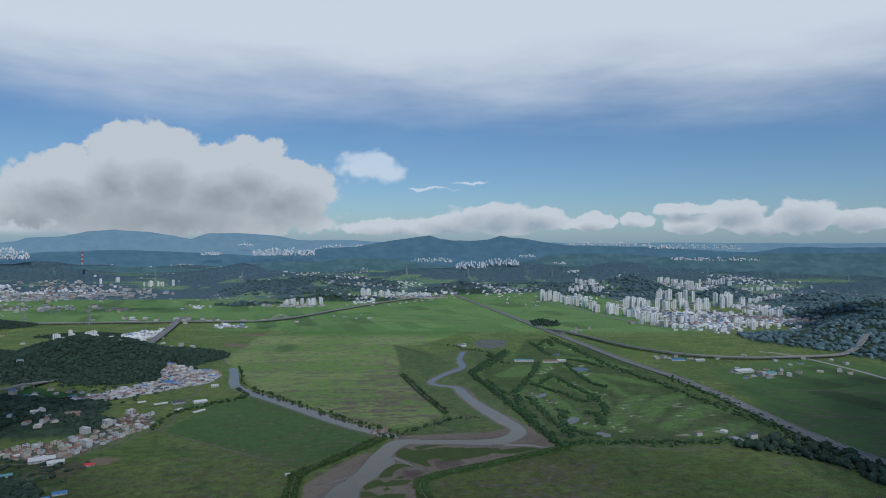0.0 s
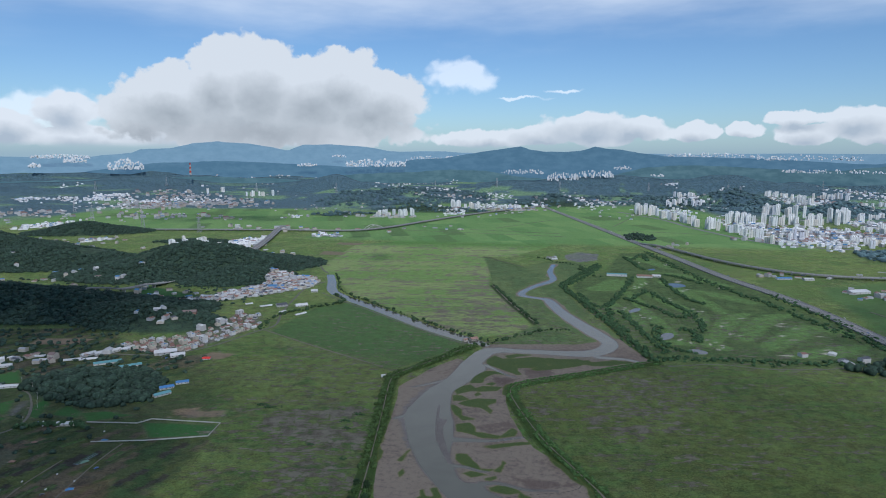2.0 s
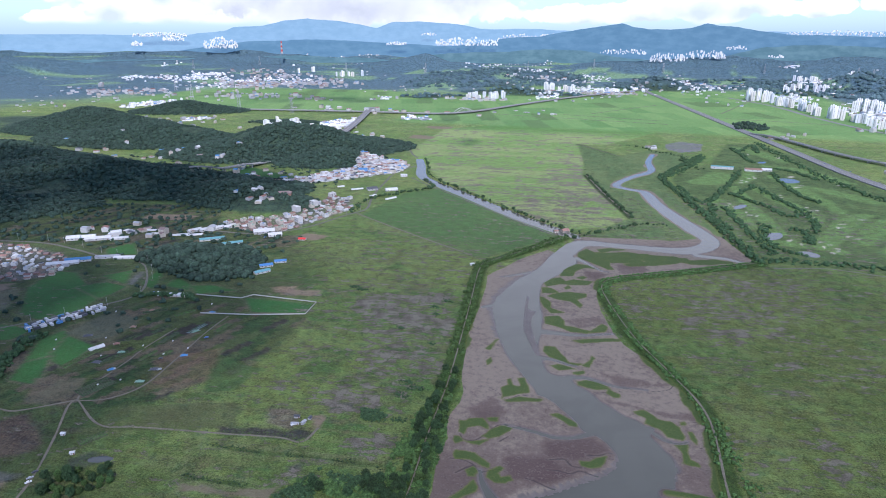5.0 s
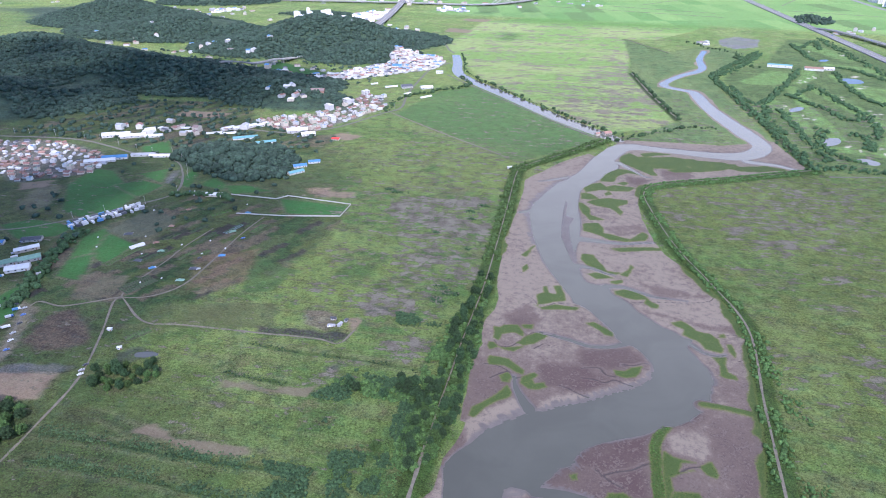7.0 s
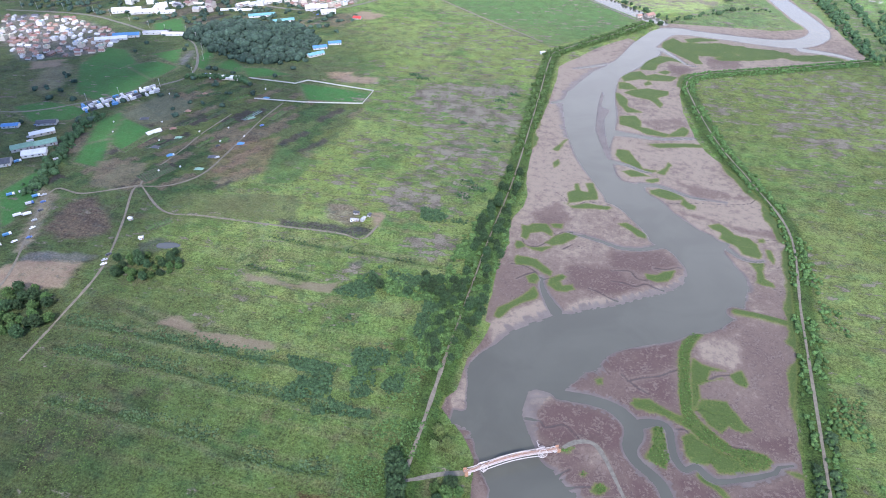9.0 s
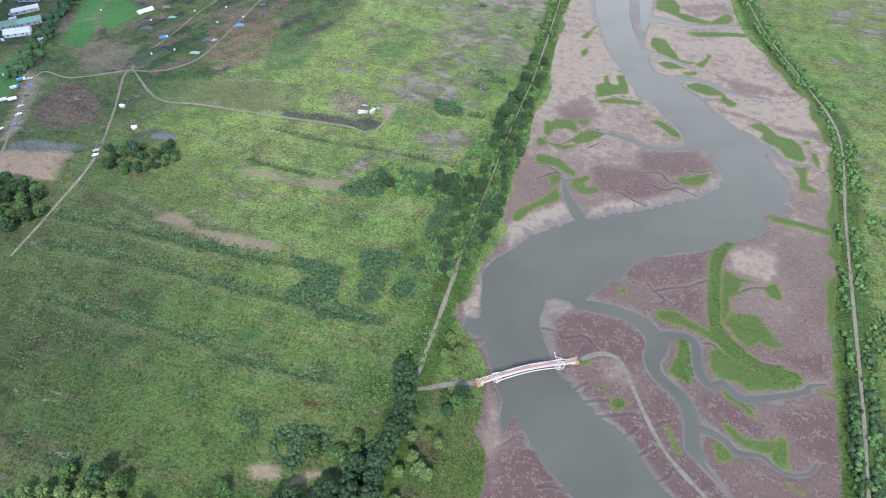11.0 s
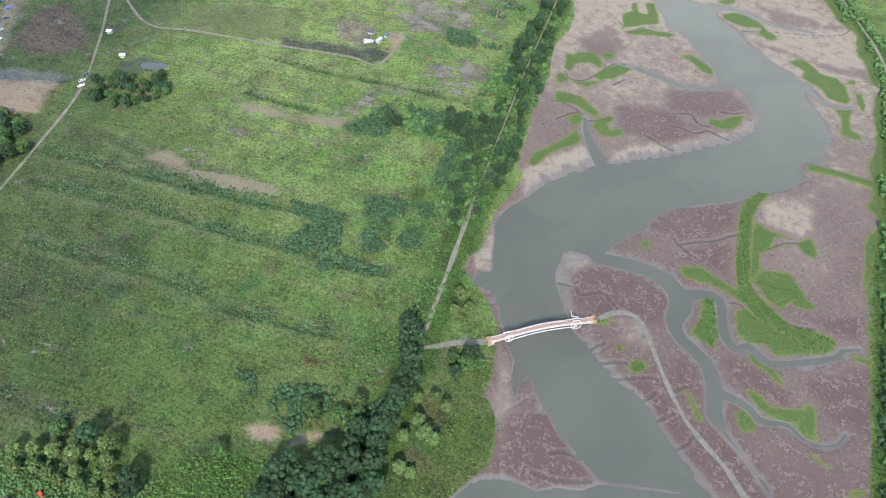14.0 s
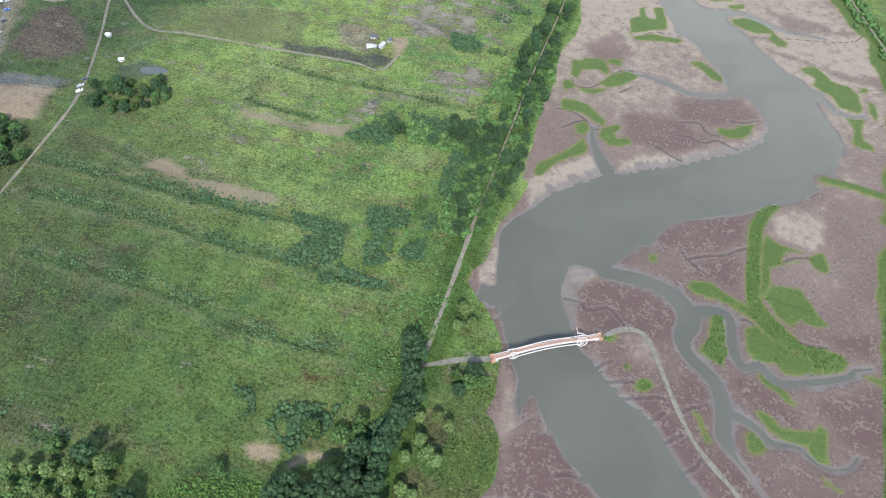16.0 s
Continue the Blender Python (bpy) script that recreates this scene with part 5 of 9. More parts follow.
    tone = lattice(np.floor(pu / 34 + 0.37 * strip_row), strip_row, 78)
    plots = blend(np.tile(np.array((0.09, 0.125, 0.045)), (len(x), 1)), (0.16, 0.135, 0.09), smooth(tone, 0.74, 0.76))
    plots = blend(plots, (0.045, 0.095, 0.03), smooth(tone, 0.3, 0.28))
    plots = blend(plots, (0.055, 0.05, 0.045), smooth(tone, 0.1, 0.09))
    plots = blend(plots, (0.1, 0.135, 0.04), smooth(np.abs(tone - 0.5), 0.08, 0.07))
    c = c + (plots - c) * np.maximum(farms * 0.92, farms2 * 0.85)[:, None]
    for p in PADDIES:
        w = smooth(inside(x, y, p, 20), 2, -2)
        c = blend(c, (0.058, 0.175, 0.045) if (p[0][0] * 7) % 3 else (0.075, 0.205, 0.052), w)
        rim = inside(x, y, p, 20)
        c = blend(c, (0.17, 0.17, 0.1), np.exp(-(((rim - 2.0) / 1.6) ** 2)) * 0.75)
        tuft = tuft * (1 - 0.8 * w)
    for area, tone, much in FALLOW:
        w = smooth(inside(x, y, area, 20) + (fine - 0.5) * 6 + (mid - 0.5) * 5, 1.5, -2) * much
        c = blend(c, tone, w * (0.75 + 0.25 * smooth(mid, 0.4, 0.6)))
        tuft = tuft * (1 - 0.3 * w)
    for area in VILLAGES:
        w = smooth(inside(x, y, area, 30) + (mid - 0.5) * 16, 6, -4)
        c = blend(c, (0.24, 0.225, 0.2), w * (0.45 + 0.5 * smooth(fine, 0.4, 0.6)))
    c = blend(c, (0.15, 0.105, 0.085), smooth(inside(x, y, PLOUGHED, 20) + (fine - 0.5) * 14, 3, -5) * 0.8)
    for k, p in enumerate(BARE):
        thin = k in (5, 6)
        w = smooth(inside(x, y, p, 20) + (fine - 0.5) * 6 + (mid - 0.5) * 6, 1.5, -1.5)
        c = blend(c, (0.24, 0.195, 0.14) if thin else (0.31, 0.24, 0.17), w * (0.8 if thin else 0.9))
        tuft = tuft * (1 - 0.9 * w)
    c = blend(c, (0.075, 0.07, 0.065), smooth(inside(x, y, [(-305, 391), (-293, 392), (-267, 400), (-249, 400), (-246, 406), (-231, 406), (-229, 397), (-240, 390), (-261, 390), (-284, 385), (-300, 382)], 20) + (fine - 0.5) * 5, 2, -2) * 0.9)
    c = blend(c, (0.24, 0.2, 0.15), smooth(inside(x, y, PIT, 20), 2, -2) * 0.8)
    c = blend(c, (0.12, 0.045, 0.03), smooth(inside(x, y, [(-167, 185), (-168, 196), (-162, 195), (-147, 201), (-150, 195), (-155, 192), (-160, 185)], 20) + (strip - 0.5) * 16, 1, -3) * 0.7)
    # golf course
    g = smooth(inside(x, y, GOLF, 60), 6, -6)
    c = c + (blend(np.tile(np.array((0.115, 0.185, 0.06)), (len(x), 1)), (0.15, 0.225, 0.075), smooth(mid, 0.35, 0.65)) - c) * g[:, None]
    fw = np.full(len(x), 1e4)
    for line in FAIRWAYS:
        fw = np.minimum(fw, near_line(x, y, line, 40))
    mow = 0.5 + 0.5 * np.sin(u * 0.35)
    c = np.where((fw < 8)[:, None], blend(c, (0.2, 0.34, 0.1), smooth(fw + (mid - 0.5) * 8, 2, -3) * (0.85 + 0.15 * mow)), c)
    for k, (bx, by) in enumerate(BUNKERS):
        m = (np.abs(x - bx) < 30) & (np.abs(y - by) < 40)
        if m.any():
            for j in range(3):
                e = ellipse(x[m], y[m], bx + 8 * math.sin(k * 3 + j * 2.1), by + 13 * math.cos(k + j * 2.1), 2.6, 4.2, k * 40 + j * 50)
                c[m] = blend(c[m], (0.72, 0.66, 0.55), smooth(e, 1.15, 0.85))
    # woods: litter under the crowns
    c = blend(c, (0.075, 0.125, 0.075), smooth(f["hill"], 0.5, 5.0))
    # aerial haze past 3 km, painted into the base colour as pale blue-green
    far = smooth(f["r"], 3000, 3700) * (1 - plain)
    haze_cols = blend(np.tile(np.array((0.14, 0.232, 0.26)), (len(x), 1)), (0.3, 0.48, 0.25), smooth(fbm(x, y, 260, 4, 61) - f["hill"] * 0.004, 0.55, 0.6) * 0.9)
    c = c + (haze_cols - c) * far[:, None]
    tuft = np.maximum(tuft, smooth(f["hill"], 1, 6))
    # dikes, flats and their plants
    d = smooth(f["dike"], 12, 7)
    c = blend(c, (0.07, 0.125, 0.028), d)
    c = blend(c, (0.05, 0.09, 0.025), smooth(f["ridge"], 9, 5))
    marsh = smooth(f["north"], 3, -3)
    c = c + (blend(np.tile(np.array((0.15, 0.235, 0.085)), (len(x), 1)), (0.2, 0.275, 0.1), smooth(mid, 0.4, 0.65)) - c) * marsh[:, None]
    tide = smooth(f["edge"], 1.0, -1.0) * smooth(f["dike"], 3.5, 7.0)
    tide = np.maximum(tide, marsh * smooth(f["river"] + (mid - 0.5) * 30, 16, 10))
    f["tide"] = np.where(f["north"] < 0, np.maximum(-f["edge"], 8.0 - f["river"] - (mid - 0.3) * 18), -f["edge"])
    f["tide"] = np.clip(np.minimum(f["tide"], f["dike"] - 5.0), -6, 6)
    gr = np.full(len(x), -9.0)
    wx, wy = x + (fbm(x, y, 15, 3, 65) - 0.5) * 15, y + (fbm(x, y, 15, 3, 66) - 0.5) * 15
    for q in MARSH:
        p = (q[0], q[1], q[2] * 1.3, q[3] * 1.35, q[4]) if q[1] > 380 else q
        m = (np.abs(x - p[0]) < 1.7 * p[2] + 6) & (np.abs(y - p[1]) < 1.7 * p[2] + 6)
        if m.any():
            gr[m] = np.maximum(gr[m], (1.0 - ellipse(wx[m], wy[m], *p)) * p[3] * 1.1 + (mid[m] - 0.5) * 7 + (fine[m] - 0.5) * 4)
    for area in SALT_PLANTS:
        gr = np.maximum(gr, 0.3 - inside(x, y, area, 12) + (fine - 0.5) * 2.6)
    gr = np.maximum(gr, 3.0 - near_line(x, y, DAM, 12))
    herb = (mid - 0.5) * 1.6 + 0.9 * smooth(y, 340, 230) - 0.9 * smooth(y, 390, 520)
    for areas, sign in ((VIOLET, 1.0), (SILT, -1.0)):
        d = np.full(len(x), 1e4)
        for area in areas:
            d = np.minimum(d, inside(x, y, area, 20))
        herb = herb + sign * smooth(d + (mid - 0.5) * 12 + (fine - 0.5) * 6, 4.0, -4.0)
    f["herb"] = np.clip(herb - 1.2 * f["shoal"], -1.5, 1.5)
    gr = np.maximum(gr, 8.5 - f["dike"] + (mid - 0.5) * 16 + (fine - 0.5) * 5)
    f["green"] = np.clip(np.minimum(gr, f["tide"] + 1.0), -6, 6)
    tuft = tuft * (1 - tide) + tide * 0.35
    f["worn"] = np.where((tide > 0.2) | (f["hill"] > 1) | (f["r"] > 1300) | (farms > 0.5) | (f["dike"] < 9), -0.35, f["worn"])
    return np.clip(c * np.array((0.55, 0.54, 0.55)), 0, 1), np.clip(tuft, 0, 1)


# distance is drawn in past 3.4 km, so that the far country stays on the sheet; nearer than that everything keeps its size
EYE, R0, RANGE = np.array((0.0, 0.0, 300.0)), 3400.0, 1350.0


def shrink(x, y):
    r = np.maximum(np.hypot(x, y), 1.0)
    rr = np.where(r < R0, r, R0 + RANGE * (1 - np.exp(-(r - R0) / RANGE)))
    return rr / r


def drawn_in(x, y, z):
    s = shrink(x, y)
    return x * s, y * s, EYE[2] + (z - EYE[2]) * s


def ground_at(x, y):
    """The ground's place (drawn in) and scale for plan coordinates."""
    xs, ys = np.atleast_1d(np.asarray(x, float)), np.atleast_1d(np.asarray(y, float))
    z, f = terrain(xs, ys)
    return (*drawn_in(xs, ys, z), shrink(xs, ys))


def steps(*runs):
    """Grid lines: (from, to, spacing) runs joined."""
    out = []
    for a, b, s in runs:
        out.append(np.linspace(a, b, max(2, int(round((b - a) / s)) + 1))[:-1])
    return np.concatenate([*out, [runs[-1][1]]])


def grow(start, end, first, rate):
    out, s = [start], first
    while out[-1] < end:
        out.append(out[-1] + s)
        s *= rate
    return np.array(out)


def build_ground():
    xs = steps((-1500, -940, 12), (-940, -650, 5), (-650, -230, 4.2), (-230, -125, 2.0), (-125, 85, 0.8), (85, 330, 3.2), (330, 1300, 10))
    xs = np.concatenate([-grow(1500, 7500, 14, 1.09)[:0:-1], xs, grow(1300, 7500, 12, 1.09)[1:]])
    ys = steps((-120, 110, 8), (110, 180, 2.0), (180, 440, 0.85), (440, 620, 1.8), (620, 1000, 3.6), (1000, 1500, 5.5), (1500, 3000, 13))
    ys = np.concatenate([-grow(120, 4300, 14, 1.25)[:0:-1], ys, grow(3000, 7000, 16, 1.045)[1:]])
    gx, gy = np.meshgrid(xs, ys)
    x, y = gx.ravel(), gy.ravel()
    z, f = terrain(x, y)
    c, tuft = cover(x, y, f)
    px, py, pz = drawn_in(x, y, z)
    me = bpy.data.meshes.new("ground")
    nx, ny = len(xs), len(ys)
    i = (np.arange(ny - 1)[:, None] * nx + np.arange(nx - 1)).ravel()
    quads = np.stack([i, i + 1, i + nx + 1, i + nx], 1).astype(np.int32)
    me.vertices.add(len(x))
    me.vertices.foreach_set("co", np.stack([px, py, pz], 1).astype(np.float32).ravel())
    me.loops.add(quads.size)
    me.loops.foreach_set("vertex_index", quads.ravel())
    me.polygons.add(len(quads))
    me.polygons.foreach_set("loop_start", np.arange(0, quads.size, 4, dtype=np.int32))
    me.polygons.foreach_set("use_smooth", np.ones(len(quads), bool))
    me.update(calc_edges=True)
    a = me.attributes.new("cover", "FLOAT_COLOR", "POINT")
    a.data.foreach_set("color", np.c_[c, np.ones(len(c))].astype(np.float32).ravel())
    for key, value in (("tuft", tuft), ("tide", f["tide"]), ("green", f["green"]), ("worn", f["worn"]), ("herb", f["herb"]), ("runnel", np.minimum(f["run"], 6.0))):
        a = me.attributes.new(key, "FLOAT", "POINT")
        a.data.foreach_set("value", value.astype(np.float32))
    me.materials.append(M_GROUND)
    ob = tagged(new("ground", me), "green fields, mud flats and wooded hills as one sheet", "ground", kind="structure")
    return ob


def mesh_from(name, verts, faces, mats, index=None, smooth_faces=False):
    me = bpy.data.meshes.new(name)
    me.from_pydata([tuple(map(float, v)) for v in verts], [], [tuple(map(int, q)) for q in faces])
    for m in mats if isinstance(mats, (list, tuple)) else [mats]:
        me.materials.append(m)
    if index is not None:
        me.polygons.foreach_set("material_index", np.asarray(index, np.int32))
    if smooth_faces:
        me.polygons.foreach_set("use_smooth", np.ones(len(me.polygons), bool))
    me.update()
    return me


def water_sheet(name, x0, x1, y0, y1, z, mat, label):
    me = mesh_from(name, [(x0, y0, z), (x1, y0, z), (x1, y1, z), (x0, y1, z)], [(0, 1, 2, 3)], mat)
    return tagged(new(name, me), label, "water", kind="structure")


def ribbon(name, line, width, mat, label, lift=0.12, thick=0.5, level=None, category="road"):
    """A road or path laid along a line of the plan, crowned, with its own edges; level gives a height above ground along it."""
    p = np.asarray(line)[:, :2]
    t = np.gradient(p, axis=0)
    t /= np.hypot(t[:, 0], t[:, 1])[:, None]
    nrm = np.stack([-t[:, 1], t[:, 0]], 1)
    across = np.array((-0.5, -0.47, 0.0, 0.47, 0.5)) * width
    uneven = 1.0 + ((fbm(p[:, 0], p[:, 1], 9, 3, 71) - 0.5) * 1.1 if width < 4 else np.zeros(len(p)))
    rise = np.array((-thick, 0.0, 0.02 * width ** 0.5, 0.0, -thick))
    verts, k = [], len(across)
    gx, gy, gz, s = ground_at(p[:, 0], p[:, 1])
    zc = gz + (np.asarray(level) * s if level is not None else 0)
    for a, r in zip(across, rise):
        q = p + nrm * (a * uneven)[:, None]
        f = shrink(q[:, 0], q[:, 1])
        verts.append(np.stack([q[:, 0] * f, q[:, 1] * f, zc + (lift + r) * s], 1))
    v = np.stack(verts, 1).reshape(-1, 3)
    faces = [(i * k + j, i * k + j + 1, (i + 1) * k + j + 1, (i + 1) * k + j) for i in range(len(p) - 1) for j in range(k - 1)]
    if level is not None:
        faces += [(i * k, (i + 1) * k, (i + 1) * k + k - 1, i * k + k - 1) for i in range(len(p) - 1)]
    me = mesh_from(name, v, [f[::-1] for f in faces], mat)
    return tagged(new(name, me), label, category, kind="structure")


build_ground()
water_sheet("water", -200, 200, 60, 1900, -0.9, M_WATER, "grey-green silty tidal river between mud banks")


# ---------------------------------------------------------------- building helpers
def link_mesh(name, me, parent=None, label=""):
    ob = new(name, me)
    if parent is not None:
        ob.parent = parent
    if label:
        ob["label"] = label
    return ob


def part(name, bm, mat, parent, label="", smooth_faces=False):
    """One bmesh as ONE mesh object under a thing or a part."""
    me = bpy.data.meshes.new(name)
    if smooth_faces:
        for f in bm.faces:
            f.smooth = True
    bm.to_mesh(me)
    bm.free()
    me.materials.append(mat)
    return link_mesh(name, me, parent, label)


def thing(name, label, category, group="", m=None):
    ob = new(name)
    ob.empty_display_size = 0.5
    tagged(ob, label, category, group)
    if m is not None:
        ob.matrix_basis = m
    return ob


def box(bm, x, y, z, sx, sy, sz, turn=0.0, bevel=0.0):
    """A bevelled block that stands on z."""
    m = Matrix.Translation((x, y, z + sz / 2)) @ Matrix.Rotation(turn, 4, "Z") @ Matrix.Diagonal((sx, sy, sz, 1))
    vs = bmesh.ops.create_cube(bm, size=1.0, matrix=m)["verts"]
    if bevel:
        es = list({e for v in vs for e in v.link_edges})
        bmesh.ops.bevel(bm, geom=es, offset=bevel, segments=1, affect="EDGES", profile=0.5)
    return bm


def rod(bm, a, b, r0, r1=None, sides=6):
    """A tapered round bar from a to b."""
    a, b = Vector(a), Vector(b)
    d = b - a
    q = d.to_track_quat("Z", "Y").to_matrix().to_4x4()
    bmesh.ops.create_cone(bm, cap_ends=True, segments=sides, radius1=r0, radius2=r0 if r1 is None else r1, depth=d.length, matrix=Matrix.Translation((a + b) / 2) @ q)
    return bm


def hoop(bm, centre, radius, thick, axis, sides=24, arc=(0.0, 1.0)):
    """A ring (or an arc of one) of round section."""
    ax = Vector(axis).normalized()
    u = ax.orthogonal().normalized() if abs(ax.z) > 0.9 else Vector((0, 0, 1)).cross(ax).normalized()
    v = ax.cross(u)
    n = int(sides * (arc[1] - arc[0]))
    pts = [Vector(centre) + radius * (math.cos(2 * math.pi * (arc[0] + (arc[1] - arc[0]) * k / n)) * u + math.sin(2 * math.pi * (arc[0] + (arc[1] - arc[0]) * k / n)) * v) for k in range(n + 1)]
    for p, q in zip(pts[:-1], pts[1:]):
        rod(bm, p, q, thick, thick, 5)
    return bm


def scatter(poly, spacing, seed, tries=None):
    """Plan points inside an area, no two nearer than the spacing."""
    rng = np.random.RandomState(seed)
    p = np.array(poly, float)
    lo, hi = p.min(0), p.max(0)
    n = tries or int((hi - lo).prod() / spacing**2 * 4)
    q = lo + rng.rand(n, 2) * (hi - lo)
    q = q[inside(q[:, 0], q[:, 1], poly, 5) < 0]
    keep, cells = [], {}
    for x, y in q:
        k = (int(x // spacing), int(y // spacing))
        if any(math.hypot(x - a, y - b) < spacing for i in (-1, 0, 1) for j in (-1, 0, 1) for a, b in cells.get((k[0] + i, k[1] + j), ())):
            continue
        cells.setdefault(k, []).append((x, y))
        keep.append((x, y))
    return np.array(keep).reshape(-1, 2)


def strew(poly, per_metre, seed):
    """Plan points strewn by chance over an area, so many to the square metre."""
    rng = np.random.RandomState(seed)
    p = np.array(poly, float)
    lo, hi = p.min(0), p.max(0)
    q = lo + rng.rand(int((hi - lo).prod() * per_metre), 2) * (hi - lo)
    return q[inside(q[:, 0], q[:, 1], poly, 5) < 0]


def along(line, spacing, spread, seed, offset=0.0):
    """Plan points strewn along a line."""
    rng = np.random.RandomState(seed)
    p = np.asarray(line)[:, :2]
    seg = np.hypot(*np.diff(p, axis=0).T)
    s = np.r_[0, np.cumsum(seg)]
    at = np.arange(0, s[-1], spacing) + rng.rand(len(np.arange(0, s[-1], spacing))) * spacing * 0.6
    at = np.minimum(at, s[-1])
    x, y = np.interp(at, s, p[:, 0]), np.interp(at, s, p[:, 1])
    t = np.gradient(p, axis=0)
    tx, ty = np.interp(at, s, t[:, 0]), np.interp(at, s, t[:, 1])
    l = np.hypot(tx, ty) + 1e-9
    off = offset + rng.randn(len(at)) * spread
    return np.stack([x - ty / l * off, y + tx / l * off], 1)


# ---------------------------------------------------------------- trees
def blob_arrays(subdiv, seed, rough=0.28):
    """A lumpy clump of leaves as arrays."""
    bm = bmesh.new()
    bmesh.ops.create_icosphere(bm, subdivisions=subdiv, radius=1.0)
    v = np.array([x.co[:] for x in bm.verts])
    f = np.array([[w.index for w in q.verts] for q in bm.faces])
    bm.free()
    rng = np.random.RandomState(seed)
    v = v * (1 + rough * (rng.rand(len(v), 1) * 2 - 1))
    return v, f


BLOBS = [blob_arrays(2, k) for k in range(4)]
LOW_BLOBS = [blob_arrays(1, 40 + k, 0.3) for k in range(5)]


def open_below(blob, level):
    """A clump without its underside, which rests on the ground."""
    v, f = blob
    return v, f[v[f].mean(1)[:, 2] > level]


CANOPIES = [open_below(b, -0.55) for b in LOW_BLOBS]
CUSHIONS = [open_below(b, 0.0) for b in LOW_BLOBS]


def leaf_sprays(rng, centres, radii, count, size):
    """Small leaf sprays standing off the clumps, for a broken outline."""
    k = rng.randint(0, len(centres), count)
    d = rng.randn(count, 3)
    d /= np.linalg.norm(d, axis=1)[:, None]
    c = centres[k] + d * radii[k][:, None] * (0.95 + 0.35 * rng.rand(count, 1))
    a, b = rng.randn(count, 3) * size, rng.randn(count, 3) * size
    v = np.stack([c - a * 0.5, c + a * 0.5 + b * 0.3, c + b], 1).reshape(-1, 3)
    return v, np.arange(count * 3).reshape(-1, 3)


def joined(pieces):
    vs, fs, n = [], [], 0
    for v, f in pieces:
        vs.append(v)
        fs.append(f + n)
        n += len(v)
    return np.vstack(vs), np.vstack(fs)


def tri_mesh(name, v, f, mat):
    me = bpy.data.meshes.new(name)
    me.vertices.add(len(v))
    me.vertices.foreach_set("co", np.asarray(v, np.float32).ravel())
    me.loops.add(f.size)
    me.loops.foreach_set("vertex_index", np.asarray(f, np.int32).ravel())
    me.polygons.add(len(f))
    me.polygons.foreach_set("loop_start", np.arange(0, f.size, 3, dtype=np.int32))
    me.update(calc_edges=True)
    me.materials.append(mat)
    return me


def build_tree(seed, height, spread, mat, label, clumps=38, sprays=360, low=0.3, group="trees by the river"):
    """A tree: tapered trunk with limbs, and a crown of uneven clumps and leaf sprays."""
    rng = np.random.RandomState(seed)
    root = thing("tree", label, "tree", group)
    bm = bmesh.new()
    top = Vector((rng.randn() * 0.3, rng.randn() * 0.3, height * 0.62))
    rod(bm, (0, 0, -0.6), top, height * 0.028, height * 0.012, 7)
    c, r = [], []
    for k in range(clumps):
        a = k * 2.399 + rng.rand() * 0.7
        h = low + (0.95 - low) * ((k + 0.5) / clumps)
        w = spread * (math.sin(math.pi * min(1, (h - low) / (1.02 - low) * 0.86 + 0.14)) ** 0.7) * (0.55 + 0.5 * rng.rand())
        c.append((math.cos(a) * w, math.sin(a) * w, h * height))
        r.append(spread * (0.24 + 0.14 * rng.rand()))
        if k % 7 == 0:
            start = top * (0.35 + 0.5 * k / clumps)
            rod(bm, start, (c[-1][0] * 0.8, c[-1][1] * 0.8, c[-1][2]), height * 0.011, height * 0.004, 5)
    c, r = np.array(c), np.array(r)
    part("trunk", bm, M_TRUNK, root)
    pieces = []
    for k in range(clumps):
        v, f = LOW_BLOBS[rng.randint(len(LOW_BLOBS))]
        pieces.append((v * r[k] * np.array((1, 1, 0.8)) * (0.85 + 0.3 * rng.rand(3)) + c[k], f))
    pieces.append(leaf_sprays(rng, c, r, sprays, spread * 0.12))
    link_mesh("crown", tri_mesh("crown", *joined(pieces), mat), root)
    return root


def plant(kinds, spots, seed, low=0.75, high=1.25):
    """Copies of some trees at plan points."""
    rng = np.random.RandomState(seed)
    if not len(spots):
        return
    x, y, z, s = ground_at(spots[:, 0], spots[:, 1])
    for k in range(len(x)):
        ob = kinds[rng.randint(len(kinds))]
        size = (low + (high - low) * rng.rand()) * s[k]
        copy_thing(ob, pose(x[k], y[k], z[k], rng.randn() * 2, rng.randn() * 2, rng.rand() * 360) @ Matrix.Diagonal((size, size, size * (0.9 + 0.25 * rng.rand()), 1)))


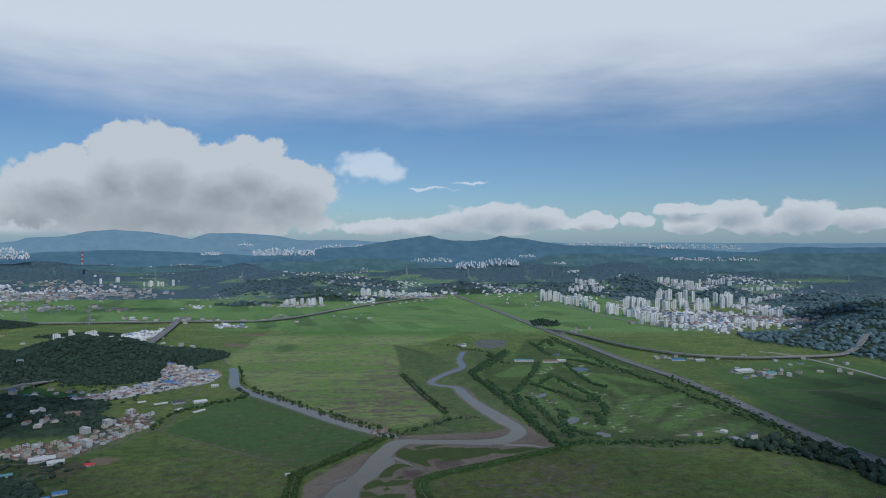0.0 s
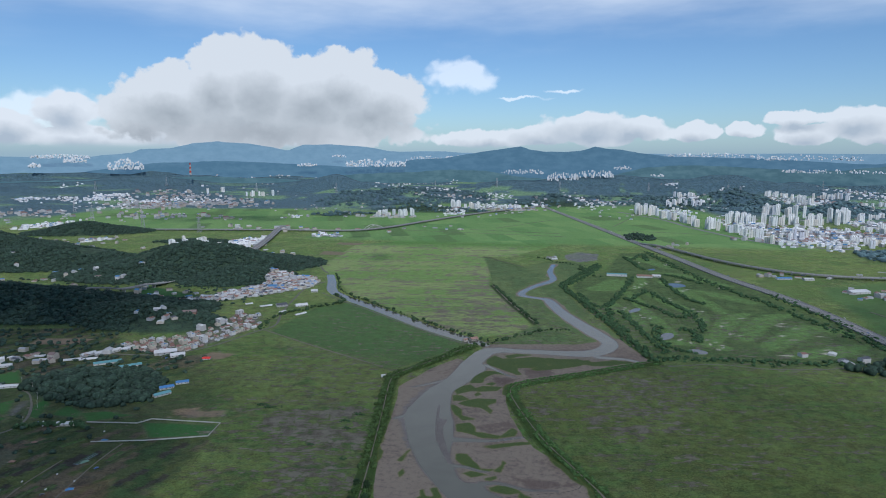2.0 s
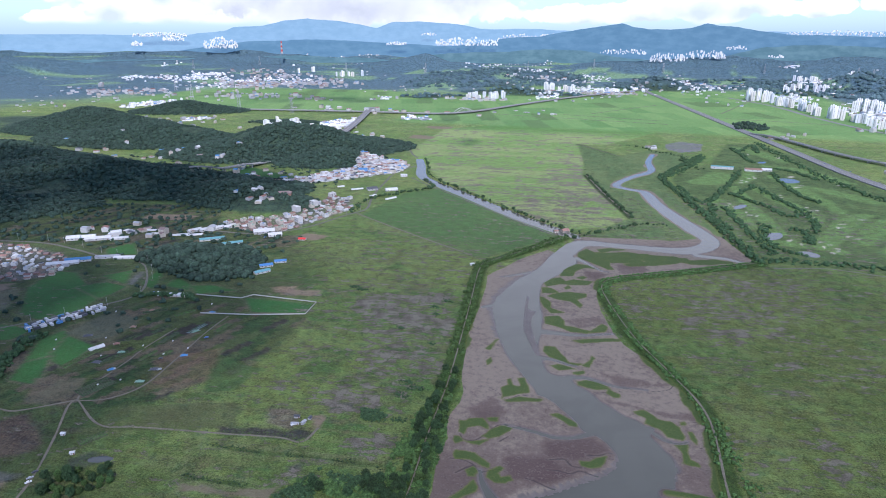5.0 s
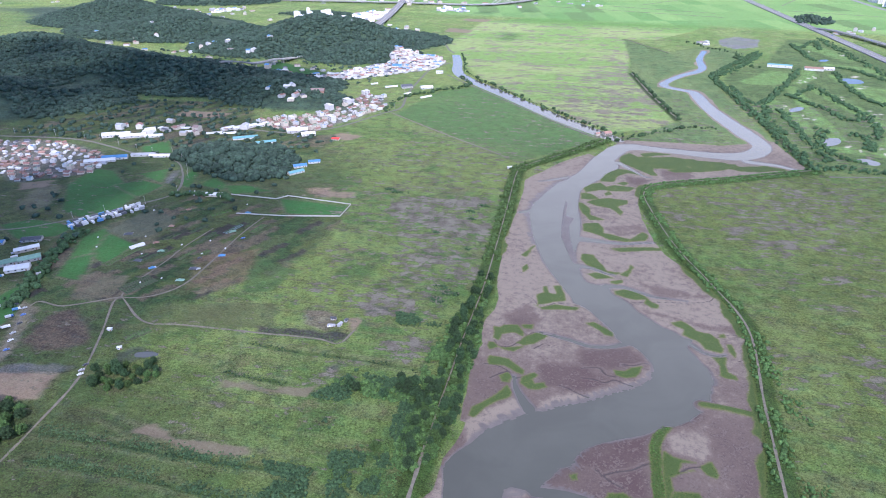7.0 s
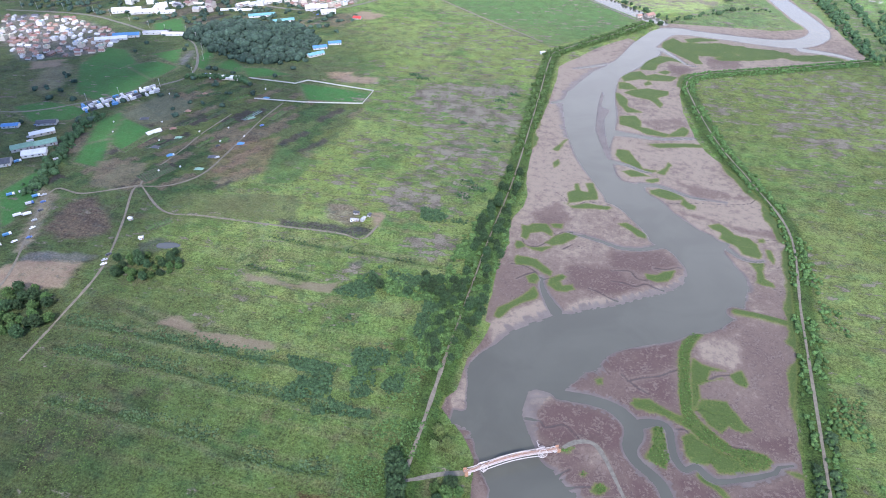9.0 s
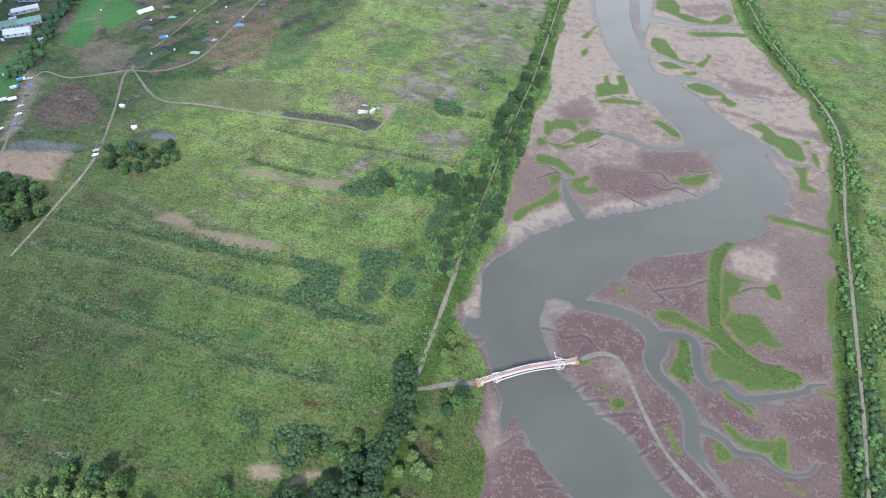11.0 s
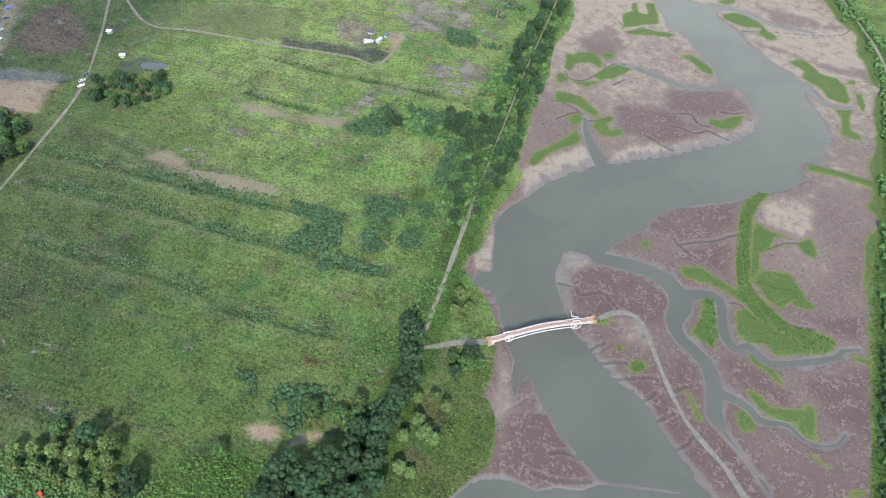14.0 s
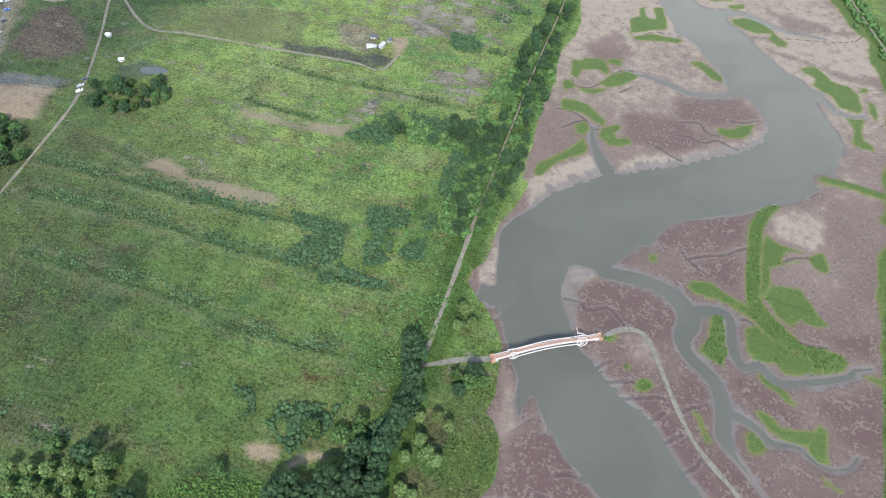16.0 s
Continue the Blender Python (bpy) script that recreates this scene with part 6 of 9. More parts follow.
def woods(name, spots, height, mat, label, category, seed, blobs=CANOPIES, squash=0.62, per=1, lift=0.3, sprays=0):
    """A wood or a thicket: many uneven crowns as one object."""
    rng = np.random.RandomState(seed)
    spots = np.repeat(np.asarray(spots), per, axis=0)
    if per > 1:
        spots = spots + rng.randn(*spots.shape) * height * 0.28
    x, y, z, s = ground_at(spots[:, 0], spots[:, 1])
    pieces = []
    for k in range(len(x)):
        v, f = blobs[rng.randint(len(blobs))]
        h = height * (0.45 + 1.0 * rng.rand() ** 1.3) * s[k]
        a = rng.rand() * 6.283
        ca, sa_ = math.cos(a), math.sin(a)
        w = v * np.array((h * squash * (0.8 + 0.5 * rng.rand()), h * squash * (0.8 + 0.5 * rng.rand()), h * 0.5))
        w = np.stack([w[:, 0] * ca - w[:, 1] * sa_, w[:, 0] * sa_ + w[:, 1] * ca, w[:, 2]], 1)
        pieces.append((w + np.array((x[k], y[k], z[k] + h * lift)), f))
    if sprays:
        c = np.array([p[0].mean(0) for p in pieces])
        r = np.array([np.linalg.norm(p[0] - p[0].mean(0), axis=1).mean() for p in pieces])
        pieces.append(leaf_sprays(rng, c, r, sprays * len(c), height * 0.13))
    me = tri_mesh(name, *joined(pieces), mat)
    return tagged(new(name, me), label, category, kind="stuff")


def plant_all():
    dark = [build_tree(k, 9.5, 3.6, M_LEAF_DARK, "tall dark green broadleaf tree beside the river", 40, 1300, 0.25, "dark trees by the river") for k in (1, 2, 3)]
    green = [build_tree(k, 6.5, 3.0, M_LEAF_MID, "mid-green bushy tree on the grassy dike", 40, 1300, 0.2, "trees along the dike") for k in (11, 12, 13)]
    pale = [build_tree(k, 7.5, 2.7, M_LEAF_PALE, "pale yellow-green willow in rough grass", 40, 1300, 0.22, "willows in the meadow") for k in (21, 22)]
    for k, (ob, x, y) in enumerate(zip(dark + green + pale, (-118, -111, -125, -128, -148, -160, -100, -228), (200, 150, 165, 320, 330, 300, 182, 116))):
        gx, gy, gz, s = ground_at(x, y)
        ob.matrix_basis = pose(gx[0], gy[0], gz[0], 0, 0, 40 * k)
    belt = [(-218, 350), (-194, 355), (-159, 373), (-161, 402), (-164, 435), (-154, 470), (-157, 530), (-146, 530), (-136, 455), (-129, 429), (-125, 377), (-120, 340), (-124, 300), (-138, 284), (-150, 304), (-148, 346), (-182, 342)]
    spots = scatter(belt, 4.3, 3)
    clear = np.abs(near_line(spots[:, 0], spots[:, 1], DIKE_WEST, 30)) > 2.2
    spots = spots[clear & (fbm(spots[:, 0], spots[:, 1], 20, 3, 304) + 0.3 * smooth(np.abs(near_line(spots[:, 0], spots[:, 1], DIKE_WEST, 40)), 13, 5) > 0.64)]
    plant(green[:2] + dark + dark, spots, 4, 0.5, 0.9)
    row = spline([(-125, 224), (-118, 208), (-116, 197), (-117, 180), (-115, 167), (-112, 154)], 3.0)
    plant(dark, along(row, 3.8, 2.0, 5), 6, 0.85, 1.25)
    plant(dark, scatter([(-149, 142), (-145, 152), (-130, 156), (-114, 160), (-108, 147), (-110, 130), (-147, 126)], 5.4, 312), 313, 1.1, 1.5)
    plant(green + dark[:1], scatter([(-108, 214), (-96, 226), (-91, 221), (-98, 211)], 4.4, 7), 8, 0.7, 1.0)
    plant(pale, np.array([(-110, 195), (-103, 198), (-97, 196), (-105, 186), (-108, 177), (-101, 181), (-96, 181), (-104, 165), (-99, 165), (-114, 251), (-113, 242), (-107, 245)]), 9, 0.7, 1.0)
    plant(green + dark[:1], np.array([(-132, 183), (-130, 178), (-136, 174), (-174, 141), (-241, 121), (-226, 124), (-215, 126), (-199, 117), (-196, 114), (-125, 172), (-148, 172)]), 10, 0.85, 1.2)
    plant(pale, np.array([(-230, 119), (-227, 117), (-221, 118), (-228, 113), (-238, 105), (-232, 105), (-207, 114), (-217, 106), (-209, 107), (-218, 124), (-251, 107), (-226, 105), (-244, 110), (-236, 113), (-213, 119), (-222, 110), (-246, 101), (-203, 109)]), 13, 0.65, 1.0)
    plant(dark + green, scatter([(-425, 259), (-396, 256), (-381, 238), (-386, 219), (-430, 215)], 6.2, 14), 15, 0.7, 1.1)
    plant(green + dark[:2], scatter([(-390, 303), (-351, 325), (-337, 312), (-352, 287), (-373, 287)], 4.8, 16), 17, 0.55, 0.9)
    # hedges and thickets, too many to count
    hedge = np.vstack([along(DIKE_WEST[55:], 0.8, 2.2, 20, 5.5), along(DIKE_WEST[30:], 1.1, 1.6, 21, -4.5)])
    hedge = hedge[fbm(hedge[:, 0], hedge[:, 1], 22, 2, 307) > 0.33]
    woods("hedge_west", hedge, 2.6, M_LEAF_MID, "low green hedge along a grassy dike", "hedge", 22, CANOPIES, 0.62)
    hedge = np.vstack([along(DIKE_EAST, 0.9, 2.4, 23, -5.5), along(DIKE_EAST, 1.3, 0.9, 24, 3.6), along(DIKE_EAST[40:], 1.2, 2.0, 25, -6.0)])
    hedge = hedge[fbm(hedge[:, 0], hedge[:, 1], 18, 2, 308) > 0.36]
    woods("hedge_east", hedge, 2.0, M_LEAF_MID, "low green hedge beside the eastern dike path", "hedge", 26, CANOPIES, 0.62)
    dense = np.vstack([along(DIKE_EAST[DIKE_EAST[:, 1] < 330], 0.5, 1.6, 460, -5.0), along(DIKE_EAST[DIKE_EAST[:, 1] < 310], 0.9, 1.1, 461, 4.0)])
    woods("dike_bushes", dense[fbm(dense[:, 0], dense[:, 1], 14, 2, 462) > 0.42], 2.2, M_LEAF_DARK, "dark green bushes beside the eastern dike path", "bushes", 463, CANOPIES, 0.6, sprays=8)
    east = scatter([(86, 300), (86, 420), (80, 500), (88, 500), (100, 420), (106, 300)], 2.2, 27)
    east = east[fbm(east[:, 0], east[:, 1], 16, 2, 303) > 0.5]
    woods("thicket_east", east, 1.7, M_LEAF_MID, "patchy green thicket east of the dike", "bushes", 28, CANOPIES, 0.75)
    infill = strew(belt, 0.38, 301)
    infill = infill[(fbm(infill[:, 0], infill[:, 1], 15, 3, 309) > 0.4) & (np.abs(near_line(infill[:, 0], infill[:, 1], DIKE_WEST, 30)) > 2.0)]
    woods("dike_thicket", infill, 2.4, M_LEAF_MID, "dense green thicket on the western dike", "bushes", 302, CANOPIES, 0.62, sprays=22)
    # thickets in the old salt pans: area, how dense
    spots = []
    for k, area in enumerate(THICKETS):
        q = strew(area, 1.1, 320 + k)
        spots.append(q[fbm(q[:, 0], q[:, 1], 7, 3, 330 + k) > 0.33])
    low = [strew(area, 0.8, 350 + k) for k, area in enumerate(LOW_THICKETS)]
    low = np.vstack([q[fbm(q[:, 0], q[:, 1], 6, 3, 351) > 0.4] for q in low])
    woods("low_thicket", low, 0.75, M_LEAF_MID, "low green thicket beside the western dike", "bushes", 352, CANOPIES, 0.75, sprays=10)
    rng = np.random.RandomState(31)
    shrub = [(-198, 679, 7), (-207, 660, 6), (-199, 641, 5), (-227, 597, 4), (-184, 495, 7), (-173, 488, 6), (-183, 474, 7), (-185, 572, 4), (-192, 434, 8), (-172, 438, 7), (-306, 684, 9), (-320, 690, 6), (-300, 256, 5), (-268, 258, 6), (-255, 259, 5), (-245, 238, 5), (-236, 260, 5)]
    spots += [np.array((x, y)) + rng.randn(int(a * 5), 2) * np.array((a, a * 0.5)) * 0.55 for x, y, a in shrub]
    woods("scrub", np.vstack(spots), 1.45, M_LEAF_DARK, "dark green scrub in abandoned salt pans", "bushes", 32, CANOPIES, 0.62, sprays=12)
    ditch = np.vstack([along(d, 0.8, 1.2, 33 + k) for k, d in enumerate(DITCHES_NEAR[:2] + DITCHES_NEAR[3:6])])
    ditch = ditch[fbm(ditch[:, 0], ditch[:, 1], 12, 2, 312) > 0.46]
    woods("ditch_scrub", ditch, 1.0, M_LEAF_DARK, "reedy green scrub along field ditches", "bushes", 36, CANOPIES, 0.7, sprays=8)
    bands = np.vstack([along(d, 0.16, 3.2, 440 + k, 2.5) for k, d in enumerate(DITCHES_NEAR[:4])])
    bands = bands[fbm(bands[:, 0], bands[:, 1], 14, 3, 445) > 0.44]
    woods("tall_herbs", bands, 0.75, M_HERB, "tall blue-green herbs along field ditches", "plants", 446, CANOPIES, 0.9)
    meadow = strew([(-400, 205), (-235, 108), (-120, 190), (-138, 330), (-230, 400), (-390, 380)], 0.45, 447)
    meadow = meadow[(fbm(meadow[:, 0], meadow[:, 1], 26, 4, 448) > 0.51) & (np.min([inside(meadow[:, 0], meadow[:, 1], p, 10) for p in BARE_A + WORN + [PIT]], axis=0) > 1)]
    woods("tussocks", meadow, 0.34, M_TUSSOCK, "green grass tussocks in a wet meadow", "grass", 449, CUSHIONS, 1.0, lift=0.1)
    bank = strew([(-102, 213), (-91, 221), (-87, 226), (-85, 218), (-86, 210), (-81, 206), (-76, 200), (-73, 190), (-73, 182), (-76, 174), (-82, 163), (-99, 151), (-106, 160), (-96, 177), (-95, 193)], 3.2, 37)
    rng = np.random.RandomState(38)
    bx, by, bz, _ = ground_at(bank[:, 0], bank[:, 1])
    foot = np.stack([bx, by, bz - 0.1], 1)
    lean = np.c_[rng.randn(len(bank)) * 0.5 - 0.3, rng.randn(len(bank)) * 0.5, 0.5 + rng.rand(len(bank)) * 0.9]
    wide = np.c_[rng.randn(len(bank), 2) * 0.22, np.zeros(len(bank))]
    blades = np.stack([foot - wide, foot + wide, foot + lean], 1).reshape(-1, 3)
    tagged(new("reeds", tri_mesh("reeds", blades, np.arange(len(blades)).reshape(-1, 3), M_LEAF_PALE)), "yellow-green reeds on the river bank", "reeds", kind="stuff")
    woods("salt_bushes", np.vstack([strew(area, 0.5, 400 + k) for k, area in enumerate(SALT_PLANTS[20:28])]), 0.28, M_LEAF_FRESH, "low bright green salt plants on the mud", "plants", 409, CANOPIES, 0.9)
    woods("bank_bushes", np.vstack([strew(area, 0.7, 430 + k) for k, area in enumerate(SALT_PLANTS[20:22] + SALT_PLANTS[27:28] + SALT_PLANTS[35:38])]), 0.5, M_LEAF_FRESH, "green bushes along an old bank on the mud", "bushes", 411, CANOPIES, 0.7)
    floor_scrub = strew([(-275, 90), (-262, 104), (-225, 112), (-195, 118), (-185, 134), (-158, 145), (-120, 150), (-112, 105), (-200, 80)], 1.1, 39)
    bright = inside(floor_scrub[:, 0], floor_scrub[:, 1], [(-193, 126), (-183, 136), (-159, 146), (-152, 139), (-156, 128), (-190, 110)], 20) < 0
    woods("undergrowth", floor_scrub[~bright], 0.95, M_LEAF_MID, "thick green undergrowth below the willows", "bushes", 40, CANOPIES, 0.7, sprays=8)
    woods("bright_undergrowth", floor_scrub[bright], 0.75, M_LEAF_FRESH, "bright green climbing undergrowth", "bushes", 412, CANOPIES, 0.8, sprays=10)
    # hedges and copses on the plain
    lane = spline([(-520, 345), (-565, 430), (-580, 478)], 5.0)
    lane2 = spline([(-560, 588), (-530, 600), (-500, 606), (-480, 600)], 5.0)
    woods("lane_hedge", np.vstack([along(lane, 0.7, 4.0, 41), along(lane2, 1.0, 2.0, 42)]), 4.5, M_LEAF_DARK, "dark green hedge along a farm lane", "hedge", 43, CANOPIES, 0.5)
    mound = scatter([(-654, 729), (-618, 767), (-520, 782), (-472, 744), (-464, 677), (-506, 650), (-570, 657), (-640, 690)], 4.4, 44)
    woods("mound_wood", mound, 7.0, M_FOREST, "dark green wood on a round mound", "wood", 45, BLOBS, 0.6)
    golf_rows = [
        [(177, 1709), (113, 1530), (63, 1431)],
        [(94, 1368), (118, 1267), (140, 1255), (176, 1350), (216, 1483), (239, 1572)],
        [(164, 1225), (176, 1144), (188, 1059), (195, 1009), (202, 964)],
        [(184, 1331), (208, 1339), (247, 1420)],
        [(193, 1335), (219, 1282), (246, 1236), (263, 1190), (280, 1196), (292, 1217)],
        [(254, 1399), (275, 1301), (296, 1235), (299, 1170), (283, 1092)],
        [(306, 1567), (309, 1441), (320, 1357), (340, 1304)],
        [(322, 1629), (356, 1584), (390, 1516)],
        [(267, 1811), (324, 1950), (319, 1828)],
        [(264, 1888), (285, 1679)],
        [(213, 1125), (205, 1052), (212, 1003), (226, 984), (252, 981)],
        [(248, 1108), (269, 1101), (266, 1034)],
        [(144, 1238), (143, 1133), (160, 1078)],
    ]
    golf_lines = [(spline(l), 2.6, 3.4) for l in golf_rows] + [(GOLF_DIKE, 2.4, 5.0), (spline([(185, 935), (229, 944), (296, 947), (353, 945), (430, 955), (520, 950)]), 2.6, 6.0)]
    golf_lines += [(spline([(345, 2000), (372, 1768), (425, 1473), (468, 1331), (500, 1179), (555, 985)]), 3.4, 6.0), (spline([(505, 1420), (530, 1250), (556, 1000)]), 4.0, 6.0)]
    pts = np.vstack([along(l, s, w, 50 + k) for k, (l, s, w) in enumerate(golf_lines)])
    woods("fairway_trees", pts, 4.2, M_LEAF_DARK, "dark green tree rows between golf fairways", "wood", 66, CANOPIES, 0.55, per=2)
    copse = np.vstack([scatter([(330, 2270), (330, 2390), (380, 2440), (430, 2390), (430, 2290), (380, 2250)], 10, 67), scatter([(430, 930), (540, 985), (585, 900), (610, 780), (560, 740), (530, 860)], 8, 68)])
    woods("copse", copse, 10, M_FOREST, "dark green copse beside the motorway", "wood", 69, CANOPIES, 0.55)
    edge = np.vstack([along(CANAL, 9.0, 2.0, 70, 16), along(INNER_DIKES[0], 5.0, 2.5, 71, 3), along(spline([(-460, 1000), (-470, 1080), (-430, 1150), (-380, 1220), (-420, 1290)]), 5.0, 4.0, 72),
                      along(spline([(-90, 965), (-40, 1010), (10, 1060), (60, 1080)]), 6.0, 4.0, 73), along(spline([(0, 1850), (60, 1780), (130, 1720), (120, 1660), (160, 1560)]), 7.0, 6.0, 74)])
    woods("field_hedges", edge, 5.0, M_LEAF_DARK, "dark hedges between wide green fields", "hedge", 75, CANOPIES, 0.6)
    field_trees = np.vstack([strew([(-980, 705), (-800, 720), (-660, 700), (-470, 770), (-470, 850), (-640, 870), (-700, 980), (-980, 900)], 0.004, 413), strew([(-720, 440), (-690, 700), (-450, 690), (-440, 560), (-560, 430)], 0.0012, 414), strew([(-1250, 1180), (-700, 1060), (-560, 1180), (-560, 1500), (-1200, 1350)], 0.0016, 415)])
    field_trees = field_trees[np.min([inside(field_trees[:, 0], field_trees[:, 1], p, 10) for p in PADDIES], axis=0) > 2]
    woods("field_trees", field_trees, 4.2, M_FOREST, "scattered dark trees among farm plots", "trees", 416, CANOPIES, 0.6, per=3)
    # wooded hills
    rng = np.random.RandomState(80)
    for name, n, x0, x1, y0, y1, h, per in (("hill_wood_west", 78000, -1900, -480, 560, 2300, 6.0, 1), ("hill_wood_east", 16000, 950, 2600, 1250, 3600, 11.0, 1), ("hill_wood_far", 7000, -1300, 1500, 2800, 4600, 13.0, 1)):
        q = np.stack([x0 + rng.rand(n) * (x1 - x0), y0 + rng.rand(n) * (y1 - y0)], 1)
        z, f = terrain(q[:, 0], q[:, 1])
        ok = (f["hill"] > 2.5) & (fbm(q[:, 0], q[:, 1], 120, 3, 81) > 0.31)
        near = inside(q[:, 0], q[:, 1], [(-654, 735), (-520, 790), (-455, 744), (-455, 670), (-570, 645), (-650, 690)], 20) > 0
        for area in VILLAGES:
            near &= inside(q[:, 0], q[:, 1], area, 20) > 3
        for area in BARE[-1:] + PADDIES[-1:]:
            near &= inside(q[:, 0], q[:, 1], area, 20) > 0
        woods(name, q[ok & near], h, M_FOREST if "west" in name else M_FOREST_HAZED, "dense dark green forest over low hills", "forest", 82, CANOPIES, 0.75, lift=0.22)


plant_all()


# ---------------------------------------------------------------- water, paths and roads
water_sheet("canal_water", -560, -60, 960, 1520, -0.75, M_WATER, "straight grey canal between field banks")
for k, (px, py, pa, pb, pt) in enumerate(PONDS):
    water_sheet("pond_water", px - max(pa, pb) * 1.1, px + max(pa, pb) * 1.1, py - max(pa, pb) * 1.1, py + max(pa, pb) * 1.1, -0.3, M_POND, "small still pond set in mown grass")
ribbon("path_west", DIKE_WEST[DIKE_WEST[:, 1] > 318], 1.2, M_DIRT, "narrow trodden path along the western dike", 0.12, 0.3, category="path")
ribbon("path_west", DIKE_WEST[(DIKE_WEST[:, 1] > 212) & (DIKE_WEST[:, 1] < 325)], 2.3, M_DIRT, "pale dirt path along the western dike", 0.12, 0.3, category="path")
ribbon("path_east", DIKE_EAST[DIKE_EAST[:, 1] > 540], 1.2, M_DIRT, "narrow trodden path along the eastern dike", 0.12, 0.3, category="path")
ribbon("path_east", DIKE_EAST[DIKE_EAST[:, 1] < 552], 1.8, M_DIRT, "pale dirt path along the eastern dike", 0.12, 0.3, category="path")
ribbon("path_bridge", spline([(-119, 217), (-112, 223), (-101, 230), (-92, 234.5)], 3.0), 2.6, M_GRAVEL, "gravel path to the footbridge", 0.14, 0.3, category="path")
ribbon("path_spit", SPIT_ROAD[1:], 2.3, M_GRAVEL, "grey gravel path along a mud spit", 0.14, 0.3, category="path")
for line in TRACKS:
    ribbon("track", line, 1.9, M_DIRT, "brown farm track between plots", 0.1, 0.3, category="path")
ribbon("track", spline([(-450, 997), (-337, 923), (-208, 843)], 8.0), 3.0, M_DIRT, "straight dirt track across green fields", 0.6, 0.8, category="path")
ribbon("track", spline([(-640, 690), (-600, 660), (-560, 600), (-575, 555), (-640, 470), (-700, 440)], 8.0), 3.0, M_GRAVEL, "narrow lane between rice paddies", 0.15, 0.4, category="path")
ribbon("canal_bank", spline([(-450, 1290), (-405, 1245), (-310, 1155), (-190, 1040), (-110, 972)], 8.0), 3.0, M_GRAVEL, "pale concrete bank beside a canal", 0.5, 0.8, category="path")
for line in INNER_DIKES:
    ribbon("path_inner", line, 3.2, M_DIRT, "pale path on an inner dike", 0.15, 0.4, category="path")
ribbon("village_road", spline([(-640, 840), (-560, 845), (-499, 890), (-462, 985), (-446, 1030), (-470, 1120), (-490, 1240), (-500, 1330), (-480, 1450), (-540, 1560), (-600, 1680)], 8.0), 4.5, M_GRAVEL, "pale village road at the field edge", 0.25, 0.6)
ribbon("village_lane", spline([(-960, 690), (-840, 715), (-760, 705), (-690, 690), (-640, 700)], 8.0), 4.0, M_GRAVEL, "concrete lane behind village houses", 0.25, 0.6)
ribbon("golf_lane", spline([(190, 905), (260, 925), (330, 915), (420, 930), (470, 960)], 8.0), 3.0, M_GRAVEL, "pale lane along the golf course edge", 0.2, 0.4)

MOTORWAY = spline([(-60, 4250), (157, 3167), (313, 2375), (364, 2116), (404, 1910), (464, 1603), (516, 1414), (545, 1250), (570, 1000), (603, 850), (650, 680), (720, 450)], 25.0)
BRANCH = spline([(345, 2200), (425, 2060), (518, 1830), (625, 1690), (746, 1635), (900, 1640), (1080, 1690), (1300, 1900)], 25.0)
EXPRESSWAY = spline([(-1032, 2510), (-912, 2083), (-850, 1829), (-821, 1671), (-800, 1560)], 25.0)
CROSS_ROAD = spline([(-1500, 2250), (-1250, 2290), (-947, 2330), (-720, 2350), (-600, 2450), (-460, 2761), (-296, 3114), (-118, 3408), (60, 3700)], 25.0)
SIDE_ROAD = spline([(880, 1750), (937, 1694), (980, 1500), (1000, 1328), (1080, 1050)], 25.0)
TOWN_ROAD = spline([(440, 3400), (580, 3060), (650, 2690), (740, 2380), (830, 2230), (1000, 2150), (1200, 2050)], 25.0)


def elevated(name, line, width, height, label, piers=True):
    """A raised road: deck with kerbs, a painted median, and piers to the ground."""
    fade = np.minimum(1, np.minimum(np.arange(len(line)), np.arange(len(line))[::-1]) / 4.0)
    road = ribbon(name, line, width, M_ASPHALT, label, 0.3, 1.6, height * fade)
    p = np.asarray(line)[:, :2]
    t = np.gradient(p, axis=0)
    t /= np.hypot(t[:, 0], t[:, 1])[:, None]
    nrm = np.stack([-t[:, 1], t[:, 0]], 1)
    gx, gy, gz, s = ground_at(p[:, 0], p[:, 1])
    for off, wide, tall, mat, nm in ((-width * 0.485, 0.9, 1.1, M_CONCRETE, "parapet"), (width * 0.485, 0.9, 1.1, M_CONCRETE, "parapet"), (0.0, 1.0, 0.9, M_CONCRETE, "median")):
        rows = []
        for a in (-wide / 2, wide / 2):
            q = p + nrm * (off + a)
            f = shrink(q[:, 0], q[:, 1])
            base = gz + (height * fade + 0.3) * s
            rows += [np.stack([q[:, 0] * f, q[:, 1] * f, base], 1), np.stack([q[:, 0] * f, q[:, 1] * f, base + tall * s], 1)]
        a0, a1, b0, b1 = rows
        v = np.stack([a0, a1, b1, b0], 1).reshape(-1, 3)
        n = len(p)
        faces = [(i * 4 + j, i * 4 + j + 1, (i + 1) * 4 + j + 1, (i + 1) * 4 + j) for i in range(n - 1) for j in range(3)]
        link_mesh(nm, mesh_from(nm, v, faces, mat), road)
    if piers:
        for k in range(2, len(p) - 2, 2):
            bm = bmesh.new()
            for a in (-width * 0.25, width * 0.25):
                q = p[k] + nrm[k] * a
                f = float(shrink(*q))
                box(bm, q[0] * f, q[1] * f, gz[k] - 2, 2.2 * s[k], 2.2 * s[k], (height * fade[k] + 1.2) * s[k], math.atan2(t[k, 1], t[k, 0]))
            part("pier", bm, M_CONCRETE, road)
    return road


elevated("motorway", MOTORWAY, 25, 1.4, "grey motorway crossing the plain on an embankment", False)
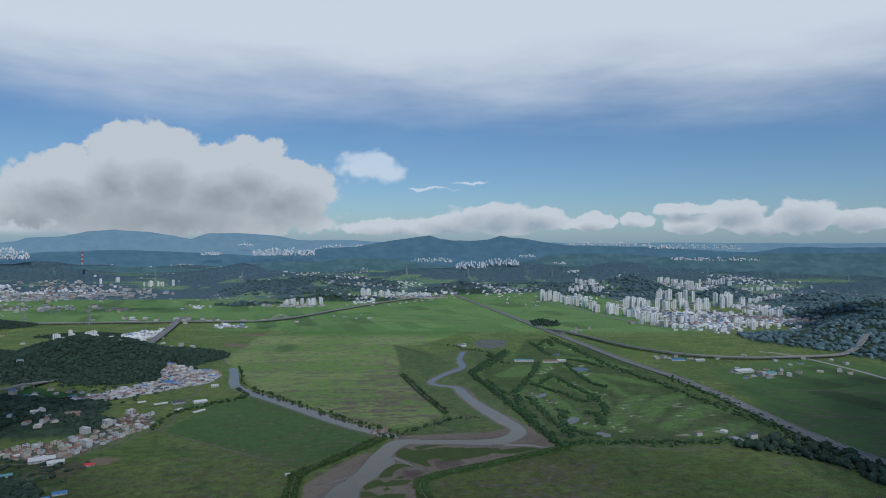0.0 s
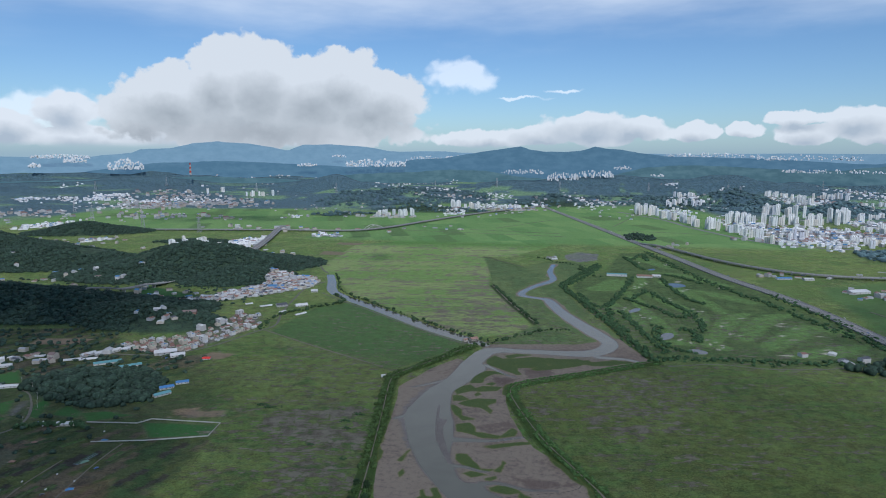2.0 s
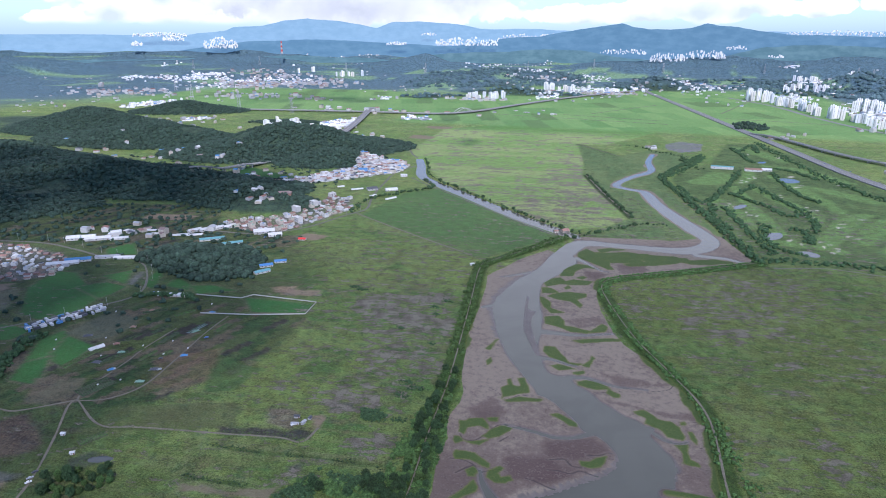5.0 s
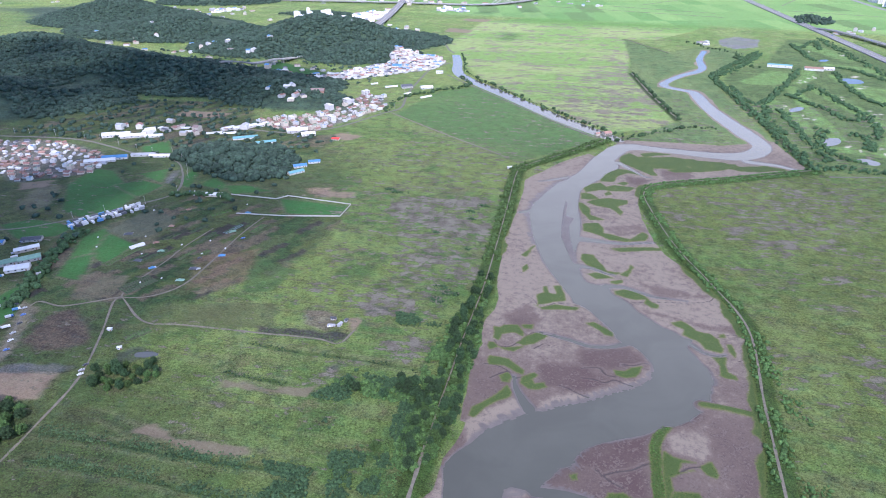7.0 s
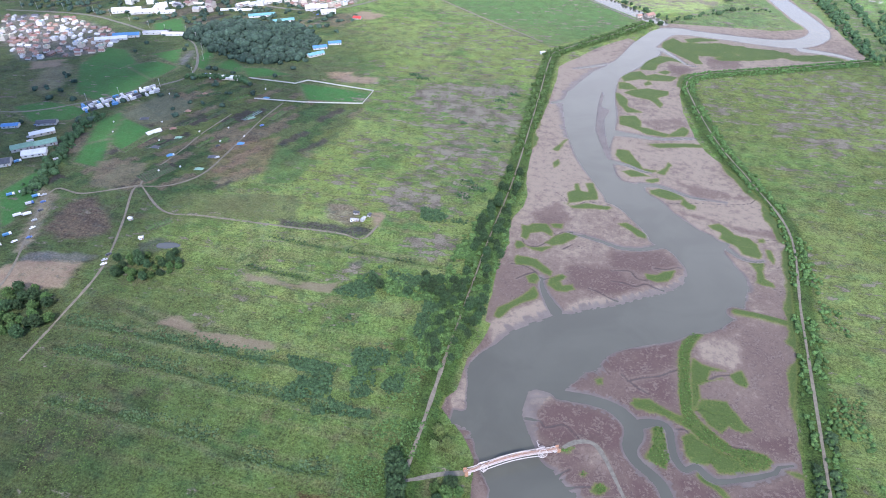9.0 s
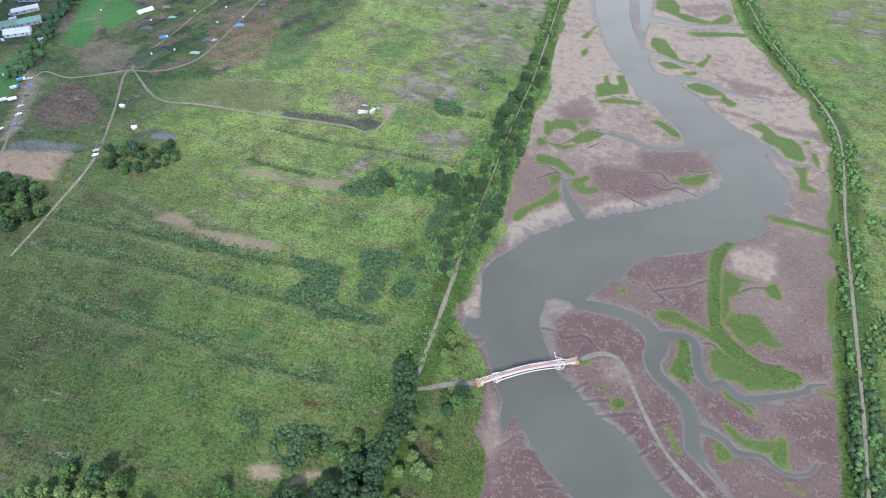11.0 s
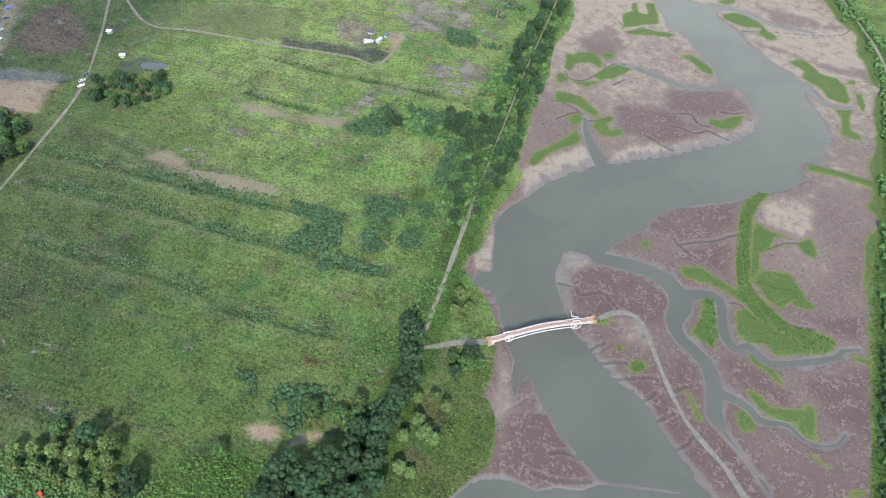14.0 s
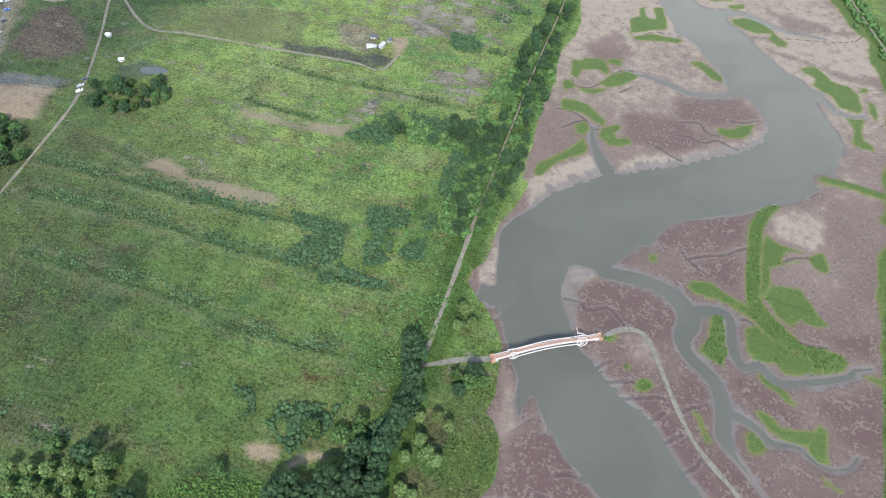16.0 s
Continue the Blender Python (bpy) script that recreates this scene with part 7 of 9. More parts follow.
elevated("branch_road", BRANCH, 15, 6.0, "grey viaduct road with pale parapets")
elevated("expressway", EXPRESSWAY, 24, 7.0, "grey expressway leaving a tunnel hill")
elevated("cross_road", CROSS_ROAD, 20, 5.0, "grey trunk road on low piers")
elevated("viaduct", spline([(-875, 1100), (-862, 1190), (-838, 1285), (-822, 1340)], 22.0), 12, 11.0, "concrete viaduct between wooded hills")
ribbon("side_road", SIDE_ROAD, 12, M_CONCRETE, "pale straight road through farmland", 0.6, 1.0)
ribbon("town_road", TOWN_ROAD, 18, M_ASPHALT, "wide grey road before white tower blocks", 0.6, 1.0)
for a, b in (((672, 1298), (1150, 1230)), ((612, 1105), (1100, 1010)), ((640, 1290), (700, 1080)), ((330, 2700), (600, 3500)), ((-250, 2500), (100, 2420)), ((100, 2950), (-150, 2560)), ((-520, 2440), (120, 2330)), ((330, 2560), (690, 2480))):
    ribbon("farm_lane", spline([a, b], 20.0), 5.0, M_DIRT, "pale straight lane between rice fields", 0.4, 0.6, category="path")


# ---------------------------------------------------------------- footbridge
M_DECK = material("bridge_planks", (0.3, 0.18, 0.125), 0.8, 0.22, 0.9, 0.01)
M_WHITE = material("white_steel", (0.48, 0.44, 0.41), 0.45, 0.06, 0.6)
M_BRICK = material("orange_paving", (0.36, 0.2, 0.12), 0.85, 0.2, 0.8)


def footbridge(a, b, low, rise):
    """An arched footbridge whose ends are dressed as bicycle wheels."""
    a, b = Vector(a), Vector(b)
    d = (b - a)
    length = d.length
    m = Matrix.Translation((*a, 0)) @ Matrix.Rotation(math.atan2(d.y, d.x), 4, "Z")
    root = thing("footbridge", "arched white steel footbridge with brown planks and wheel ornaments", "bridge", m=m)
    n, half = 44, 1.1

    def height(x):
        u = min(max((x - 5) / (length - 10), 0), 1)
        return low + rise * math.sin(math.pi * u) ** 0.9

    # deck carcass
    bm = bmesh.new()
    rows = []
    for k in range(n + 1):
        x = length * k / n
        z = height(x)
        rows.append([bm.verts.new((x, y, z + dz)) for y, dz in ((-half, -0.45), (-half, 0), (half, 0), (half, -0.45))])
    for p, q in zip(rows[:-1], rows[1:]):
        for j in range(4):
            bm.faces.new((p[j], p[(j + 1) % 4], q[(j + 1) % 4], q[j]))
    bm.faces.new(rows[0][::-1])
    bm.faces.new(rows[-1])
    bmesh.ops.recalc_face_normals(bm, faces=bm.faces)
    deck = part("deck", bm, M_WHITE, root)
    bm = bmesh.new()
    box(bm, 0, 0, 0, 0.52, 2 * half - 0.3, 0.06, bevel=0.012)
    plank = part("plank", bm, M_DECK, deck)
    count = int(length / 0.6)
    for k in range(count):
        x = (k + 0.5) * length / count
        slope = math.atan2(height(x + 0.3) - height(x - 0.3), 0.6)
        ob = plank if k == 0 else new("plank", plank.data)
        ob.parent = deck
        ob.matrix_basis = Matrix.Translation((x, 0, height(x) + 0.01)) @ Matrix.Rotation(-slope, 4, "Y")
    for side in (-1, 1):
        bm = bmesh.new()
        pts = [(x, side * half, height(x) + 1.15) for x in np.linspace(1.5, length - 1.5, 30)]
        for p, q in zip(pts[:-1], pts[1:]):
            rod(bm, p, q, 0.11, 0.11, 6)
            rod(bm, (p[0], p[1], p[2] - 0.5), (q[0], q[1], q[2] - 0.5), 0.05, 0.05, 5)
        part("handrail", bm, M_WHITE, root, "white tubular handrail")
        for x in np.linspace(1.5, length - 1.5, 24):
            bm = bmesh.new()
            rod(bm, (x, side * half, height(x) - 0.1), (x, side * half, height(x) + 1.2), 0.07, 0.05, 6)
            part("rail_post", bm, M_WHITE, root)
        # tied arch rib that swings out past the rail
        bm = bmesh.new()
        pts = []
        for u in np.linspace(0, 1, 26):
            x = length * (0.17 + 0.66 * u)
            pts.append((x, side * (half + 0.35 + 0.5 * math.sin(math.pi * u)), height(x) - 0.5 - 1.6 * (1 - math.sin(math.pi * u))))
        for p, q in zip(pts[:-1], pts[1:]):
            rod(bm, p, q, 0.22, 0.22, 7)
        part("arch_rib", bm, M_WHITE, root, "white curved steel rib")
        for x, r in ((length * 0.185, 1.9), (length * 0.81, 2.45)):
            bm = bmesh.new()
            c = Vector((x, side * (half + 0.55), height(x) + 0.5))
            lean = (0.0, 1.0, 0.45 * side)
            hoop(bm, c, r, 0.17, lean, 28)
            hoop(bm, c, r * 0.24, 0.1, lean, 12)
            wheel = part("wheel", bm, M_WHITE, root, "white steel wheel ornament")
            ax = Vector(lean).normalized()
            u = Vector((1, 0, 0))
            v = ax.cross(u)
            for k in range(12):
                bm = bmesh.new()
                w = math.cos(k * math.pi / 6) * u + math.sin(k * math.pi / 6) * v
                rod(bm, c + w * r * 0.22, c + w * r, 0.045, 0.045, 4)
                part("spoke", bm, M_WHITE, wheel)
    # frame and handlebar over the taller pair of wheels
    x = length * 0.81
    bm = bmesh.new()
    h = height(x)
    rod(bm, (x - 1.2, 1.9, h + 2.2), (x - 1.9, 2.2, h + 5.2), 0.17, 0.13)
    rod(bm, (x - 1.9, 1.2, h + 5.2), (x - 1.9, 3.3, h + 5.3), 0.13, 0.13)
    rod(bm, (x - 1.9, 3.3, h + 5.3), (x - 1.0, 3.5, h + 5.0), 0.12, 0.1)
    rod(bm, (x - 1.9, 1.2, h + 5.2), (x - 1.0, 1.0, h + 4.9), 0.12, 0.1)
    rod(bm, (x - 1.2, 1.9, h + 2.2), (x + 1.8, 1.9, h + 1.4), 0.14, 0.14)
    part("handlebar", bm, M_WHITE, root, "white handlebar ornament")
    for x, w in ((0.4, 1.35), (length - 0.4, 1.35)):
        for side in (-1, 1):
            bm = bmesh.new()
            box(bm, x, side * w, low - 3.4, 1.7, 0.75, 4.3, bevel=0.08)
            part("end_pillar", bm, M_BRICK, root, "orange-brown end pillar")
        bm = bmesh.new()
        box(bm, x + (1.2 if x < 5 else -1.2), 0, low - 4, 2.6, 2.5, 3.6, bevel=0.1)
        part("abutment", bm, M_CONCRETE, root)
    for x in (length * 0.19, length * 0.81):
        bm = bmesh.new()
        rod(bm, (x, -0.9, -3.5), (x, -0.9, height(x) - 0.4), 0.35, 0.35, 10)
        rod(bm, (x, 0.9, -3.5), (x, 0.9, height(x) - 0.4), 0.35, 0.35, 10)
        part("pier", bm, M_CONCRETE, root)


footbridge((-92.5, 233.5), (-51, 264.5), 2.4, 2.9)


# ---------------------------------------------------------------- fences, pylons, posts
M_SHEET = material("weathered_sheet", (0.42, 0.41, 0.38), 0.6, 0.2, 0.5)


def screen_fence(line, label, mat=None, high=1.35):
    """A low white sheet fence: panels between posts."""
    root = thing("screen_fence", label, "fence", "white screen fences")
    p = np.asarray(spline(line, 4.0) if len(line) > 2 else line, float)
    p = np.vstack([np.array(line[i]) + (np.array(line[i + 1]) - np.array(line[i])) * u for i in range(len(line) - 1) for u in np.linspace(0, 1, max(2, int(math.dist(line[i], line[i + 1]) / 5)), endpoint=False)] + [np.array(line[-1])])
    x, y, z, s = ground_at(p[:, 0], p[:, 1])
    for k in range(len(p) - 1):
        a, b = Vector((x[k], y[k], 0)), Vector((x[k + 1], y[k + 1], 0))
        d = b - a
        bm = bmesh.new()
        mid = (a + b) / 2
        box(bm, mid.x, mid.y, z[k] + 0.1, d.length - 0.12, 0.12, high, math.atan2(d.y, d.x), 0.03)
        part("panel", bm, mat or M_SHEET, root)
        bm = bmesh.new()
        rod(bm, (a.x, a.y, z[k] - 0.2), (a.x, a.y, z[k] + high + 0.25), 0.07, 0.07, 5)
        part("post", bm, M_CONCRETE, root)


screen_fence([(-491, 613), (-433, 618), (-424, 631), (-343, 633), (-340, 600)], "white sheet fence round a market garden")
screen_fence([(-453, 569), (-400, 580), (-340, 600)], "white sheet fence along green plots")

M_STEEL = material("grey_steel", (0.42, 0.42, 0.42), 0.5, 0.1, 0.3, metal=0.3)
M_RED = material("red_steel", (0.5, 0.06, 0.04), 0.6, 0.15, 0.3)


def pylon(height):
    root = thing("pylon", "tall grey lattice power pylon standing in fields", "pylon", "power pylons")
    w = height * 0.1
    for sx in (-1, 1):
        for sy in (-1, 1):
            bm = bmesh.new()
            rod(bm, (sx * w, sy * w, -1), (sx * w * 0.18, sy * w * 0.18, height), height * 0.009, height * 0.006, 4)
            part("leg", bm, M_STEEL, root)
    for k in range(7):
        bm = bmesh.new()
        z0, z1 = height * k / 7, height * (k + 1) / 7
        a, b = w * (1 - 0.82 * k / 7), w * (1 - 0.82 * (k + 1) / 7)
        for p, q in (((-a, -a), (b, -b)), ((a, -a), (b, b)), ((a, a), (-b, b)), ((-a, a), (-b, -b))):
            rod(bm, (*p, z0), (*q, z1), height * 0.005, height * 0.005, 4)
        part("brace", bm, M_STEEL, root)
    for z, l in ((0.66, 0.16), (0.8, 0.14), (0.93, 0.11)):
        bm = bmesh.new()
        box(bm, 0, 0, height * z, height * l * 2, w * 0.3, height * 0.014)
        part("cross_arm", bm, M_STEEL, root)
    return root


first = pylon(62.0)
spots = [(-1253, 2228), (-1540, 2314), (-1900, 2500), (-2300, 2900), (-2100, 4600), (-1500, 4700), (-700, 4500), (900, 5200), (1408, 4891), (1497, 4897), (2100, 5000), (2600, 4900), (2900, 4500), (200, 5000), (-300, 5200), (2400, 4300), (-2900, 4700), (-3300, 4400)]
for k, (px, py) in enumerate(spots):
    gx, gy, gz, gs = ground_at(px, py)
    m = pose(gx[0], gy[0], gz[0], 0, 0, 17 * k) @ Matrix.Scale(gs[0] * (1.0 + 0.1 * (k % 3)), 4)
    if k == 0:
        first.matrix_basis = m
    else:
        copy_thing(first, m)


# ---------------------------------------------------------------- buildings
M_WALL = [material("plaster_white", (0.5, 0.49, 0.465), 0.9, 0.12, 0.3, objects=0.1), material("plaster_cream", (0.46, 0.41, 0.34), 0.9, 0.14, 0.3, objects=0.12),
          material("plaster_grey", (0.38, 0.375, 0.36), 0.9, 0.15, 0.3, objects=0.12), material("brick_wall", (0.25, 0.15, 0.115), 0.9, 0.16, 0.5, objects=0.12)]
M_ROOF = [material("roof_rust", (0.24, 0.135, 0.11), 0.8, 0.2, 0.4, objects=0.18), material("roof_brown", (0.22, 0.16, 0.145), 0.8, 0.2, 0.4, objects=0.18),
          material("roof_grey", (0.36, 0.37, 0.385), 0.75, 0.2, 0.3, objects=0.2), material("roof_blue", (0.07, 0.2, 0.38), 0.55, 0.15, 0.3, objects=0.15),
          material("roof_white", (0.55, 0.55, 0.54), 0.55, 0.1, 0.3, objects=0.08), material("roof_dark", (0.08, 0.085, 0.1), 0.7, 0.2, 0.4, objects=0.2),
          material("roof_teal", (0.12, 0.28, 0.3), 0.6, 0.15, 0.3, objects=0.12), material("roof_orange", (0.24, 0.145, 0.11), 0.8, 0.18, 0.4, objects=0.15),
          material("roof_green", (0.16, 0.27, 0.2), 0.6, 0.15, 0.3, objects=0.12), material("roof_red", (0.6, 0.05, 0.04), 0.6, 0.1, 0.3)]
M_GLASS = material("window_glass", (0.05, 0.06, 0.07), 0.12, 0.1, 0.5, spec=0.6)
M_DOOR = material("door_paint", (0.2, 0.13, 0.09), 0.6, 0.15, 0.8)
ROOF_WORDS = ["rust-red", "dark brown", "grey", "blue", "white", "charcoal", "teal", "orange tiled", "green", "bright red"]
WALL_WORDS = ["white plaster", "cream plaster", "grey plaster", "red brick"]


def gable_house(name, l, w, h, rise, wall, roof, label, category, group, eave=0.5, panes=2, doors=1):
    """A gabled building: walls, a roof with eaves and thickness, panes and a door."""
    root = thing(name, label, category, group)
    bm = bmesh.new()
    x, y = l / 2, w / 2
    v = [bm.verts.new(c) for c in ((-x, -y, -0.6), (x, -y, -0.6), (x, y, -0.6), (-x, y, -0.6), (-x, -y, h), (x, -y, h), (x, y, h), (-x, y, h), (-x, 0, h + rise), (x, 0, h + rise))]
    for f in ((0, 1, 5, 4), (2, 3, 7, 6), (1, 2, 6, 9, 5), (3, 0, 4, 8, 7), (3, 2, 1, 0)):
        bm.faces.new([v[i] for i in f])
    part("wall", bm, M_WALL[wall], root)
    bm = bmesh.new()
    slope = rise / y
    for side in (-1, 1):
        e = side * (y + eave)
        ez = h - slope * eave
        pts = [(-x - eave, 0, h + rise), (x + eave, 0, h + rise), (x + eave, e, ez), (-x - eave, e, ez)]
        top = [bm.verts.new((a, b, c + 0.22)) for a, b, c in pts]
        low = [bm.verts.new((a, b, c + 0.02)) for a, b, c in pts]
        bm.faces.new(top)
        bm.faces.new(low[::-1])
        for i in range(4):
            bm.faces.new((top[i], low[i], low[(i + 1) % 4], top[(i + 1) % 4]))
    bmesh.ops.recalc_face_normals(bm, faces=bm.faces)
    part("roof", bm, M_ROOF[roof], root)
    for k in range(panes):
        bm = bmesh.new()
        box(bm, -x + l * (k + 0.6) / (panes + 0.6), -y - 0.01, h * 0.42, min(1.6, l * 0.14), 0.12, min(1.2, h * 0.32), bevel=0.02)
        part("window", bm, M_GLASS, root)
    for k in range(doors):
        bm = bmesh.new()
        box(bm, x - l * 0.14, -y - 0.01, 0, 1.0, 0.14, 2.0, bevel=0.02)
        part("door", bm, M_DOOR, root)
    return root


def flat_house(name, l, w, h, wall, roof, label, category, group, floors=2):
    """A flat-roofed house with a parapet, a stair head and rows of panes."""
    root = thing(name, label, category, group)
    bm = bmesh.new()
    box(bm, 0, 0, -0.6, l, w, h + 0.6)
    part("wall", bm, M_WALL[wall], root)
    bm = bmesh.new()
    box(bm, 0, 0, h, l - 0.5, w - 0.5, 0.12)
    part("roof", bm, M_ROOF[roof], root)
    for k, (a, b, sx, sy) in enumerate(((0, -w / 2 + 0.12, l, 0.24), (0, w / 2 - 0.12, l, 0.24), (-l / 2 + 0.12, 0, 0.24, w - 0.5), (l / 2 - 0.12, 0, 0.24, w - 0.5))):
        bm = bmesh.new()
        box(bm, a, b, h, sx, sy, 0.8)
        part("parapet", bm, M_WALL[wall], root)
    bm = bmesh.new()
    box(bm, l * 0.22, w * 0.15, h + 0.1, l * 0.3, w * 0.35, 2.2, bevel=0.05)
    part("stair_head", bm, M_WALL[wall], root)
    for f in range(floors):
        for k in range(2):
            bm = bmesh.new()
            box(bm, -l / 4 + k * l / 2, -w / 2 - 0.01, h * (f + 0.35) / floors, l * 0.2, 0.12, h * 0.38 / floors, bevel=0.02)
            part("window", bm, M_GLASS, root)
    return root


def tower_block(l, w, h, wall, label):
    """A slab of flats: bays that step in and out, roof housings and stair cores."""
    root = thing("apartment_block", label, "apartment block", "white tower blocks")
    bays = max(2, int(l / 9))
    for k in range(bays):
        bm = bmesh.new()
        box(bm, -l / 2 + (k + 0.5) * l / bays, 0.6 * (k % 2), -2, l / bays - 0.3, w, h + 2 - 2.6 * (k in (0, bays - 1)), bevel=0.15)
        part("bay", bm, wall, root)
        bm = bmesh.new()
        box(bm, -l / 2 + (k + 0.5) * l / bays, 0.6 * (k % 2), h - 2.6 * (k in (0, bays - 1)), l / bays * 0.5, w * 0.5, 3.2, bevel=0.1)
        part("roof_housing", bm, wall, root)
        if k:
            bm = bmesh.new()
            box(bm, -l / 2 + k * l / bays, -w * 0.42, -2, 2.4, 2.2, h + 1.0)
            part("stair_core", bm, M_WALL[2], root)
    return root


def facade(name, colour):
    """Painted concrete flats: floors and balconies as bands of darker glass, too fine to part at this range."""
    m = material(name, colour, 0.8, 0.08, 0.05, objects=0.12)
    t = m.node_tree
    n = Nodes(t)
    b = t.nodes["Principled BSDF"]
    src = b.inputs["Base Color"].links[0].from_socket
    brick = n.add("ShaderNodeTexBrick")
    brick.offset, brick.squash = 0.0, 1.0
    for key, value in (("Scale", 1.0), ("Mortar Size", 0.75), ("Brick Width", 4.2), ("Row Height", 2.9), ("Mortar Smooth", 0.1)):
        brick.inputs[key].default_value = value
    sep = n.add("ShaderNodeSeparateXYZ")
    n.put(sep.inputs[0], n.add("ShaderNodeTexCoord").outputs["Object"])
    comb = n.add("ShaderNodeCombineXYZ")
    n.put(comb.inputs[0], n.math("ADD", sep.outputs[0], sep.outputs[1]))
    n.put(comb.inputs[1], sep.outputs[2])
    n.put(brick.inputs["Vector"], comb.outputs[0])
    n.put(b.inputs["Base Color"], n.mix(n.math("MULTIPLY", n.math("SUBTRACT", 1.0, brick.outputs["Fac"]), 0.14), src, (0.25, 0.26, 0.28)))
    return m


M_FLATS = [facade("flats_white", (0.86, 0.85, 0.82)), facade("flats_cream", (0.8, 0.75, 0.67)), facade("flats_grey", (0.66, 0.67, 0.7))]


def settle(kinds, spots, seed, facing=None, low=0.85, high=1.2):
    rng = np.random.RandomState(seed)
    x, y, z, s = ground_at(spots[:, 0], spots[:, 1])
    for k in range(len(x)):
        a = (facing if facing is not None else rng.rand() * 360) + rng.choice((0, 90, 180, 270)) + rng.randn() * 8
        size = (low + (high - low) * rng.rand()) * s[k]
        m = pose(x[k], y[k], z[k], 0, 0, a) @ Matrix.Scale(size, 4)
        kind = kinds[rng.randint(len(kinds))]
        if "set" not in kind:
            kind["set"] = 1
            kind.matrix_basis = m
        else:
            copy_thing(kind, m)


def build_villages():
    grp = "village houses"
    kinds = []
    for k, (l, w, h, roof, wall) in enumerate(((11, 8, 3.0, 0, 1), (12, 8, 3.2, 1, 3), (10, 7, 2.9, 2, 0), (12, 9, 3.4, 7, 1), (11, 8, 3.1, 5, 2), (13, 8, 3.3, 4, 0), (10, 8, 3.0, 0, 0))):
        kinds.append(gable_house("house", l, w, h, 2.0, wall, roof, f"low {WALL_WORDS[wall]} house with {ROOF_WORDS[roof]} gable roof", "house", grp))
    for k, (l, w, h, roof, wall, fl) in enumerate(((11, 9, 6.0, 2, 0, 2), (12, 10, 6.2, 8, 1, 2), (14, 10, 8.6, 4, 0, 3), (10, 9, 5.8, 3, 0, 2))):
        kinds.append(flat_house("house", l, w, h, wall, roof, f"{WALL_WORDS[wall]} house of {fl} storeys with {ROOF_WORDS[roof]} flat roof", "house", grp, fl))
    settle(kinds[:7] + kinds[:3] + kinds[7:9] + kinds[10:], scatter(VILLAGES[0], 9.4, 91)[:175], 92, 20, 0.6, 0.85)
    settle(kinds, scatter(VILLAGES[1], 10.0, 93)[:130], 94, 60, 0.75, 1.05)
    rng = np.random.RandomState(97)
    loose = np.vstack([np.array(c) + rng.randn(n, 2) * np.array(sp) for c, n, sp in (
        ((-720, 800), 16, (55, 30)), ((-640, 990), 8, (30, 20)), ((-780, 1240), 10, (50, 30)), ((-960, 1320), 12, (90, 40)), ((740, 1440), 16, (45, 35)), ((900, 1540), 12, (60, 60)), ((-1250, 1350), 14, (130, 60)),
        ((455, 972), 5, (18, 12)), ((60, 1830), 3, (12, 12)), ((-900, 1850), 16, (60, 60)), ((-780, 1740), 12, (50, 60)), ((-1500, 1900), 18, (150, 60)), ((-400, 2500), 8, (120, 40)), ((640, 1650), 9, (60, 20)), ((420, 2150), 8, (60, 60)))])
    return loose


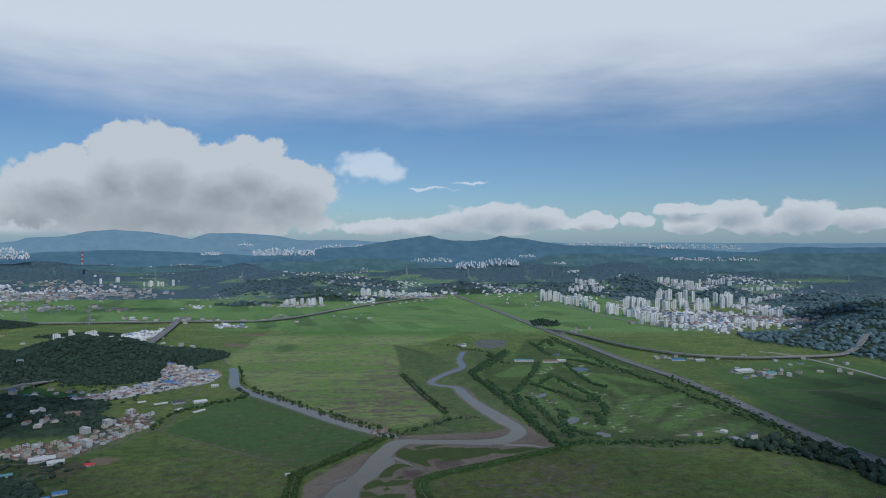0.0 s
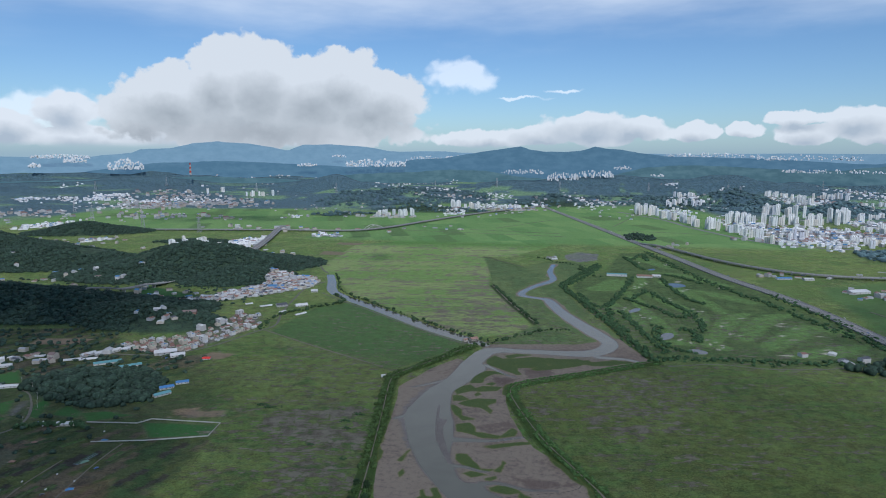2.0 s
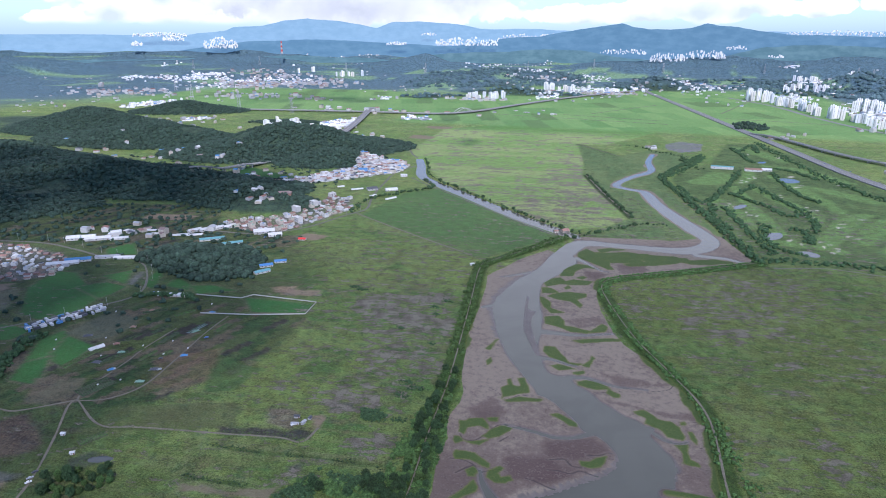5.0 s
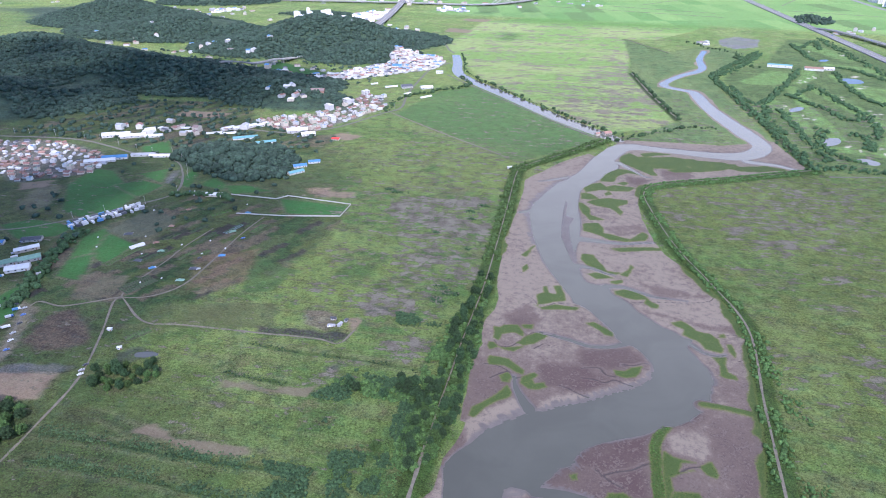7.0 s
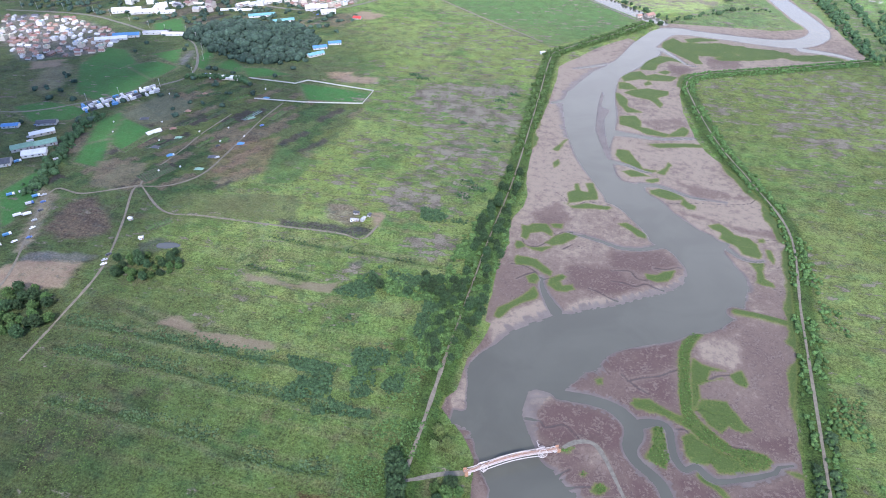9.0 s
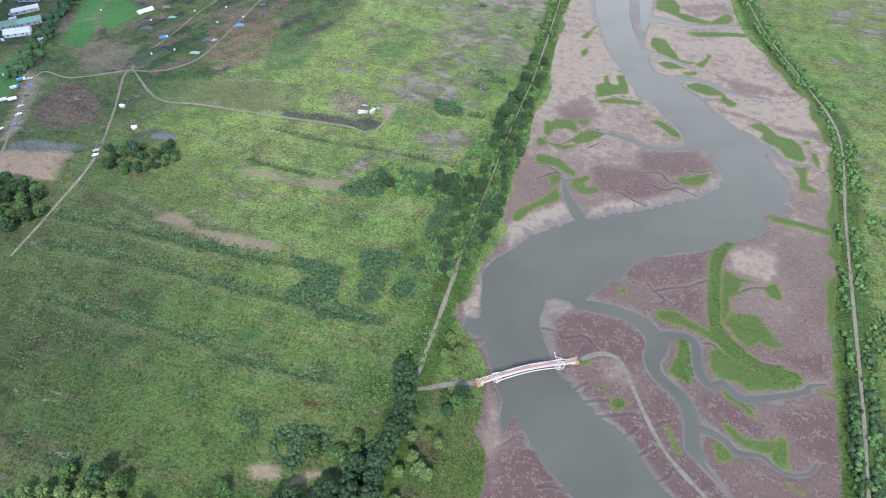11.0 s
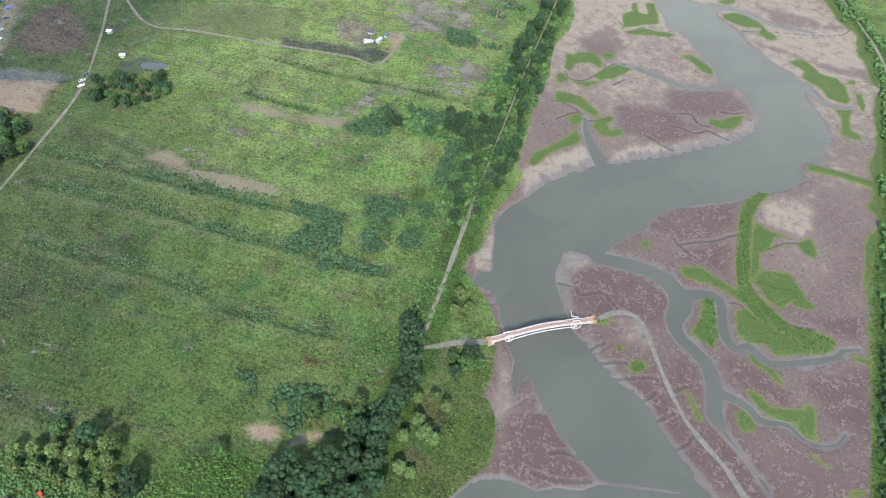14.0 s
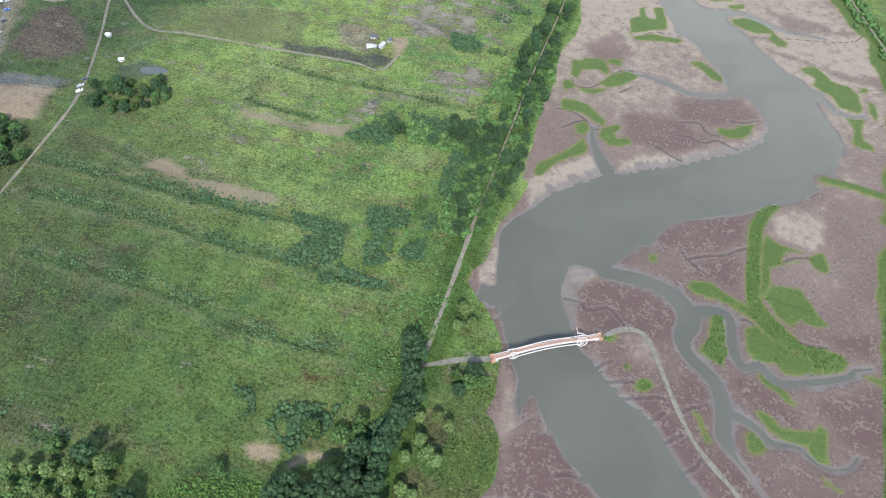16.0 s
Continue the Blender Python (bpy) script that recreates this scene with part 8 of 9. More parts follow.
def build_sheds():
    """Long farm sheds and works: x, y, length, width, height, turn, roof, wall."""
    rows_a = [
        (-718, 668, 42, 13, 5, 30, 3, 0),
        (-728, 652, 50, 12, 4, 33, 4, 0),
        (-690, 690, 40, 10, 4, 25, 2, 0),
        (-665, 694, 36, 9, 4, 20, 4, 0),
        (-800, 742, 24, 18, 6, 35, 4, 0),
        (-782, 752, 24, 14, 6, 35, 4, 0),
        (-764, 752, 46, 14, 5, 32, 4, 2),
        (-735, 762, 32, 10, 4, 32, 4, 0),
        (-652, 828, 26, 11, 5, 62, 4, 0),
        (-638, 838, 26, 11, 5, 62, 4, 0),
    ]
    rows_b = [
        (-626, 850, 26, 11, 5, 62, 4, 0),
        (-612, 862, 26, 11, 5, 62, 4, 0),
        (-600, 800, 46, 11, 4, 35, 6, 0),
        (-560, 790, 40, 10, 4, 40, 6, 0),
        (-545, 855, 40, 20, 6, 32, 4, 2),
        (-520, 845, 26, 14, 5, 32, 4, 0),
        (-598, 428, 28, 9, 5, 52, 4, 1),
        (-578, 414, 24, 12, 5, 50, 8, 2),
        (-592, 400, 24, 12, 5, 50, 8, 2),
        (-572, 396, 26, 12, 5, 40, 4, 0),
    ]
    rows_c = [
        (-612, 446, 24, 10, 4, 30, 5, 2),
        (-640, 428, 20, 8, 4, 30, 3, 2),
        (-455, 700, 26, 10, 4, 55, 6, 0),
        (-462, 722, 22, 10, 4, 40, 3, 0),
        (-452, 742, 20, 9, 4, 30, 3, 0),
        (-508, 604, 26, 9, 4, 12, 4, 1),
        (-585, 372, 20, 14, 5, 40, 5, 2),
        (-470, 1298, 18, 12, 6, 20, 4, 0),
        (-490, 1165, 26, 18, 6, 35, 5, 2),
        (-452, 1172, 30, 16, 4, 35, 4, 0),
    ]
    rows_d = [
        (-95, 1000, 16, 12, 6, 40, 0, 1),
        (-108, 990, 9, 7, 5, 40, 0, 1),
        (205, 1588, 62, 9, 9, -3, 6, 0),
        (270, 1580, 46, 16, 7, -3, 7, 0),
        (300, 1592, 26, 14, 6, -3, 4, 0),
        (600, 1608, 46, 14, 6, 8, 3, 0),
        (655, 1606, 30, 14, 6, 8, 4, 0),
        (700, 1470, 60, 30, 8, 20, 4, 0),
        (745, 1440, 50, 24, 8, 30, 6, 0),
        (60, 1812, 20, 10, 5, 20, 4, 0),
    ]
    rows_e = [
        (-575, 1320, 26, 18, 9, 15, 3, 0),
        (-600, 1440, 24, 16, 8, 15, 4, 0),
        (-565, 1420, 20, 20, 10, 15, 2, 0),
        (-600, 1020, 30, 18, 6, 20, 1, 3),
        (-470, 838, 14, 9, 3, 10, 9, 0),
        (-199, 805, 7, 5, 3, 30, 4, 0),
        (-415, 347, 4, 3, 2.4, 10, 4, 0),
        (-389, 330, 4, 3, 2.4, 30, 4, 0),
        (-252, 419, 6, 3, 2.4, 12, 5, 2),
        (-243, 413, 6, 3, 2.4, 80, 2, 2),
    ]
    rows_f = [
        (-241, 420, 4, 3, 2.2, 80, 5, 2),
        (-249, 410, 8, 2.6, 1.8, 12, 2, 2),
    ]
    rows = rows_a + rows_b + rows_c + rows_d + rows_e + rows_f
    for x, y, l, w, h, turn, roof, wall in rows:
        gx, gy, gz, s = ground_at(x, y)
        big = l > 12
        ob = gable_house("shed" if big else "hut", l * 0.78 if big else l * 0.75, w * 0.82 if big else w * 0.75, h * 0.62 if big else h * 0.8, min(2.6, w * 0.16), wall, roof, f"{'long' if big else 'small'} {WALL_WORDS[wall]} {'shed' if big else 'hut'} with {ROOF_WORDS[roof]} low roof", "shed" if big else "hut", "farm sheds" if big else "farm huts", 0.4, 3 if big else 1)
        ob.matrix_basis = pose(gx[0], gy[0], gz[0], 0, 0, turn) @ Matrix.Scale(s[0], 4)


def build_towers():
    rng = np.random.RandomState(101)
    words = ("white", "cream", "pale grey")
    kinds = [(tower_block(l, 12, 60, M_FLATS[c], f"{words[c]} concrete apartment tower above green plain"), l) for l, c in ((18, 0), (28, 0), (19, 1), (27, 1), (20, 2))]
    used = set()
    for x0, y0, x1, y1, n, h in TOWER_ROWS + TOWER_ROWS_BACK + TOWER_ROWS_SIDE:
        n = int(n * 1.7 + 0.5)
        for k in range(n):
            u = (k + 0.5) / n
            px, py = x0 + (x1 - x0) * u + rng.randn() * 6, y0 + (y1 - y0) * u + rng.randn() * 34
            gx, gy, gz, s = ground_at(px, py)
            kind, l = kinds[rng.choice((0, 0, 1, 1, 2, 3, 4))]
            tall = h * 0.74 * (0.82 + 0.34 * rng.rand()) / 60.0
            m = pose(gx[0], gy[0], gz[0], 0, 0, rng.choice((-20, -10, 0, 35, -50)) + rng.randn() * 4) @ Matrix.Diagonal((s[0] * 0.85, s[0] * 0.85, s[0] * tall, 1))
            if kind.name in used:
                copy_thing(kind, m)
            else:
                used.add(kind.name)
                kind.matrix_basis = m


M_FAR_WHITE = material("far_white_walls", (0.82, 0.81, 0.79), 0.8, 0.04, 0.05)


def town_stuff(name, areas, seed, label, size=1.0, pale=False):
    """Low roofs of a far town, too many to count."""
    rng = np.random.RandomState(seed)
    bm_v, bm_f, idx = [], [], []
    cube = np.array([(-1, -1, 0), (1, -1, 0), (1, 1, 0), (-1, 1, 0), (-1, -1, 1), (1, -1, 1), (1, 1, 1), (-1, 1, 1), (-1, 0, 1.3), (1, 0, 1.3)], float)
    faces = [(0, 1, 5, 4), (1, 2, 6, 9, 5), (2, 3, 7, 6), (3, 0, 4, 8, 7), (4, 5, 9, 8), (6, 7, 8, 9)]
    for area in areas:
        p = area if len(area) > 5 else np.array(area[:2]) + rng.randn(area[4], 2) * np.array(area[2:4])
        n = len(p)
        x, y, z, s = ground_at(p[:, 0], p[:, 1])
        for k in range(n):
            a = rng.rand() * 6.28
            v = cube * np.array((4.2 + 3.5 * rng.rand(), 3.6 + 2.2 * rng.rand(), 3.2 + 6 * rng.rand() ** 2)) * s[k] * size
            v = np.stack([v[:, 0] * math.cos(a) - v[:, 1] * math.sin(a), v[:, 0] * math.sin(a) + v[:, 1] * math.cos(a), v[:, 2] - 0.5], 1) + np.array((x[k], y[k], z[k]))
            base = 10 * len(idx)
            bm_v.append(v)
            bm_f += [tuple(i + base for i in f) for f in faces]
            idx.append(rng.choice((0, 0, 1, 2)))
    mats = [M_WALL[0], M_WALL[1], M_WALL[2], M_ROOF[0], M_ROOF[2], M_ROOF[4], M_ROOF[3], M_ROOF[1], M_ROOF[5]]
    mats += [M_FAR_WHITE]
    mi = []
    for i in idx:
        r = rng.choice((9, 9, 9, 5, 4, 4, 3, 6) if pale else (3, 3, 4, 5, 4, 6, 7, 8))
        i = 9 if pale and i < 2 else i
        mi += [i, i, i, i, r, r]
    me = mesh_from(name, np.vstack(bm_v), bm_f, mats, mi)
    return tagged(new(name, me), label, "town", kind="stuff")


loose_spots = build_villages()
build_sheds()
build_towers()
town_stuff("town_east", [(930, 2330, 90, 25, 70), (1080, 2520, 110, 60, 110), (1300, 2420, 90, 60, 110), (1120, 2480, 60, 40, 60), (1750, 3500, 160, 120, 70), (1500, 4500, 160, 140, 60)], 111, "crowded low white town below tower blocks", 1.5)
town_stuff("town_west", [(-2080, 3350, 120, 130, 150), (-1800, 3500, 120, 120, 80), (-2500, 2700, 150, 90, 60), (-1750, 2750, 180, 60, 40), (-2350, 3950, 160, 80, 60)], 112, "crowded far town of pale and rust roofs", 1.6)
town_stuff("town_middle", [(-660, 2930, 90, 25, 40), (-330, 3420, 160, 30, 60), (-100, 3420, 70, 30, 40), (330, 4100, 120, 90, 50), (-520, 4150, 160, 30, 30), (-1000, 2380, 200, 40, 22)], 113, "scattered white roofs along a trunk road", 1.4)
town_stuff("white_towns", [(-2576, 3476, 76, 126, 123), (-2279, 3534, 82, 273, 160), (-2819, 3321, 46, 90, 60), (-1979, 2323, 33, 67, 90), (-2658, 3702, 42, 66, 30), (-951, 1973, 25, 71, 126), (-1978, 3590, 33, 102, 40), (-1374, 4498, 56, 94, 33), (-1298, 5753, 57, 275, 49), (-667, 4524, 86, 78, 42), (-837, 6714, 52, 203, 21)], 118, "far towns of white walls among dark woods", 1.15, True)
town_stuff("white_towns", [(-2896, 7111, 110, 196, 35), (-3244, 6623, 117, 137, 32), (-3721, 4684, 64, 54, 18), (-249, 4535, 50, 77, 25), (-212, 3587, 96, 97, 120), (-401, 3152, 35, 53, 35), (28, 3699, 25, 61, 18), (321, 3914, 69, 147, 104), (-1493, 1954, 14, 22, 21), (-1114, 2853, 20, 38, 18), (-748, 2210, 20, 27, 28)], 120, "far towns of white walls among dark woods", 1.15, True)
town_stuff("white_suburb", [(930, 3977, 48, 172, 61), (905, 2751, 47, 173, 160), (1064, 2614, 73, 108, 160), (953, 2315, 60, 77, 160), (1226, 2444, 54, 106, 160), (1711, 4310, 120, 287, 160), (2318, 4722, 106, 234, 118), (691, 3411, 60, 102, 72), (1442, 2891, 49, 118, 120), (1095, 5316, 35, 164, 18)], 119, "crowded white low houses between tower blocks", 1.25, True)
town_stuff("village_north", [scatter(VILLAGES[2], 8.6, 95)], 117, "crowded village of pale, blue and rust roofs", 0.85)
town_stuff("hamlets", [loose_spots], 114, "scattered farmhouses with pale and rust roofs")
rng_far = np.random.RandomState(115)
far_r, far_a = 3000 + 3600 * rng_far.rand(420), np.radians(-52 + 90 * rng_far.rand(420))
far_spots = np.stack([np.sin(far_a) * far_r, np.cos(far_a) * far_r], 1)
far_spots = far_spots[terrain(far_spots[:, 0], far_spots[:, 1])[1]["hill"] < 12]
far_spots = np.vstack([far_spots + rng_far.randn(*far_spots.shape) * 45 for _ in range(2)])
town_stuff("far_hamlets", [far_spots], 116, "far scattered white roofs among wooded hills", 0.9)


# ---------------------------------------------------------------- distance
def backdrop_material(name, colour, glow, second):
    """Hills so far off that the air between has coloured them: haze put into colour and emission."""
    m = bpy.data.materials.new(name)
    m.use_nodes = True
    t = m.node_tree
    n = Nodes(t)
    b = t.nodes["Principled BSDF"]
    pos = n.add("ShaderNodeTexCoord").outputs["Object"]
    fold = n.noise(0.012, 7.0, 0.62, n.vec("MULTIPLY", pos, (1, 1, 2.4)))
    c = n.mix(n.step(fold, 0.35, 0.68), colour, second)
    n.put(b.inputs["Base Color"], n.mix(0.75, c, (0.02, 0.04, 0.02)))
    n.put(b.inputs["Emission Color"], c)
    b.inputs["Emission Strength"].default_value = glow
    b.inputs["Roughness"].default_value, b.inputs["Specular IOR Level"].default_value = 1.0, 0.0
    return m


def ridge_line(name, reach, tops, foot, jag, mat, label, seed, depth=70.0):
    """A range of far hills all round: slopes that rise to an uneven crest; tops are (azimuth, elevation) in degrees."""
    az = np.linspace(-180, 180, 1441)
    el = np.interp(az, [a for a, e in tops], [e for a, e in tops])
    el = el + (fbm(az * 10 + 900, az * 0 + seed, 26, 5, seed, 0.6) - 0.5) * jag
    rows, n = [], 9
    for j in range(n):
        u = j / (n - 1)
        e = foot + (el - foot) * u**1.2 + (fbm(az * 14 + 500, az * 0 + j * 9.0, 30, 4, seed + 7) - 0.5) * jag * 0.8 * u * (1 - u)
        r = reach + depth * u + (fbm(az * 9, az * 0 + j * 20.0, 22, 4, seed + 3) - 0.5) * 50 * (1 - u)
        a = np.radians(az)
        rows.append(np.stack([np.sin(a) * r, np.cos(a) * r, EYE[2] + np.tan(np.radians(e)) * r], 1))
    v = np.stack(rows, 1).reshape(-1, 3)
    f = [(i * n + j, (i + 1) * n + j, (i + 1) * n + j + 1, i * n + j + 1) for i in range(len(az) - 1) for j in range(n - 1)]
    me = mesh_from(name, v, f, mat, smooth_faces=True)
    return tagged(new(name, me), label, "hills", kind="structure")


MOUNTAINS = [(-180, -0.3), (-60, -0.3), (-41.2, -0.3), (-37.2, -0.33), (-34.1, 0.03), (-33.5, 0.3), (-31.2, 0.36), (-29.5, 0.79), (-27.5, 1.0), (-25.1, 0.79), (-23.2, 0.52), (-21.8, 0.24), (-20.4, 0.73), (-18.0, 0.75), (-15.0, 0.57), (-13.0, 0.23), (-8.5, 0.2), (-5.4, 0.07), (-0.4, 0.09), (6.9, 0.22), (9.5, 0.03), (28.6, 0.11), (55, 0.11), (180, 0.11)]
MIDDLE = [(-180, -1.88), (-60, -1.88), (-41.3, -1.88), (-37.7, -1.51), (-35.3, -1.17), (-31.7, -0.78), (-27.4, -0.65), (-22.8, -0.79), (-19.5, -0.98), (-16.6, -1.23), (-13.6, -0.97), (-10.5, -0.46), (-8.0, -0.35), (-5.9, 0.01), (-4.4, 0.27), (-2.4, 0.58), (-1.3, 0.74), (-0.4, 0.44), (0.9, 0.24), (2.6, 0.2), (4.1, 0.31), (5.2, 0.66), (6.1, 0.46), (7.5, 0.41), (9.0, 0.13), (11.8, -0.2), (16.3, -0.22), (18.4, -0.3), (22.5, -0.54), (26.3, -0.67), (28.7, -0.22), (55, -0.22), (180, -0.22)]
NEARER = [(-180, -2.17), (-60, -2.17), (-41.3, -2.17), (-36.9, -2.08), (-31.8, -2.02), (-28.3, -1.96), (-24.3, -2.09), (-20.5, -2.36), (-17.6, -1.88), (-14.6, -1.78), (-10.5, -1.63), (-7.5, -1.36), (-4.9, -1.45), (-0.3, -2.08), (2.7, -2.41), (6.6, -1.86), (9.5, -1.14), (12.3, -0.82), (15.4, -0.93), (18.5, -1.13), (21.8, -1.31), (24.5, -1.04), (28.7, -0.64), (55, -0.64), (180, -0.64)]
# each range gets its share of haze as bluer colour and more glow
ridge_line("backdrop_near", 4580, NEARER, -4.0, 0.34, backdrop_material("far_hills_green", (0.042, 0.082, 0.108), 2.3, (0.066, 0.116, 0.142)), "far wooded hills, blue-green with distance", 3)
ridge_line("backdrop_middle", 4690, MIDDLE, -2.6, 0.26, backdrop_material("far_hills_blue", (0.07, 0.142, 0.225), 1.5, (0.092, 0.172, 0.258)), "far hills beyond the plain, tinted and glowing blue as haze", 5)
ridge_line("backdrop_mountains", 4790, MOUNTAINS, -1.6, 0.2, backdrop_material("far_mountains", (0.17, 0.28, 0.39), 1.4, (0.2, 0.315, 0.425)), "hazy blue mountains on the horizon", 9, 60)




def far_city(name, az0, az1, el0, el1, reach, count, tall, seed):
    """White tower blocks of a far city, tiny with distance."""
    rng = np.random.RandomState(seed)
    cube = np.array([(-1, -1, 0), (1, -1, 0), (1, 1, 0), (-1, 1, 0), (-1, -1, 1), (1, -1, 1), (1, 1, 1), (-1, 1, 1)], float)
    faces = np.array([(0, 1, 5, 4), (1, 2, 6, 5), (2, 3, 7, 6), (3, 0, 4, 7), (4, 5, 6, 7)])
    v, f = [], []
    for k in range(count):
        u = rng.rand()
        lie = rng.rand() ** 1.4 * (0.55 + 0.45 * math.sin(u * 3.14))
        az, el = radians(az0 + (az1 - az0) * u), radians(el0 + (el1 - el0) * min(1.0, max(0.0, lie)))
        r = reach + rng.rand() * 15
        c = np.array((math.sin(az) * r, math.cos(az) * r, EYE[2] + math.tan(el) * r - 4))
        size = np.array((1.6 + 3 * rng.rand(), 3.0, tall * (0.35 + 0.8 * rng.rand()) + 4))
        a = -az + rng.randn() * 0.3
        q = cube * size
        q = np.stack([q[:, 0] * math.cos(a) - q[:, 1] * math.sin(a), q[:, 0] * math.sin(a) + q[:, 1] * math.cos(a), q[:, 2]], 1)
        v.append(q + c)
        f += [tuple(x) for x in faces + 8 * k]
    me = mesh_from(name, np.vstack(v), f, M_FAR_WHITE)
    return tagged(new(name, me), "far city of small white towers before blue hills", "city", kind="stuff")


far_city("far_city", -35.9, -33.3, -1.32, -0.51, 4672, 150, 9, 1)
far_city("far_city", -38.9, -37.3, -0.73, -0.38, 4676, 70, 7, 2)
far_city("far_city", -41.2, -40.4, -1.09, -0.8, 4672, 40, 7, 3)
far_city("far_city", -21.0, -19.3, -1.08, -0.84, 4676, 50, 6, 4)
far_city("far_city", -16.8, -11.5, -1.12, -0.48, 4676, 190, 9, 5)
far_city("far_city", -11.5, -7.9, -0.75, -0.21, 4768, 120, 8, 6)
far_city("far_city", -7.9, -5.7, -0.34, -0.15, 4768, 40, 5, 7)
far_city("far_city", -18.0, -16.8, -0.28, -0.09, 4768, 20, 5, 8)
far_city("far_city", -2.9, 0.9, -1.72, -1.34, 4566, 50, 8, 9)
far_city("far_city", 1.2, 3.9, -2.3, -1.62, 4562, 70, 16, 10)
far_city("far_city", 3.4, 6.9, -2.01, -1.4, 4562, 60, 15, 11)
far_city("far_city", 6.9, 8.3, -1.25, -0.97, 4672, 25, 7, 12)
far_city("far_city", -41.1, -37.1, -0.42, -0.13, 4770, 150, 5, 13)
far_city("far_city", 10.9, 18.4, -0.21, 0.13, 4768, 150, 6, 14)
far_city("far_city", 18.0, 25.6, -0.38, 0.02, 4672, 120, 5, 15)
far_city("far_city", 19.9, 26.7, -1.35, -1.11, 4566, 90, 6, 16)
far_city("far_city", 9.9, 11.0, -1.81, -1.63, 4566, 16, 6, 17)


# ---------------------------------------------------------------- clouds overhead, whose shade lies on the land
def cloud_material(name, dense):
    m = bpy.data.materials.new(name)
    m.use_nodes = True
    t = m.node_tree
    n = Nodes(t)
    b = t.nodes["Principled BSDF"]
    b.inputs["Base Color"].default_value = (0.9, 0.9, 0.9, 1)
    b.inputs["Roughness"].default_value = 1.0
    clear = n.add("ShaderNodeBsdfTransparent")
    mixer = n.add("ShaderNodeMixShader")
    mixer.inputs[0].default_value = dense
    t.links.new(clear.outputs[0], mixer.inputs[1])
    t.links.new(b.outputs[0], mixer.inputs[2])
    t.links.new(mixer.outputs[0], t.nodes["Material Output"].inputs[0])
    return m


M_CLOUD = cloud_material("cloud_vapour", 0.2)
M_VEIL = cloud_material("thin_vapour", 0.1)


def cloud(over, half, count, seed, high=2000.0):
    """A thin cumulus that shades the land at over."""
    rng = np.random.RandomState(seed)
    k = (high - 0) / SUN_DIR.z
    c = np.array((over[0] + SUN_DIR.x * k, over[1] + SUN_DIR.y * k, high))
    pieces = []
    for _ in range(count):
        a, d = rng.rand() * 6.283, rng.rand() ** 0.6
        v, f = BLOBS[rng.randint(len(BLOBS))]
        size = min(half) * (0.2 + 0.28 * rng.rand()) * (1.15 - 0.5 * d)
        pieces.append((v * size * np.array((1.2, 1.2, 0.5)) + c + np.array((math.cos(a) * d * half[0], math.sin(a) * d * half[1], rng.rand() * 60)), f))
    me = tri_mesh("cloud", *joined(pieces), M_CLOUD)
    return tagged(new("cloud", me), "thin white cumulus drifting high overhead", "cloud", kind="structure")


def dimming_sheet(over, half, high=2300.0):
    """A wide thin sheet of cloud, out of view, added to dim the land at over."""
    k = high / SUN_DIR.z
    v, f = BLOBS[1]
    me = tri_mesh("cloud", v * np.array((*half, 40.0)) + np.array((over[0] + SUN_DIR.x * k, over[1] + SUN_DIR.y * k, high)), f, M_VEIL)
    return tagged(new("cloud", me), "unseen wide thin cloud sheet, added to dim the land", "cloud", kind="structure")


# unseen sheet, added to dim the near land against the far fields
dimming_sheet((-60, 330), (800, 680))
cloud((-1000, 930), (420, 330), 28, 1)
cloud((960, 930), (440, 420), 40, 2)
cloud((-640, 400), (235, 270), 24, 7)
cloud((-430, 1730), (70, 90), 8, 3)
cloud((-560, 2180), (180, 80), 14, 4)
cloud((-1500, 2750), (420, 180), 24, 5)
cloud((1700, 2250), (420, 350), 24, 6)


# ---------------------------------------------------------------- vehicles
M_TYRE = material("tyre_rubber", (0.02, 0.02, 0.02), 0.9, 0.1, 2.0)
M_CAR = [material("car_white", (0.6, 0.6, 0.6), 0.3, 0.05, 0.5, spec=0.5), material("car_silver", (0.4, 0.41, 0.42), 0.3, 0.05, 0.5, metal=0.4), material("car_dark", (0.04, 0.045, 0.06), 0.3, 0.1, 0.5, spec=0.5),
         material("car_blue", (0.05, 0.12, 0.32), 0.35, 0.1, 0.5, spec=0.5)]
CAR_WORDS = ["white", "silver", "dark", "blue"]


